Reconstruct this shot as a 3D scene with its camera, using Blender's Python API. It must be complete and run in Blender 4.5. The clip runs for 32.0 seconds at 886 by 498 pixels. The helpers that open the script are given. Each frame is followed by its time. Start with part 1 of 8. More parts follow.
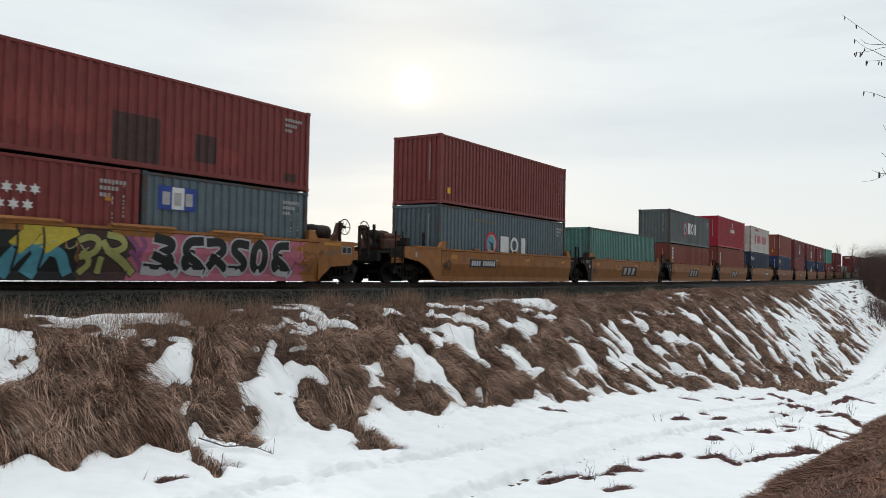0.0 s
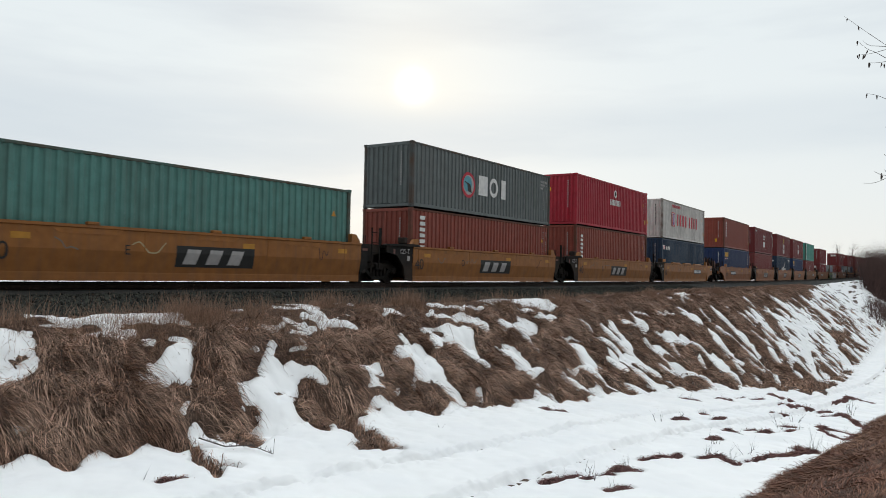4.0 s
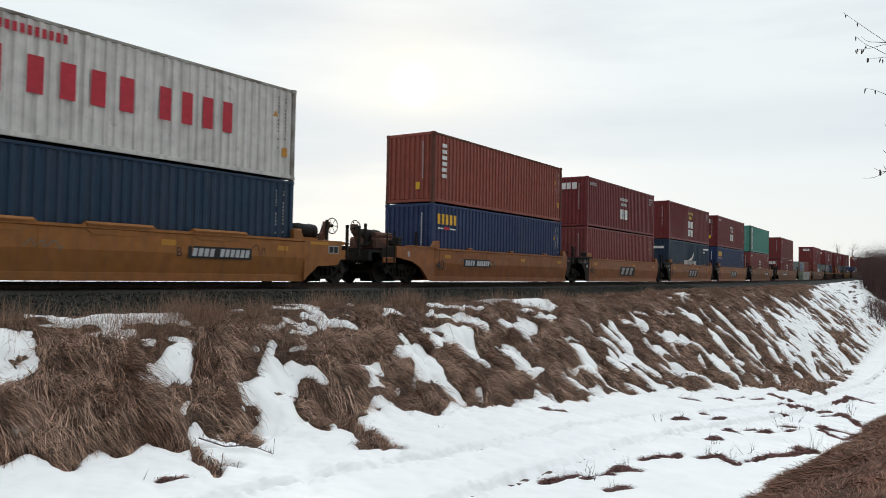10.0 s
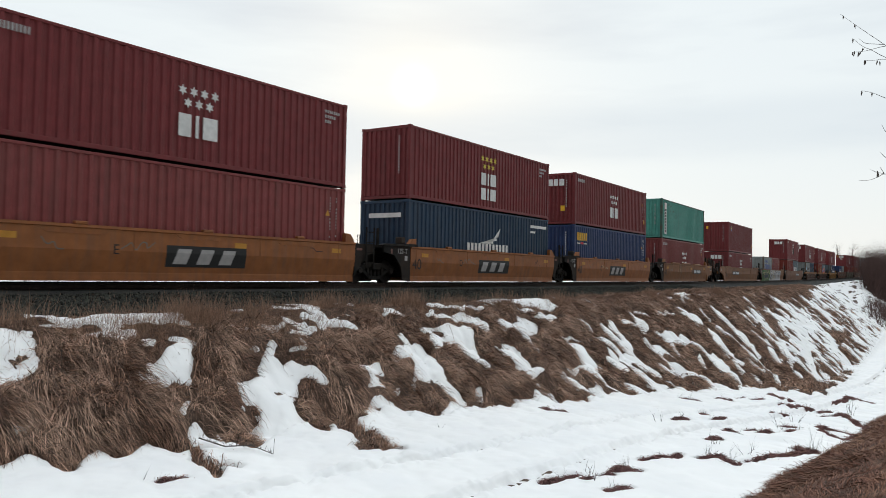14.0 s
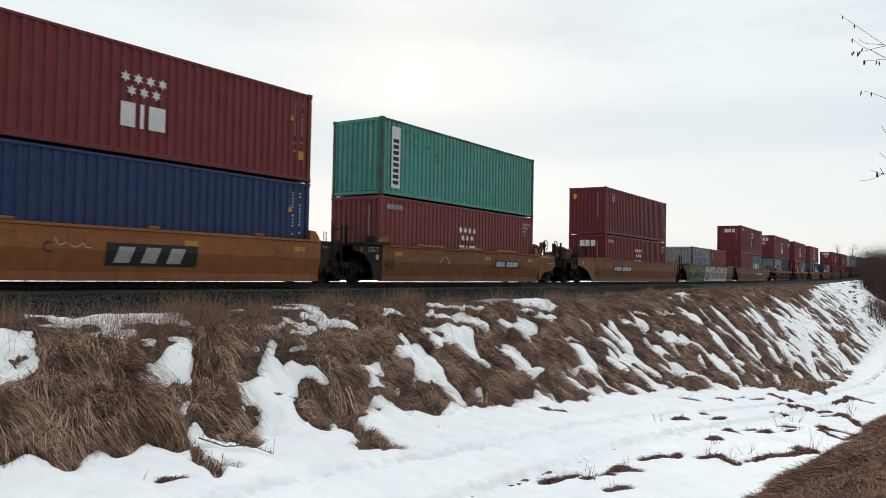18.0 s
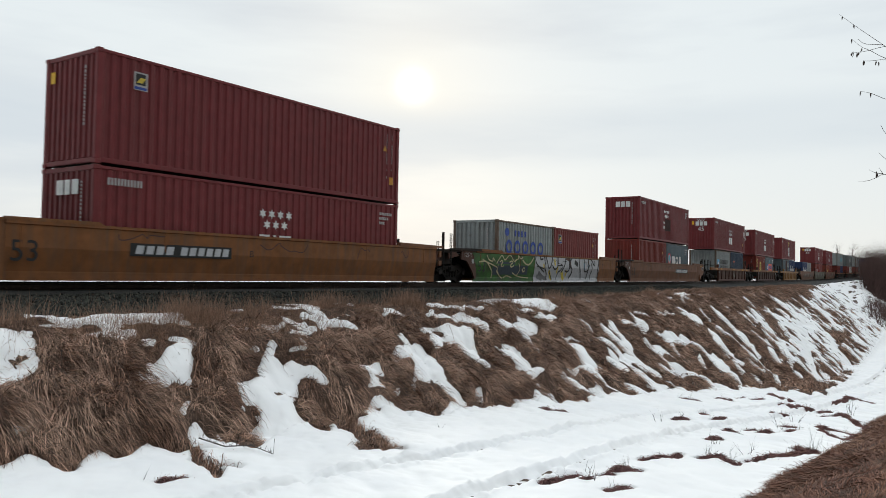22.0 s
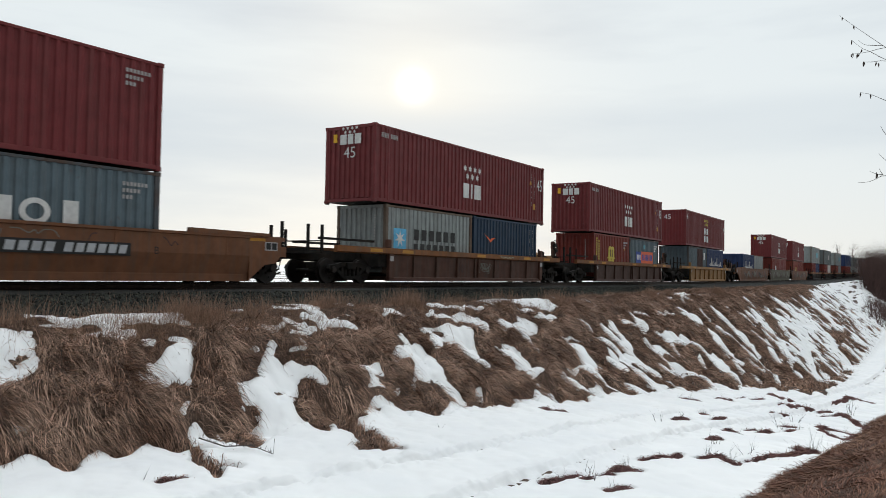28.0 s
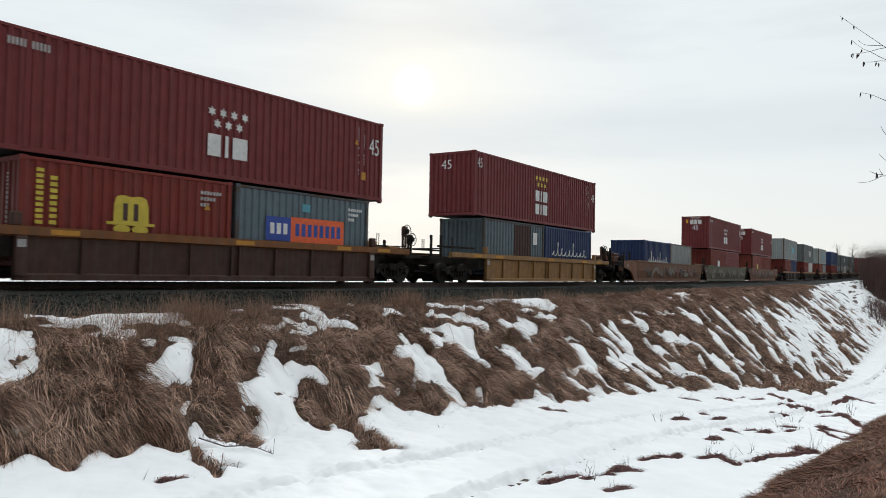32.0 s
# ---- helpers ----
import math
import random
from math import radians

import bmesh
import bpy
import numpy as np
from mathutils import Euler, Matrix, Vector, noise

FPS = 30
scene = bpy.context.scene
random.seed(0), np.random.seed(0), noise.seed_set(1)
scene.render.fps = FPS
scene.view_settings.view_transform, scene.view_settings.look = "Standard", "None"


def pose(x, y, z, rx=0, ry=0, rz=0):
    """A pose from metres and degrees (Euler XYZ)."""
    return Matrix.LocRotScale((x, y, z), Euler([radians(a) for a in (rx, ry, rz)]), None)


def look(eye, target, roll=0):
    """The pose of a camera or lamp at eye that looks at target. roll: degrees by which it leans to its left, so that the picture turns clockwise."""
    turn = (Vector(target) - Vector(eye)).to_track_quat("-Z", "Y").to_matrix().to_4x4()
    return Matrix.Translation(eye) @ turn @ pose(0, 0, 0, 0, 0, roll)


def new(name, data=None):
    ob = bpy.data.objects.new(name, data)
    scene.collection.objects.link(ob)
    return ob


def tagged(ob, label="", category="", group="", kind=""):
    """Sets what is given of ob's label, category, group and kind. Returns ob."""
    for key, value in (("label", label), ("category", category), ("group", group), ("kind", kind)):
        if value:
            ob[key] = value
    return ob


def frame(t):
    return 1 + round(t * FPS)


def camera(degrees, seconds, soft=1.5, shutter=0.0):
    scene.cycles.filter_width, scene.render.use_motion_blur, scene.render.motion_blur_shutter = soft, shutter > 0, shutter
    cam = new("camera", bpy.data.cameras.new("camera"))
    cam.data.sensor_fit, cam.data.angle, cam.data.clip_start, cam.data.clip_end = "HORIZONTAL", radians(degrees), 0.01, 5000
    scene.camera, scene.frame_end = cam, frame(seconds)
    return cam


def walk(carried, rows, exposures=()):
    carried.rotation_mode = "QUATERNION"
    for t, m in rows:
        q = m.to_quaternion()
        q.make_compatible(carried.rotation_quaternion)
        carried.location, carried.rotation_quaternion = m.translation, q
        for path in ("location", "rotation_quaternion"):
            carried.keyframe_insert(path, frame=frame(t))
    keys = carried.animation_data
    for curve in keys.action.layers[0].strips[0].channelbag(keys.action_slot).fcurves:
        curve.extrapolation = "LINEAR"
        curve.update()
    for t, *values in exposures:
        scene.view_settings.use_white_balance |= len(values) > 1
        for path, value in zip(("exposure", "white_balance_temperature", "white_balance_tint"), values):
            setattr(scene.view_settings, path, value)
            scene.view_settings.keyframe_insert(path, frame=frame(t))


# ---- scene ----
# ---- the line of the track, and the train's way along it ----
TRACK_Y, SPEED = 18.967, 8.2805


def track_y(x):
    """The track's centre line: a gentle bend, shaped to fit the camera's view, that runs out straight."""
    a = np.clip(x, 0.0, 235.0)
    return TRACK_Y + 4.607e-4 * a ** 2 - 1.170e-6 * a ** 3 + 0.0228 * np.maximum(np.asarray(x) - 235.0, 0.0)


def track_z(x):
    """The height of the rail's top: a light climb away from the camera, shaped to fit its view."""
    a = np.clip(x, 0.0, 250.0)
    return 1.596e-3 * a + 2.853e-5 * a ** 2 + 0.0135 * np.maximum(np.asarray(x) - 250.0, 0.0)


def run(t):
    """How far the train has come at t seconds."""
    return SPEED * t - 0.001085 * (t - 16.0) ** 2


def on_track(x, lift=0.0):
    """A pose on the rails at x, turned along them."""
    dy = float(track_y(x + 1.0) - track_y(x - 1.0)) / 2
    dz = float(track_z(x + 1.0) - track_z(x - 1.0)) / 2
    return pose(x, float(track_y(x)), float(track_z(x)) + lift, 0, -math.degrees(math.atan(dz)), math.degrees(math.atan(dy)))


# ---- camera ----
cam = camera(60.54, 32.0, soft=0.8, shutter=0.2)
YAW, PITCH, ROLL = radians(54.773), radians(1.950), 1.154
EYE = (0.0, 0.0, 0.40)
AHEAD = (math.sin(YAW) * math.cos(PITCH), math.cos(YAW) * math.cos(PITCH), 0.40 + math.sin(PITCH))
# the picture brightens a little while the tall stacks fill it, and dims with the low cars
walk(cam, [(0.0, look(EYE, AHEAD, ROLL)), (32.0, look(EYE, AHEAD, ROLL))], ((0.0, 0.02), (3.0, 0.0), (6.0, 0.08), (14.0, 0.09), (20.0, 0.08), (21.5, 0.04), (23.5, -0.07), (25.0, -0.06), (28.0, 0.0), (30.0, 0.04), (32.0, 0.04)))

# ---- light: a veiled low sun behind the train, under thin cloud ----
SUN_AZ, SUN_EL = radians(52.3), radians(14.0)
SUN_DIR = Vector((math.sin(SUN_AZ) * math.cos(SUN_EL), math.cos(SUN_AZ) * math.cos(SUN_EL), math.sin(SUN_EL)))
world = bpy.data.worlds.new("overcast_sky")
scene.world = world
world.use_nodes = True
wt = world.node_tree
wt.nodes.clear()


def wnode(kind, **inputs):
    n = wt.nodes.new(kind)
    for k, v in inputs.items():
        n.inputs[k].default_value = v
    return n


def wmath(op, a, b=None):
    n = wt.nodes.new("ShaderNodeMath")
    n.operation = op
    for i, v in enumerate((a, b)):
        if v is None:
            continue
        if isinstance(v, (int, float)):
            n.inputs[i].default_value = v
        else:
            wt.links.new(v, n.inputs[i])
    return n.outputs[0]


def wmix(fac, a, b):
    n = wt.nodes.new("ShaderNodeMix")
    n.data_type = "RGBA"
    for i, v in ((0, fac), (6, a), (7, b)):
        if isinstance(v, (int, float, tuple)):
            n.inputs[i].default_value = v
        else:
            wt.links.new(v, n.inputs[i])
    return n.outputs[2]


def wrange(v, a, b, lo, hi):
    n = wt.nodes.new("ShaderNodeMapRange")
    n.interpolation_type = "SMOOTHSTEP"
    wt.links.new(v, n.inputs[0])
    for i, x in ((1, a), (2, b), (3, lo), (4, hi)):
        n.inputs[i].default_value = x
    return n.outputs[0]


wco = wt.nodes.new("ShaderNodeTexCoord")
wsep = wt.nodes.new("ShaderNodeSeparateXYZ")
wt.links.new(wco.outputs["Generated"], wsep.inputs[0])
wdot = wt.nodes.new("ShaderNodeVectorMath")
wdot.operation = "DOT_PRODUCT"
wdot.inputs[1].default_value = SUN_DIR
wt.links.new(wco.outputs["Generated"], wdot.inputs[0])
near_sun = wmath("MAXIMUM", wdot.outputs["Value"], 0.0)
sky = wt.nodes.new("ShaderNodeTexSky")
sky.sky_type, sky.sun_disc, sky.sun_elevation, sky.sun_rotation = "NISHITA", False, SUN_EL, SUN_AZ
# cloud veil: long flat bands of a slightly bluer grey
wmap = wt.nodes.new("ShaderNodeMapping")
wmap.inputs["Scale"].default_value = (1.6, 1.6, 9.0)
wmap.inputs["Rotation"].default_value = (0.05, 0.03, 0.6)
wt.links.new(wco.outputs["Generated"], wmap.inputs[0])
wnoise = wnode("ShaderNodeTexNoise", Scale=1.35, Detail=5.0, Roughness=0.52)
wt.links.new(wmap.outputs[0], wnoise.inputs["Vector"])
wramp = wt.nodes.new("ShaderNodeMapRange")
for k, v in ((1, 0.44), (2, 0.66), (3, 0.0), (4, 1.0)):
    wramp.inputs[k].default_value = v
wt.links.new(wnoise.outputs[0], wramp.inputs[0])
low = wmath("POWER", wmath("SUBTRACT", 1.0, wmath("MINIMUM", wmath("MAXIMUM", wsep.outputs[2], 0.0), 1.0)), 9.0)
veil = wmix(low, (0.825, 0.89, 0.915, 1), (0.88, 0.88, 0.845, 1))
veil = wmix(wmath("MULTIPLY", wramp.outputs[0], 0.8), veil, (0.67, 0.73, 0.785, 1))
halo = wmath("MULTIPLY", wmath("POWER", near_sun, 70.0), 0.40)
core = wmath("MULTIPLY", wmath("POWER", near_sun, 420.0), 0.34)
disc = wmath("MULTIPLY", wmath("POWER", near_sun, 7000.0), 1.9)
veil = wmix(wmath("MINIMUM", halo, 1.0), veil, (0.975, 0.94, 0.87, 1))
veil = wmix(wmath("MINIMUM", core, 1.0), veil, (1.0, 0.97, 0.85, 1))
veil = wmix(wmath("MINIMUM", disc, 1.0), veil, (1.35, 1.33, 1.22, 1))
# a bluer bank of cloud under the sun, with a ragged upper edge
edge = wmath("ADD", wsep.outputs[2], wmath("MULTIPLY", wmath("SUBTRACT", wnoise.outputs[0], 0.5), 0.075))
bank = wmath("MULTIPLY", wrange(edge, 0.118, 0.165, 0.0, 1.0), wrange(edge, 0.19, 0.232, 1.0, 0.0))
bank = wmath("MULTIPLY", bank, wrange(wnoise.outputs[0], 0.32, 0.62, 0.45, 0.88))
veil = wmix(bank, veil, (0.675, 0.745, 0.80, 1))


# thin cloud is brightest overhead and dims away from the sun
overhead = wrange(wsep.outputs[2], 0.36, 0.85, 1.0, 2.15)
away = wrange(wdot.outputs["Value"], -0.55, 0.6, 0.30, 1.0)
shade = wmath("MULTIPLY", overhead, away)
blue = wnode("ShaderNodeBackground", Strength=0.06)
wt.links.new(sky.outputs[0], blue.inputs[0])
cloud = wnode("ShaderNodeBackground", Strength=1.0)
wt.links.new(veil, cloud.inputs[0])
wt.links.new(shade, cloud.inputs[1])
wsum = wt.nodes.new("ShaderNodeMixShader")
wsum.inputs[0].default_value = 0.93
wout = wt.nodes.new("ShaderNodeOutputWorld")
wt.links.new(blue.outputs[0], wsum.inputs[1])
wt.links.new(cloud.outputs[0], wsum.inputs[2])
wt.links.new(wsum.outputs[0], wout.inputs[0])

sun = new("sun", bpy.data.lights.new("sun", "SUN"))
sun.data.energy, sun.data.angle, sun.data.color = 0.9, radians(12), (1.0, 0.95, 0.86)
sun.matrix_basis = look(SUN_DIR * 60, (0, 0, 0))


# ---- materials ----
def material(name, base, rough=0.7, metal=0.0, vary=0.25, grain=20.0, second=None, big=0.8, bump=0.0, island=0.0, per_object=0.0, streak=0.0, rust=0.0, spec=0.4):
    """A surface with two scales of variation, optional drip streaks, rust specks and relief."""
    m = bpy.data.materials.new(name)
    m.use_nodes = True
    nt = m.node_tree
    b = nt.nodes["Principled BSDF"]
    b.inputs["Roughness"].default_value, b.inputs["Metallic"].default_value = rough, metal
    b.inputs["Specular IOR Level"].default_value = spec
    link, node = nt.links.new, nt.nodes.new

    def mixed(fac, a, c, blend="MIX"):
        n = node("ShaderNodeMix")
        n.data_type, n.blend_type = "RGBA", blend
        for i, v in ((0, fac), (6, a), (7, c)):
            if isinstance(v, (int, float, tuple)):
                n.inputs[i].default_value = v
            else:
                link(v, n.inputs[i])
        return n.outputs[2]

    def ranged(v, a, c, lo, hi):
        n = node("ShaderNodeMapRange")
        link(v, n.inputs[0])
        for i, x in ((1, a), (2, c), (3, lo), (4, hi)):
            n.inputs[i].default_value = x
        return n.outputs[0]

    co = node("ShaderNodeTexCoord").outputs["Object"]

    def noise_at(scale, detail=4.0, stretch=None, rough_n=0.55):
        n = node("ShaderNodeTexNoise")
        n.inputs["Scale"].default_value, n.inputs["Detail"].default_value, n.inputs["Roughness"].default_value = scale, detail, rough_n
        src = co
        if stretch:
            mp = node("ShaderNodeMapping")
            mp.inputs["Scale"].default_value = stretch
            link(co, mp.inputs[0])
            src = mp.outputs[0]
        if per_object or streak:
            oi = node("ShaderNodeObjectInfo")
            ad = node("ShaderNodeVectorMath")
            ad.operation = "MULTIPLY_ADD"
            link(oi.outputs["Random"], ad.inputs[0])
            ad.inputs[1].default_value = (37.0, 19.0, 11.0)
            link(src, ad.inputs[2])
            src = ad.outputs[0]
        link(src, n.inputs["Vector"])
        return n.outputs[0]

    dark = tuple(v * (1 - vary) for v in base) + (1,)
    light = tuple(min(v * (1 + vary), 1.0) for v in base) + (1,)
    colour = mixed(ranged(noise_at(grain), 0.3, 0.7, 0, 1), dark, light)
    if second:
        colour = mixed(ranged(noise_at(big, 5.0), 0.42, 0.66, 0, 0.85), colour, tuple(second) + (1,))
    if streak:
        s = ranged(noise_at(1.0, 5.0, (6.0, 6.0, 0.25)), 0.45, 0.75, 0, streak)
        colour = mixed(s, colour, (0.10, 0.085, 0.07, 1))
        s = ranged(noise_at(1.0, 4.0, (9.0, 9.0, 0.5)), 0.55, 0.8, 0, streak * 0.6)
        colour = mixed(s, colour, tuple(min(v * 0.95 + 0.035, 1) for v in base) + (1,))
    if rust:
        r = ranged(noise_at(5.0, 8.0, (1.0, 1.0, 0.6), 0.7), 0.62, 0.70, 0, rust)
        colour = mixed(r, colour, (0.13, 0.045, 0.018, 1))
    if island or per_object:
        src = node("ShaderNodeNewGeometry").outputs["Random Per Island"] if island else node("ShaderNodeObjectInfo").outputs["Random"]
        k = island or per_object
        hsv = node("ShaderNodeHueSaturation")
        link(ranged(src, 0, 1, 1 - k, 1 + k), hsv.inputs["Value"])
        link(colour, hsv.inputs["Color"])
        colour = hsv.outputs[0]
    link(colour, b.inputs["Base Color"])
    link(ranged(noise_at(grain * 0.7), 0.2, 0.8, max(rough - 0.12, 0.05), min(rough + 0.12, 1.0)), b.inputs["Roughness"])
    if bump:
        bp = node("ShaderNodeBump")
        bp.inputs["Strength"].default_value, bp.inputs["Distance"].default_value = 0.6, bump
        link(noise_at(grain * 1.5, 6.0), bp.inputs["Height"])
        link(bp.outputs[0], b.inputs["Normal"])
    return m


def paint(name, base, rust=0.35, streak=0.24, rough=0.5, vary=0.12):
    return material(name, base, rough, 0.0, vary, 3.0, None, 0.8, 0.0, 0.0, 0.06, streak, rust, spec=0.22)


SNOW = material("snow", (0.90, 0.895, 0.89), 0.6, 0, 0.03, 1.2, (0.85, 0.852, 0.86), 0.5, 0.03, spec=0.25)
# The shade in the gaps between tufts is put into this dark base.
SOIL = material("matted_dead_grass", (0.065, 0.038, 0.026), 0.95, 0, 0.5, 14.0, (0.14, 0.085, 0.06), 0.7, 0.05)
GRASS = material("dead_grass_blades", (0.195, 0.108, 0.072), 0.85, 0, 0.6, 5.0, (0.52, 0.345, 0.255), 1.25, island=0.92)
NEARGRASS = material("flattened_near_grass", (0.15, 0.072, 0.048), 0.85, 0, 0.55, 4.0, (0.27, 0.15, 0.098), 0.9, island=0.7)
STALK = material("dark_fallen_stalks", (0.19, 0.092, 0.085), 0.9, 0, 0.3, 5.0, None, 0.6, island=0.5)
STRAW = material("dry_straw_stalks", (0.31, 0.19, 0.130), 0.85, 0, 0.25, 3.0, None, 0.6, island=0.4)
# Near black: the shade beside the rails is put into the bed's colour.
BALLAST = material("ballast_bed", (0.017, 0.0175, 0.016), 0.95, 0, 0.5, 26.0, (0.035, 0.034, 0.029), 1.2, 0.05)
STONE = material("ballast_stone", (0.035, 0.0355, 0.030), 0.95, 0, 0.2, 8.0, None, 1.0, island=0.9, spec=0.15)
# Creosote dark, lowered further for the shade at the tie ends.
TIE = material("creosoted_wood", (0.016, 0.014, 0.012), 0.9, 0, 0.4, 12.0, (0.028, 0.024, 0.02), 1.5, 0.01, per_object=0.3)
RAIL = material("rail_steel", (0.05, 0.035, 0.028), 0.6, 0.6, 0.3, 9.0)
RAILTOP = material("worn_rail_head", (0.5, 0.5, 0.5), 0.25, 1.0, 0.1, 9.0)
BARK = material("bare_bark", (0.10, 0.082, 0.072), 0.9, 0, 0.3, 9.0, island=0.35)
FARBARK = material("thicket_bark", (0.085, 0.048, 0.042), 0.9, 0, 0.3, 3.0, island=0.4)
STEEL = material("grimy_black_steel", (0.015, 0.0135, 0.012), 0.85, 0.0, 0.4, 6.0, (0.034, 0.025, 0.019), 1.2, spec=0.2)
WHEELSTEEL = material("wheel_steel", (0.022, 0.018, 0.016), 0.7, 0.3, 0.4, 5.0, (0.04, 0.028, 0.022), 2.0)
GREASY = material("dark_grey_end_paint", (0.020, 0.0185, 0.0175), 0.8, 0, 0.3, 4.0, (0.046, 0.030, 0.022), 1.0, per_object=0.15, spec=0.2)
BRAKE = material("rusty_brake_gear", (0.14, 0.060, 0.038), 0.8, 0.1, 0.35, 7.0, (0.06, 0.038, 0.030), 2.0)
WELL = {
    "yellow": paint("yellow_ochre_car_paint", (0.345, 0.140, 0.041), 0.35, 0.33, 0.55, 0.15),
    "ochre": paint("orange_ochre_car_paint", (0.315, 0.116, 0.041), 0.4, 0.36, 0.55, 0.16),
    "amber": paint("weathered_amber_car_paint", (0.235, 0.094, 0.033), 0.5, 0.5, 0.6, 0.18),
    "brown": paint("brown_car_paint", (0.195, 0.082, 0.040), 0.5, 0.5, 0.6, 0.18),
    "oxide": paint("oxide_brown_car_paint", (0.10, 0.046, 0.032), 0.6, 0.5, 0.65, 0.2),
    "tan": paint("tan_ochre_car_paint", (0.31, 0.165, 0.06), 0.4, 0.5, 0.6, 0.18),
    "umber": paint("dark_umber_car_paint", (0.078, 0.040, 0.031), 0.5, 0.5, 0.65, 0.2),
    "dark": paint("dark_grimy_car_paint", (0.05, 0.04, 0.036), 0.4, 0.5, 0.65, 0.2),
    "olive": paint("grey_olive_car_paint", (0.13, 0.12, 0.08), 0.4, 0.5, 0.65, 0.2),
}
COL = {
    "maroon": paint("maroon_container_paint", (0.225, 0.052, 0.048)),
    "rust": paint("brick_brown_container_paint", (0.27, 0.067, 0.047)),
    "wine": paint("wine_red_container_paint", (0.180, 0.034, 0.036), 0.15, 0.2),
    "plum": paint("faded_wine_container_paint", (0.225, 0.055, 0.053), 0.25, 0.3),
    "red": paint("bright_red_container_paint", (0.40, 0.03, 0.048), 0.1, 0.15),
    "grey": paint("slate_grey_container_paint", (0.142, 0.163, 0.163), 0.3, 0.4),
    "bluegrey": paint("blue_grey_container_paint", (0.122, 0.166, 0.190), 0.4, 0.35),
    "mint": paint("faded_green_container_paint", (0.11, 0.265, 0.235), 0.4, 0.4),
    "green": paint("sea_green_container_paint", (0.085, 0.31, 0.255), 0.4, 0.25),
    "white": paint("dirty_white_container_paint", (0.66, 0.64, 0.61), 0.35, 0.40),
    "navy": paint("navy_container_paint", (0.021, 0.046, 0.085), 0.15, 0.25),
    "blue": paint("dark_blue_container_paint", (0.026, 0.048, 0.126), 0.15, 0.25),
    "pale": paint("pale_grey_container_paint", (0.32, 0.35, 0.345), 0.4, 0.45),
    "scarlet": paint("scarlet_brown_container_paint", (0.200, 0.033, 0.024), 0.3, 0.3),
}


def plain(name, base, rough=0.6, metal=0.0):
    return material(name, base, rough, metal, 0.12, 6.0, None, 1.0, per_object=0.05)


INK = {
    "white": plain("white_marking_paint", (0.72, 0.72, 0.70)),
    "dull": plain("dulled_white_marking", (0.42, 0.40, 0.39)),
    "yellow": plain("yellow_marking_paint", (0.75, 0.42, 0.02)),
    "amber": plain("amber_reflector", (0.52, 0.24, 0.03)),
    "gold": plain("golden_marking_paint", (0.62, 0.48, 0.06)),
    "black": plain("black_marking_paint", (0.018, 0.018, 0.018)),
    "red": plain("red_marking_paint", (0.50, 0.03, 0.05)),
    "orange": plain("orange_marking_paint", (0.75, 0.13, 0.04)),
    "blue": plain("blue_marking_paint", (0.03, 0.07, 0.32)),
    "sky": plain("sky_blue_marking_paint", (0.12, 0.45, 0.70)),
    "green": material("green_spray_paint", (0.04, 0.14, 0.022), 0.6, 0, 0.4, 2.5, (0.035, 0.05, 0.02), 1.6),
    "lime": plain("yellow_green_marking_paint", (0.38, 0.37, 0.12)),
    "cream": plain("cream_marking_paint", (0.50, 0.44, 0.25)),
    "ash": material("grey_spray_paint", (0.30, 0.30, 0.29), 0.5, 0, 0.2, 3.0, (0.16, 0.145, 0.14), 1.4),
    "mauve": plain("mauve_spray_paint", (0.30, 0.09, 0.22)),
    "pale": plain("pale_rim_spray_paint", (0.52, 0.50, 0.52)),
    "brown": plain("brown_spray_paint", (0.13, 0.06, 0.035)),
    "grey": plain("grey_shade_spray_paint", (0.16, 0.16, 0.165)),
    "slate": plain("slate_spray_paint", (0.05, 0.08, 0.085)),
    "pink": plain("pink_marking_paint", (0.55, 0.16, 0.22)),
    "teal": plain("teal_marking_paint", (0.10, 0.34, 0.42)),
    "silver": plain("silver_marking_paint", (0.50, 0.51, 0.53), 0.4, 0.2),
    "dusk": plain("dusky_blue_marking_paint", (0.035, 0.055, 0.07)),
    "haze": plain("faded_grey_spray", (0.17, 0.16, 0.13)),
    "rustred": plain("faded_red_spray", (0.17, 0.075, 0.06)),
    "worn": plain("worn_red_paint", (0.27, 0.055, 0.046)),
    "patch": plain("dark_overpaint_patch", (0.075, 0.042, 0.038), 0.8),
}


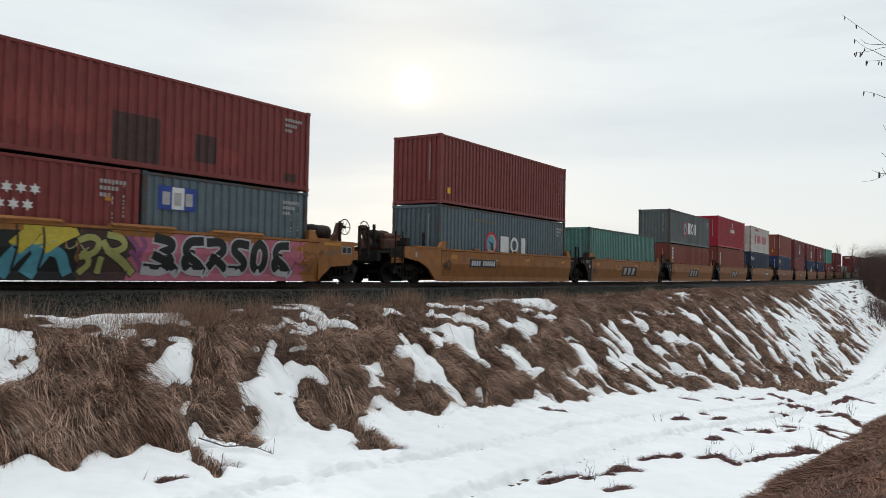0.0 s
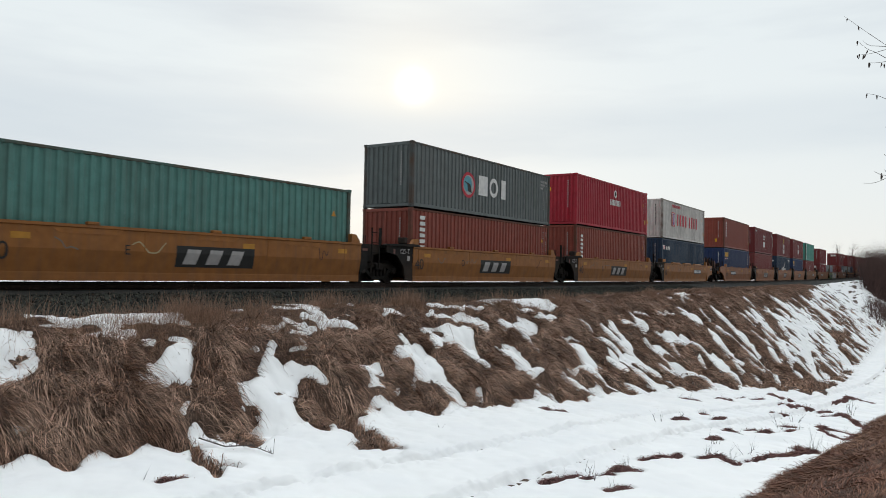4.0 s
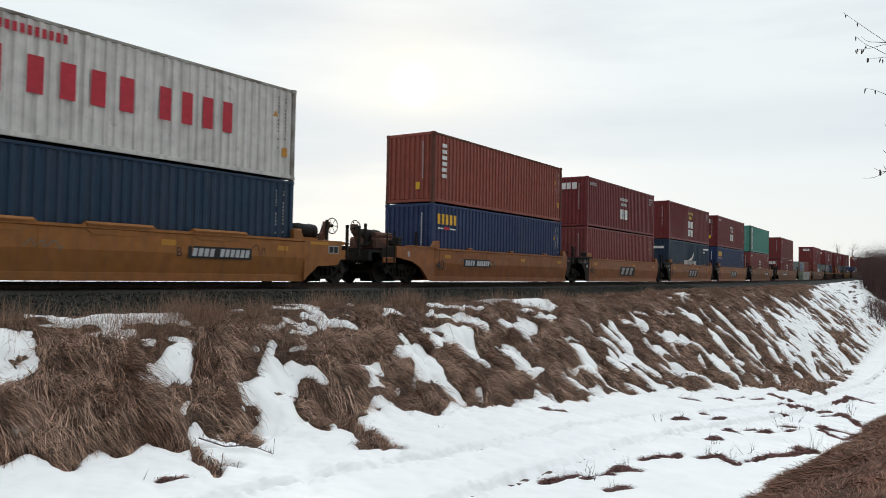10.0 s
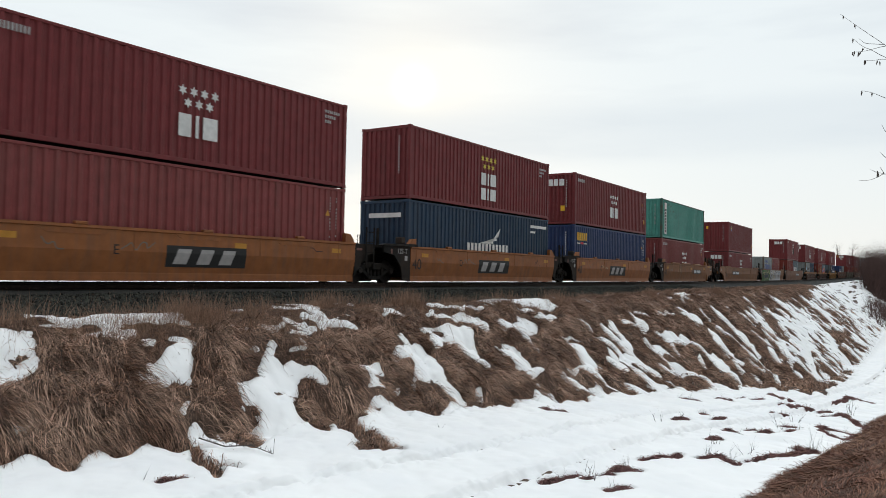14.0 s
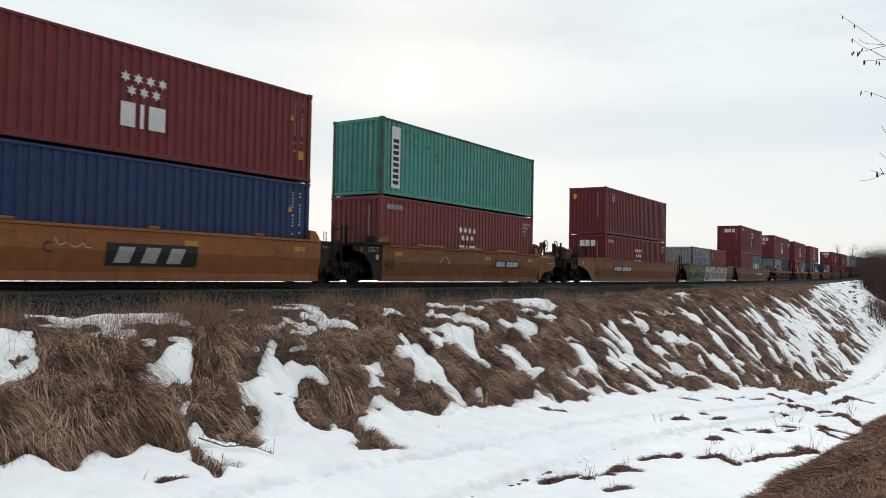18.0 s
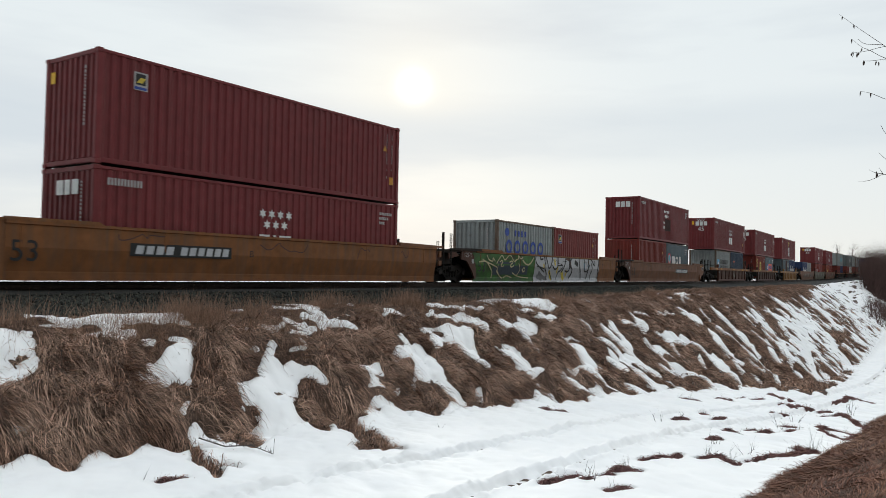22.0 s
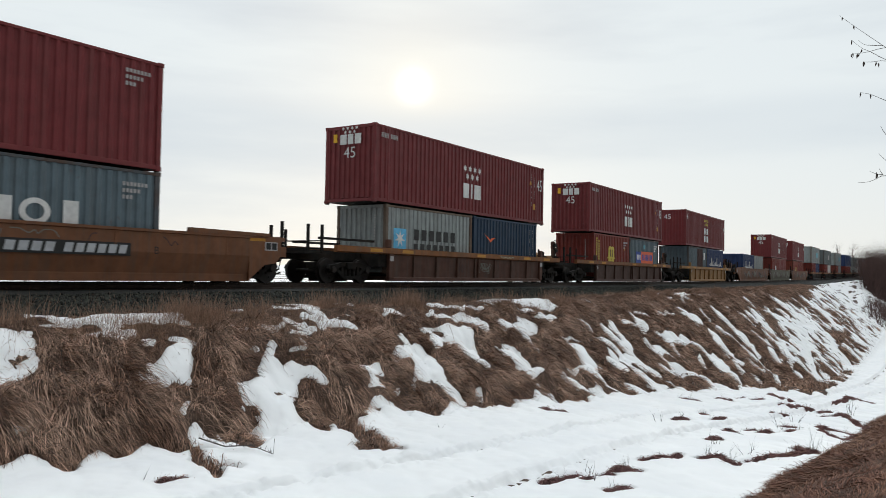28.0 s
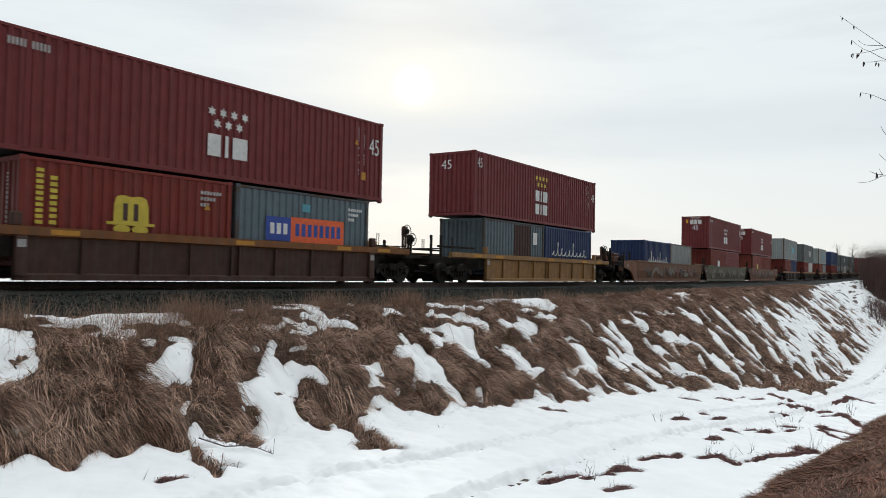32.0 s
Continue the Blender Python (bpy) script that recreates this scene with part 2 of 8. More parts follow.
# ---- mesh tools ----
class Geo:
    """Gathers vertices and faces for one mesh."""

    def __init__(self):
        self.v, self.f = [], []

    def add(self, verts, faces):
        n = len(self.v)
        self.v += [tuple(p) for p in verts]
        self.f += [tuple(n + i for i in q) for q in faces]
        return self

    def box(self, x0, x1, y0, y1, z0, z1):
        c = [(x, y, z) for x in (x0, x1) for y in (y0, y1) for z in (z0, z1)]
        return self.add(c, [(0, 1, 3, 2), (4, 6, 7, 5), (0, 4, 5, 1), (2, 3, 7, 6), (0, 2, 6, 4), (1, 5, 7, 3)])

    def cbox(self, x0, x1, y0, y1, z0, z1, b=0.01):
        """A box with chamfered edges."""
        b = min(b, (x1 - x0) / 2.1, (y1 - y0) / 2.1, (z1 - z0) / 2.1)
        bm = bmesh.new()
        m = Matrix.LocRotScale(((x0 + x1) / 2, (y0 + y1) / 2, (z0 + z1) / 2), None, (x1 - x0, y1 - y0, z1 - z0))
        bmesh.ops.create_cube(bm, size=1.0, matrix=m)
        bmesh.ops.bevel(bm, geom=bm.edges[:], offset=b, segments=1, affect="EDGES")
        bm.verts.index_update()
        self.add([v.co[:] for v in bm.verts], [[v.index for v in f.verts] for f in bm.faces])
        bm.free()
        return self

    def prism(self, outline, a, b, axis="x"):
        """An outline (pairs) pushed from a to b along an axis. For x the pairs are y, z; for y they are x, z."""
        n = len(outline)
        put = {"x": lambda p, s: (s, p[0], p[1]), "y": lambda p, s: (p[0], s, p[1]), "z": lambda p, s: (p[0], p[1], s)}[axis]
        v = [put(p, a) for p in outline] + [put(p, b) for p in outline]
        return self.add(v, [(i, (i + 1) % n, n + (i + 1) % n, n + i) for i in range(n)] + [tuple(range(n))[::-1], tuple(range(n, 2 * n))])

    def tube(self, pts, radii, sides=6):
        """A round bar along points, with a radius at each."""
        pts = [Vector(p) for p in pts]
        if isinstance(radii, (int, float)):
            radii = [radii] * len(pts)
        v, f, n = [], [], sides
        for i, p in enumerate(pts):
            d = (pts[min(i + 1, len(pts) - 1)] - pts[max(i - 1, 0)]).normalized()
            s = d.cross(Vector((0, 0, 1)) if abs(d.z) < 0.9 else Vector((1, 0, 0))).normalized()
            t = d.cross(s)
            v += [p + radii[i] * (math.cos(2 * math.pi * k / n) * s + math.sin(2 * math.pi * k / n) * t) for k in range(n)]
        for i in range(len(pts) - 1):
            f += [(i * n + k, i * n + (k + 1) % n, (i + 1) * n + (k + 1) % n, (i + 1) * n + k) for k in range(n)]
        f += [tuple(range(n))[::-1], tuple(range((len(pts) - 1) * n, len(pts) * n))]
        return self.add(v, f)

    def ring(self, c, r, thick, axis="y", seg=20):
        """A hoop."""
        c = Vector(c)
        e = {"y": (Vector((1, 0, 0)), Vector((0, 0, 1))), "x": (Vector((0, 1, 0)), Vector((0, 0, 1)))}[axis]
        pts = [c + r * (math.cos(2 * math.pi * k / seg) * e[0] + math.sin(2 * math.pi * k / seg) * e[1]) for k in range(seg + 1)]
        return self.tube(pts, thick, 5)

    def mesh(self, name):
        me = bpy.data.meshes.new(name)
        me.from_pydata(self.v, [], self.f)
        me.update()
        return me


def fix(me):
    """Faces look outwards."""
    bm = bmesh.new()
    bm.from_mesh(me)
    bmesh.ops.recalc_face_normals(bm, faces=bm.faces[:])
    bm.to_mesh(me)
    bm.free()
    return me


def part(name, geo, mat, parent=None, label="", at=None, smooth=False):
    """One mesh object, from a Geo or a mesh made before; its colour belongs to the object."""
    me = fix(geo.mesh(name)) if isinstance(geo, Geo) else geo
    if not me.materials:
        me.materials.append(None)
    ob = new(name, me)
    ob.material_slots[0].link = "OBJECT"
    ob.material_slots[0].material = mat
    if smooth:
        me.polygons.foreach_set("use_smooth", [True] * len(me.polygons))
    if parent:
        ob.parent = parent
    if at is not None:
        ob.matrix_basis = at if isinstance(at, Matrix) else Matrix.Translation(at)
    if label:
        ob["label"] = label
    return ob


def rounded(path, turns=2):
    """A path with its corners cut round."""
    for k in range(turns):
        out = [path[0]]
        for a, b in zip(path[:-1], path[1:]):
            out += [(a[0] * 0.75 + b[0] * 0.25, a[1] * 0.75 + b[1] * 0.25), (a[0] * 0.25 + b[0] * 0.75, a[1] * 0.25 + b[1] * 0.75)]
        path = out + [path[-1]]
    return path


def grid_noise(x, y, seed=0):
    """Smooth value noise, -1 to 1."""
    xi, yi = np.floor(x).astype(np.int64), np.floor(y).astype(np.int64)
    fx, fy = x - xi, y - yi
    fx, fy = fx * fx * (3 - 2 * fx), fy * fy * (3 - 2 * fy)

    def h(a, b):
        n = (a * 374761393 + b * 668265263 + seed * 974711) & 0x7FFFFFFF
        n = ((n ^ (n >> 13)) * 1274126177) & 0x7FFFFFFF
        return ((n ^ (n >> 16)) & 0xFFFF) / 32767.5 - 1.0

    return (h(xi, yi) * (1 - fx) + h(xi + 1, yi) * fx) * (1 - fy) + (h(xi, yi + 1) * (1 - fx) + h(xi + 1, yi + 1) * fx) * fy


def fractal(x, y, seed=0, octaves=4):
    s, a = 0.0, 1.0
    for o in range(octaves):
        s, a = s + a * grid_noise(x * 2 ** o, y * 2 ** o, seed + o * 7), a * 0.5
    return s / 1.6


# ---- ground ----
CREST_U, CREST_Z, FALL = 5.0, -0.60, 1.5


def lane_z(x):
    return np.interp(x, (-60, 5, 15, 26, 37, 50, 75, 300), (-2.2, -2.52, -2.95, -3.70, -4.60, -5.5, -6.1, -6.4))


NEAR_EDGE = ((8, 11.9, 13.4, 14.6, 16, 18, 20, 25, 45), (2.55, 2.64, 2.66, 2.42, 2.55, 2.38, 2.30, 2.35, 2.0))


def ground_z(x, u):
    """Bare ground at x along the track and u metres from its centre line towards the camera."""
    r = track_z(x)
    near = np.interp(u, (0.0, 1.25, 1.4, 3.7, CREST_U), (-0.45, -0.45, -0.45, -0.56, CREST_Z))
    bank = r + np.where(u < CREST_U, near, CREST_Z - (u - CREST_U) / FALL)
    lane = lane_z(x)
    front = np.minimum(lane + np.clip(np.interp(x, *NEAR_EDGE) + 0.1 - (track_y(x) - u), 0, 6) * 0.5, np.maximum(lane, -1.25))
    k = 0.35
    h = np.clip(0.5 + 0.5 * (bank - front) / k, 0, 1)
    z = front * (1 - h) + bank * h + k * h * (1 - h) * 0.5
    back = r + np.interp(-u, (0.0, 1.75, 3.7, 6.0, 40.0), (-0.24, -0.24, -0.62, -1.0, -1.3))
    return np.where(u < 0, back, z)


# snow lying on the bank: from x, u to x, u, the half width across, and how much wider it ends
SNOW_STROKES_A = ((5.9, 5.59, 6.54, 5.69, -0.15, 0.32, 0.77), (6.56, 5.73, 6.4, 6.28, -0.11, 0.02, 0.91), (5.73, 6.01, 6.04, 6.05, -0.07, 0.16, 0.86), (6.31, 6.08, 6.45, 6.13, -0.06, 0.1, 1), (5.61, 6.3, 6.3, 6.3, -0.07, 0.2, 0.5), (6.05, 5.23, 6.64, 5.37, -0.05, 0.1, 0.62), (7.21, 4.05, 7.34, 4.65, -0.17, 0.34, 1.67), (6.99, 5.26, 7.32, 5.21, -0.03, 0.07, 0.8), (7.5, 5.09, 8.51, 5.07, -0.13, 0.23, 1.43), (8.52, 5.05, 9.86, 5.09, -0.29, 0.44, 0.9), (9.47, 5.26, 9.97, 5.42, -0.12, 0.14, 0.89), (8.14, 5.3, 8.63, 5.52, -0.13, 0.17, 0.75), (7.83, 5.46, 8.33, 5.67, -0.06, 0.08, 1.17),)
SNOW_STROKES_B = ((7.69, 5.42, 8.08, 5.52, -0.04, 0.05, 1.25), (8.19, 5.72, 8.44, 5.75, -0.04, 0.07, 0.8), (8.7, 5.79, 9, 5.77, -0.04, 0.07, 1), (9.35, 5.82, 9.81, 5.94, -0.06, 0.07, 1), (8.63, 6.33, 9.24, 6.36, -0.1, 0.16, 1.08), (8.8, 6.63, 9, 6.72, -0.1, 0.11, 1), (9.24, 6.11, 9.59, 6.06, -0.06, 0.13, 0.78), (6.03, 5.27, 6.74, 5.46, -0.06, 0.11, 0.78), (6.97, 5.28, 7.36, 5.22, -0.03, 0.08, 1), (8.69, 7.31, 8.39, 7.52, -0.02, -0.04, 1.8), (5.73, 7.25, 5.88, 7.19, -0, 0.06, 0.67), (8.48, 6.48, 9.06, 6.48, -0.1, 0.17, 1.54), (9.02, 6.18, 9.4, 6.16, -0.09, 0.15, 1.09),)
SNOW_STROKES_C = ((9.42, 6.01, 8.99, 6.66, -0.11, -0.01, 1.11), (8.7, 6.23, 8.58, 6.43, -0.08, -0, 1.43), (8.23, 6.53, 8.72, 6.65, -0.07, 0.1, 1.12), (8.73, 7.27, 8.4, 7.5, -0.02, -0.03, 2), (8.13, 6.48, 8.16, 6.51, -0.03, 0.03, 1.33), (5.64, 7.28, 5.84, 7.25, -0.01, 0.06, 0.83), (5.65, 7.31, 5.63, 7.39, -0.07, 0.01, 0.62), (8.32, 8.16, 8.37, 8.77, -0.21, 0.23, 1.25), (8.87, 7.91, 8.63, 8.34, -0.05, 0.01, 1.75), (8.37, 8.77, 8.52, 9.09, -0.24, 0.28, 0.75), (11.82, 6.04, 11.2, 6.51, -0.06, -0.04, 1.33), (11.17, 6.7, 12.05, 6.85, -0.24, 0.25, 0.65), (12.14, 6.98, 12.18, 7.31, -0.19, 0.08, 0.78),)
SNOW_STROKES_D = ((11.19, 7.06, 10.16, 7.24, 0.22, -0.47, 0.67), (10.76, 7.23, 10.17, 7.94, -0.51, -0.06, 0.95), (10.66, 7.65, 10.61, 8.06, -0.33, 0.1, 0.7), (10.21, 7.9, 9.9, 8.32, -0.45, -0, 0.94), (13.43, 3.67, 13.67, 4.37, -0.53, 0.58, 1.33), (14.62, 3.46, 14.35, 4.61, -0.91, 0.92, 1.4), (13.49, 5.27, 14.47, 5.42, -0.19, 0.17, 0.71), (12.78, 5.42, 13.23, 5.54, -0.15, 0.14, 1.17), (12.03, 5.56, 12.58, 5.54, -0.11, 0.13, 1.33), (11, 5.53, 11.49, 5.61, -0.06, 0.06, 1.25), (12.6, 5.82, 13.51, 5.66, -0.09, 0.13, 1.17), (12.68, 6.06, 12.73, 6.15, -0.09, 0.05, 1), (12.14, 6.31, 12.58, 6.32, -0.06, 0.06, 1),)
SNOW_STROKES_E = ((11.12, 6.14, 11.2, 6.18, -0.07, 0.06, 1), (14.49, 5.56, 14.71, 5.84, -0.14, 0.08, 1.25), (16.2, 3.9, 16.37, 4.19, -0.6, 0.54, 1.2), (16.55, 5.42, 17.48, 5.35, -0.14, 0.14, 1.2), (16.81, 5.21, 17.44, 5.24, -0.1, 0.09, 1.33), (13.85, 6.95, 14.04, 7.19, -0.12, 0.06, 2.2), (14.06, 7.19, 13.5, 7.63, -0.2, -0.04, 0.75), (13.39, 7.62, 13.74, 7.67, -0.12, 0.1, 0.71), (13.11, 7.99, 13.58, 8.06, -0.12, 0.1, 1), (14.08, 7.79, 14.27, 7.78, -0.05, 0.06, 1), (11.66, 8.2, 11.23, 8.67, -0.07, 0, 1), (16.18, 6.3, 16.1, 6.56, -0.16, 0.05, 1.2), (15.33, 6.82, 16.47, 6.8, -0.17, 0.16, 1.33),)
SNOW_STROKES_F = ((16.24, 6.88, 15.43, 7.67, -0.36, 0.01, 0.93), (16.34, 7.09, 16.13, 7.61, -0.47, 0.11, 0.8), (15.96, 7.97, 16.03, 8.24, -0.24, 0.07, 1.25), (15.19, 7.63, 14.87, 7.87, -0.16, -0.02, 0.5), (17.94, 5.91, 18.14, 6.08, -0.24, 0.12, 1.6), (18.2, 6.2, 19.14, 6.39, -0.43, 0.26, 1.15), (17.99, 6.18, 17.51, 6.65, -0.38, 0.03, 0.75), (19.15, 6.55, 18.72, 7.03, -0.37, 0.06, 0.7), (18.72, 7.03, 18.46, 7.33, -0.25, 0.04, 0.71), (19.24, 5.06, 20.65, 5.32, -0.2, 0.12, 1.75), (21.32, 5.27, 21.81, 5.37, -0.23, 0.13, 1.25), (18.94, 5.61, 20.64, 5.88, -0.14, 0.09, 2.33), (20.48, 5.87, 20.69, 6.14, -0.36, 0.15, 0.83),)
SNOW_STROKES_G = ((18.49, 7.55, 18.48, 7.63, -0.15, 0.04, 1), (24.3, 4.38, 26.88, 5.17, -0.99, 0.53, 1.5), (25.25, 5.27, 26.85, 5.48, -0.41, 0.19, 1.33), (24.44, 5.59, 24.85, 5.73, -0.35, 0.15, 0.8), (24.76, 6.01, 26.17, 6.06, -0.28, 0.14, 1), (22.15, 6.03, 22.05, 6.18, -0.27, 0.06, 1), (22.24, 6.24, 23.56, 6.41, -0.28, 0.15, 1.6), (23.36, 6.18, 23.51, 6.33, -0.34, 0.12, 1), (22.67, 6.67, 22.49, 7.09, -0.34, 0.08, 0.86), (22.49, 7.09, 22.25, 7.37, -0.26, 0.04, 0.67), (20.17, 7.06, 20.69, 7.23, -0.2, 0.09, 2), (20.8, 7.17, 20.64, 7.65, -0.45, 0.1, 1.1), (20.57, 7.69, 20, 7.84, -0.02, -0.14, 0.6),)
SNOW_STROKES_H = ((20.57, 7.85, 21.02, 8.09, -0.28, 0.11, 0.71), (20.39, 8.32, 20.16, 8.57, -0.16, 0.02, 1.75), (20.07, 8.61, 20.48, 9.01, -0.28, 0.09, 0.71), (24.94, 7.12, 25.12, 7.55, -0.19, 0.05, 1.75), (25.02, 7.6, 24.66, 8.3, -0.34, 0.06, 1.14), (23.1, 8.16, 24.81, 8.45, -0.21, 0.09, 1.6), (24.5, 8.54, 24.44, 9.26, -0.56, 0.1, 0.9), (22.32, 8.3, 22.09, 8.83, -0.19, 0.03, 1.5), (21.95, 8.93, 23.29, 9.09, -0.18, 0.08, 1.6), (17.22, 8.19, 16.82, 8.5, -0.16, -0.01, 0.83), (27.62, 7.27, 27.68, 7.81, -0.22, 0.05, 1.75), (27.49, 7.79, 26.54, 8.39, -0.38, 0.02, 0.88), (26.54, 8.39, 26.61, 8.67, -0.35, 0.07, 0.67),)
SNOW_STROKES_I = ((28.04, 6.17, 27.99, 6.63, -0.18, 0.04, 1.33), (25.1, 7, 26.48, 7.06, -0.11, 0.05, 1), (29.49, 6.64, 29.03, 7.18, -0.18, 0.03, 1.67), (29.03, 7.18, 28.86, 8.08, -0.29, 0.06, 1), (30.22, 6.85, 29.93, 7.31, -0.43, 0.08, 0.86), (29.73, 7.39, 29.5, 7.74, -0.3, 0.05, 1.2), (27.72, 8.16, 27.82, 8.69, -0.3, 0.06, 2.2), (27.82, 8.69, 27.81, 9.24, -0.81, 0.13, 1), (28.28, 9.08, 28.77, 10.02, -0.77, 0.13, 0.64), (25.49, 9.22, 25.56, 9.67, -0.32, 0.06, 1.2), (32.05, 6.64, 33.25, 6.99, -0.26, 0.08, 1.75), (33.8, 6.42, 33.61, 6.84, -0.3, 0.06, 1.5), (35.04, 6.11, 35.4, 6.66, -0.2, 0.05, 1.2),)
SNOW_STROKES_J = ((32.03, 7.75, 31.87, 8.23, -0.26, 0.04, 2.25), (31.72, 8.28, 31.75, 8.95, -0.68, 0.11, 0.8), (31.35, 9.12, 31.19, 9.41, -0.55, 0.06, 0.86), (34.39, 7.54, 35.45, 7.98, -0.43, 0.1, 2), (33.89, 8.19, 33.17, 8.69, -0.26, 0.02, 1), (41.53, 6.55, 41.83, 6.87, -0.52, 0.1, 1.4), (37.52, 6.39, 38.44, 6.48, -0.23, 0.07, 1), (38.94, 6.38, 39.43, 6.53, -0.27, 0.07, 1), (40.86, 7.32, 40.78, 7.52, -0.4, 0.06, 0.75), (36.65, 8.2, 36.87, 8.62, -0.25, 0.04, 1.33), (35.15, 9.11, 34.58, 9.42, -0.31, 0.01, 1.5), (29.88, 9.12, 29.84, 9.29, -0.23, 0.03, 1.33), (30.67, 9.4, 31.71, 10.07, -0.56, 0.1, 1.71),)
SNOW_STROKES_K = ((31.85, 10.03, 33.34, 10.69, -0.76, 0.15, 0.75), (41.72, 7.96, 40.55, 8.71, -0.49, 0.04, 1.8), (40.55, 8.71, 39.75, 9.6, -0.87, 0.08, 0.78), (39.75, 9.6, 39.98, 9.85, -0.67, 0.08, 0.43), (37.33, 9.25, 36.32, 9.73, -0.52, 0.02, 1.33), (36.32, 9.73, 36.12, 10.19, -0.83, 0.08, 0.75), (47.84, 6.68, 46.83, 7.71, -0.68, 0.08, 1.2), (46.83, 7.71, 45.91, 8.56, -0.65, 0.06, 1.2), (45.91, 8.56, 45.04, 9.35, -0.87, 0.07, 0.71), (43.86, 8.17, 43.86, 8.39, -0.47, 0.06, 1), (38.63, 9.88, 37.9, 10.53, -0.26, 0.02, 1.67), (43.36, 9.39, 42.98, 9.76, -0.56, 0.04, 1), (45.2, 6.5, 44.39, 7.1, -0.3, 0.03, 1.2),)
SNOW_STROKES_L = ((59.94, 6.13, 59.37, 6.88, -0.55, 0.06, 1), (57.04, 7.01, 56.62, 7.66, -0.61, 0.06, 1), (54.16, 8.47, 53.42, 9.33, -0.58, 0.05, 1.33), (60.93, 8.08, 61.05, 8.85, -1.05, 0.09, 1.25), (61.27, 7.63, 62.77, 8.19, -0.78, 0.09, 1), (58.81, 8.8, 57.27, 9.77, -0.95, 0.05, 1.25), (70.32, 7.51, 70.04, 8.3, -1.82, 0.14, 1.2), (69.57, 8.41, 60.4, 10.05, -1.86, -0.02, 1.12), (59.38, 10.07, 52.85, 11.33, -1.23, -0.04, 1), (49.26, 8.88, 49.13, 9.52, -0.47, 0.04, 1), (47.66, 9.88, 45.61, 10.68, -0.54, 0.01, 1.25), (45.11, 9.19, 44.21, 9.81, -0.48, 0.03, 1), (41.34, 10.4, 41.42, 10.9, -0.55, 0.05, 1),)
SNOW_STROKES_M = ((39.29, 10.51, 38.47, 11.06, -0.27, 0.01, 1.33), (49.37, 10.29, 47.96, 10.97, -0.48, 0.01, 1), (46.59, 11.06, 46.23, 11.55, -0.62, 0.03, 1), (54.83, 10.12, 54.06, 10.74, -0.63, 0.03, 1), (41.94, 11.16, 39.4, 12.01, -0.51, 0.02, 1), (43.03, 10.21, 42.52, 10.7, -0.35, 0.02, 1), (53.79, 10.81, 46.75, 12.75, -0.51, -0, 1), (52.87, 11.43, 44.89, 13.21, -0.58, -0.01, 1), (12.73, 8.27, 13.69, 8.51, -0.22, 0.18, 1.33), (12.36, 9.05, 11.88, 9.9, -0.55, 0.37, 1.27), (43.99, 5.15, 48.68, 5.21, -0.31, 0.09, 0.83), (44.54, 4.13, 45.51, 5.04, -1.17, 0.35, 1.5),)
SNOW_STROKES = SNOW_STROKES_A + SNOW_STROKES_B + SNOW_STROKES_C + SNOW_STROKES_D + SNOW_STROKES_E + SNOW_STROKES_F + SNOW_STROKES_G + SNOW_STROKES_H + SNOW_STROKES_I + SNOW_STROKES_J + SNOW_STROKES_K + SNOW_STROKES_L + SNOW_STROKES_M
# tongues and tufts of grass that break through it
TONGUES_A = ((11.84, 7.04, 11.65, 7.36, -0.11, 0.01, 0.83), (18.4, 6.58, 17.5, 7.05, -0.09, -0.04, 1.6), (22.81, 8.41, 23.08, 8.86, -0.26, 0.07, 0.6), (14.68, 7.99, 14.93, 8.22, -0.15, 0.06, 1.67), (11.36, 9.29, 10.53, 10.39, -0.3, 0.18, 1), (15.05, 7.87, 15.51, 7.93, -0.24, 0.18, 1), (11.01, 7.26, 10.77, 7.32, 0.02, -0.06, 0.6), (23.52, 8.48, 23.52, 8.58, -0.17, 0.04, 1), (24.51, 8.61, 24.63, 8.73, -0.18, 0.04, 1), (27.67, 8.81, 27.81, 9.02, -0.22, 0.04, 1), (31.82, 8.74, 31.94, 8.94, -0.28, 0.05, 1), (27.38, 7.84, 27.42, 7.96, -0.18, 0.04, 1), (13.97, 7.39, 13.79, 7.44, 0.01, -0.03, 0.8),)
TONGUES_B = ((18.28, 6.02, 18.32, 6.12, -0.1, 0.04, 1), (31.42, 9.8, 31.6, 10.05, -0.34, 0.05, 1.25), (7.86, 8.61, 7.15, 10.08, -0.19, 0.16, 1), (11.1, 7.75, 10.93, 8.34, -0.22, 0.06, 0.83), (11.3, 7.96, 11.01, 8.49, -0.34, 0.08, 0.56), (11.86, 8.24, 11.32, 9.1, -0.5, 0.29, 0.53), (11.84, 8.49, 10.59, 9.97, -0.35, 0.19, 0.8), (11.1, 7.75, 10.93, 8.34, -0.22, 0.06, 0.83), (11.3, 7.96, 11.01, 8.49, -0.34, 0.08, 0.56), (11.86, 8.24, 11.32, 9.1, -0.5, 0.29, 0.53), (11.84, 8.49, 10.59, 9.97, -0.35, 0.19, 0.8), (11.1, 7.75, 10.93, 8.34, -0.22, 0.06, 0.83), (11.3, 7.96, 11.01, 8.49, -0.34, 0.08, 0.56),)
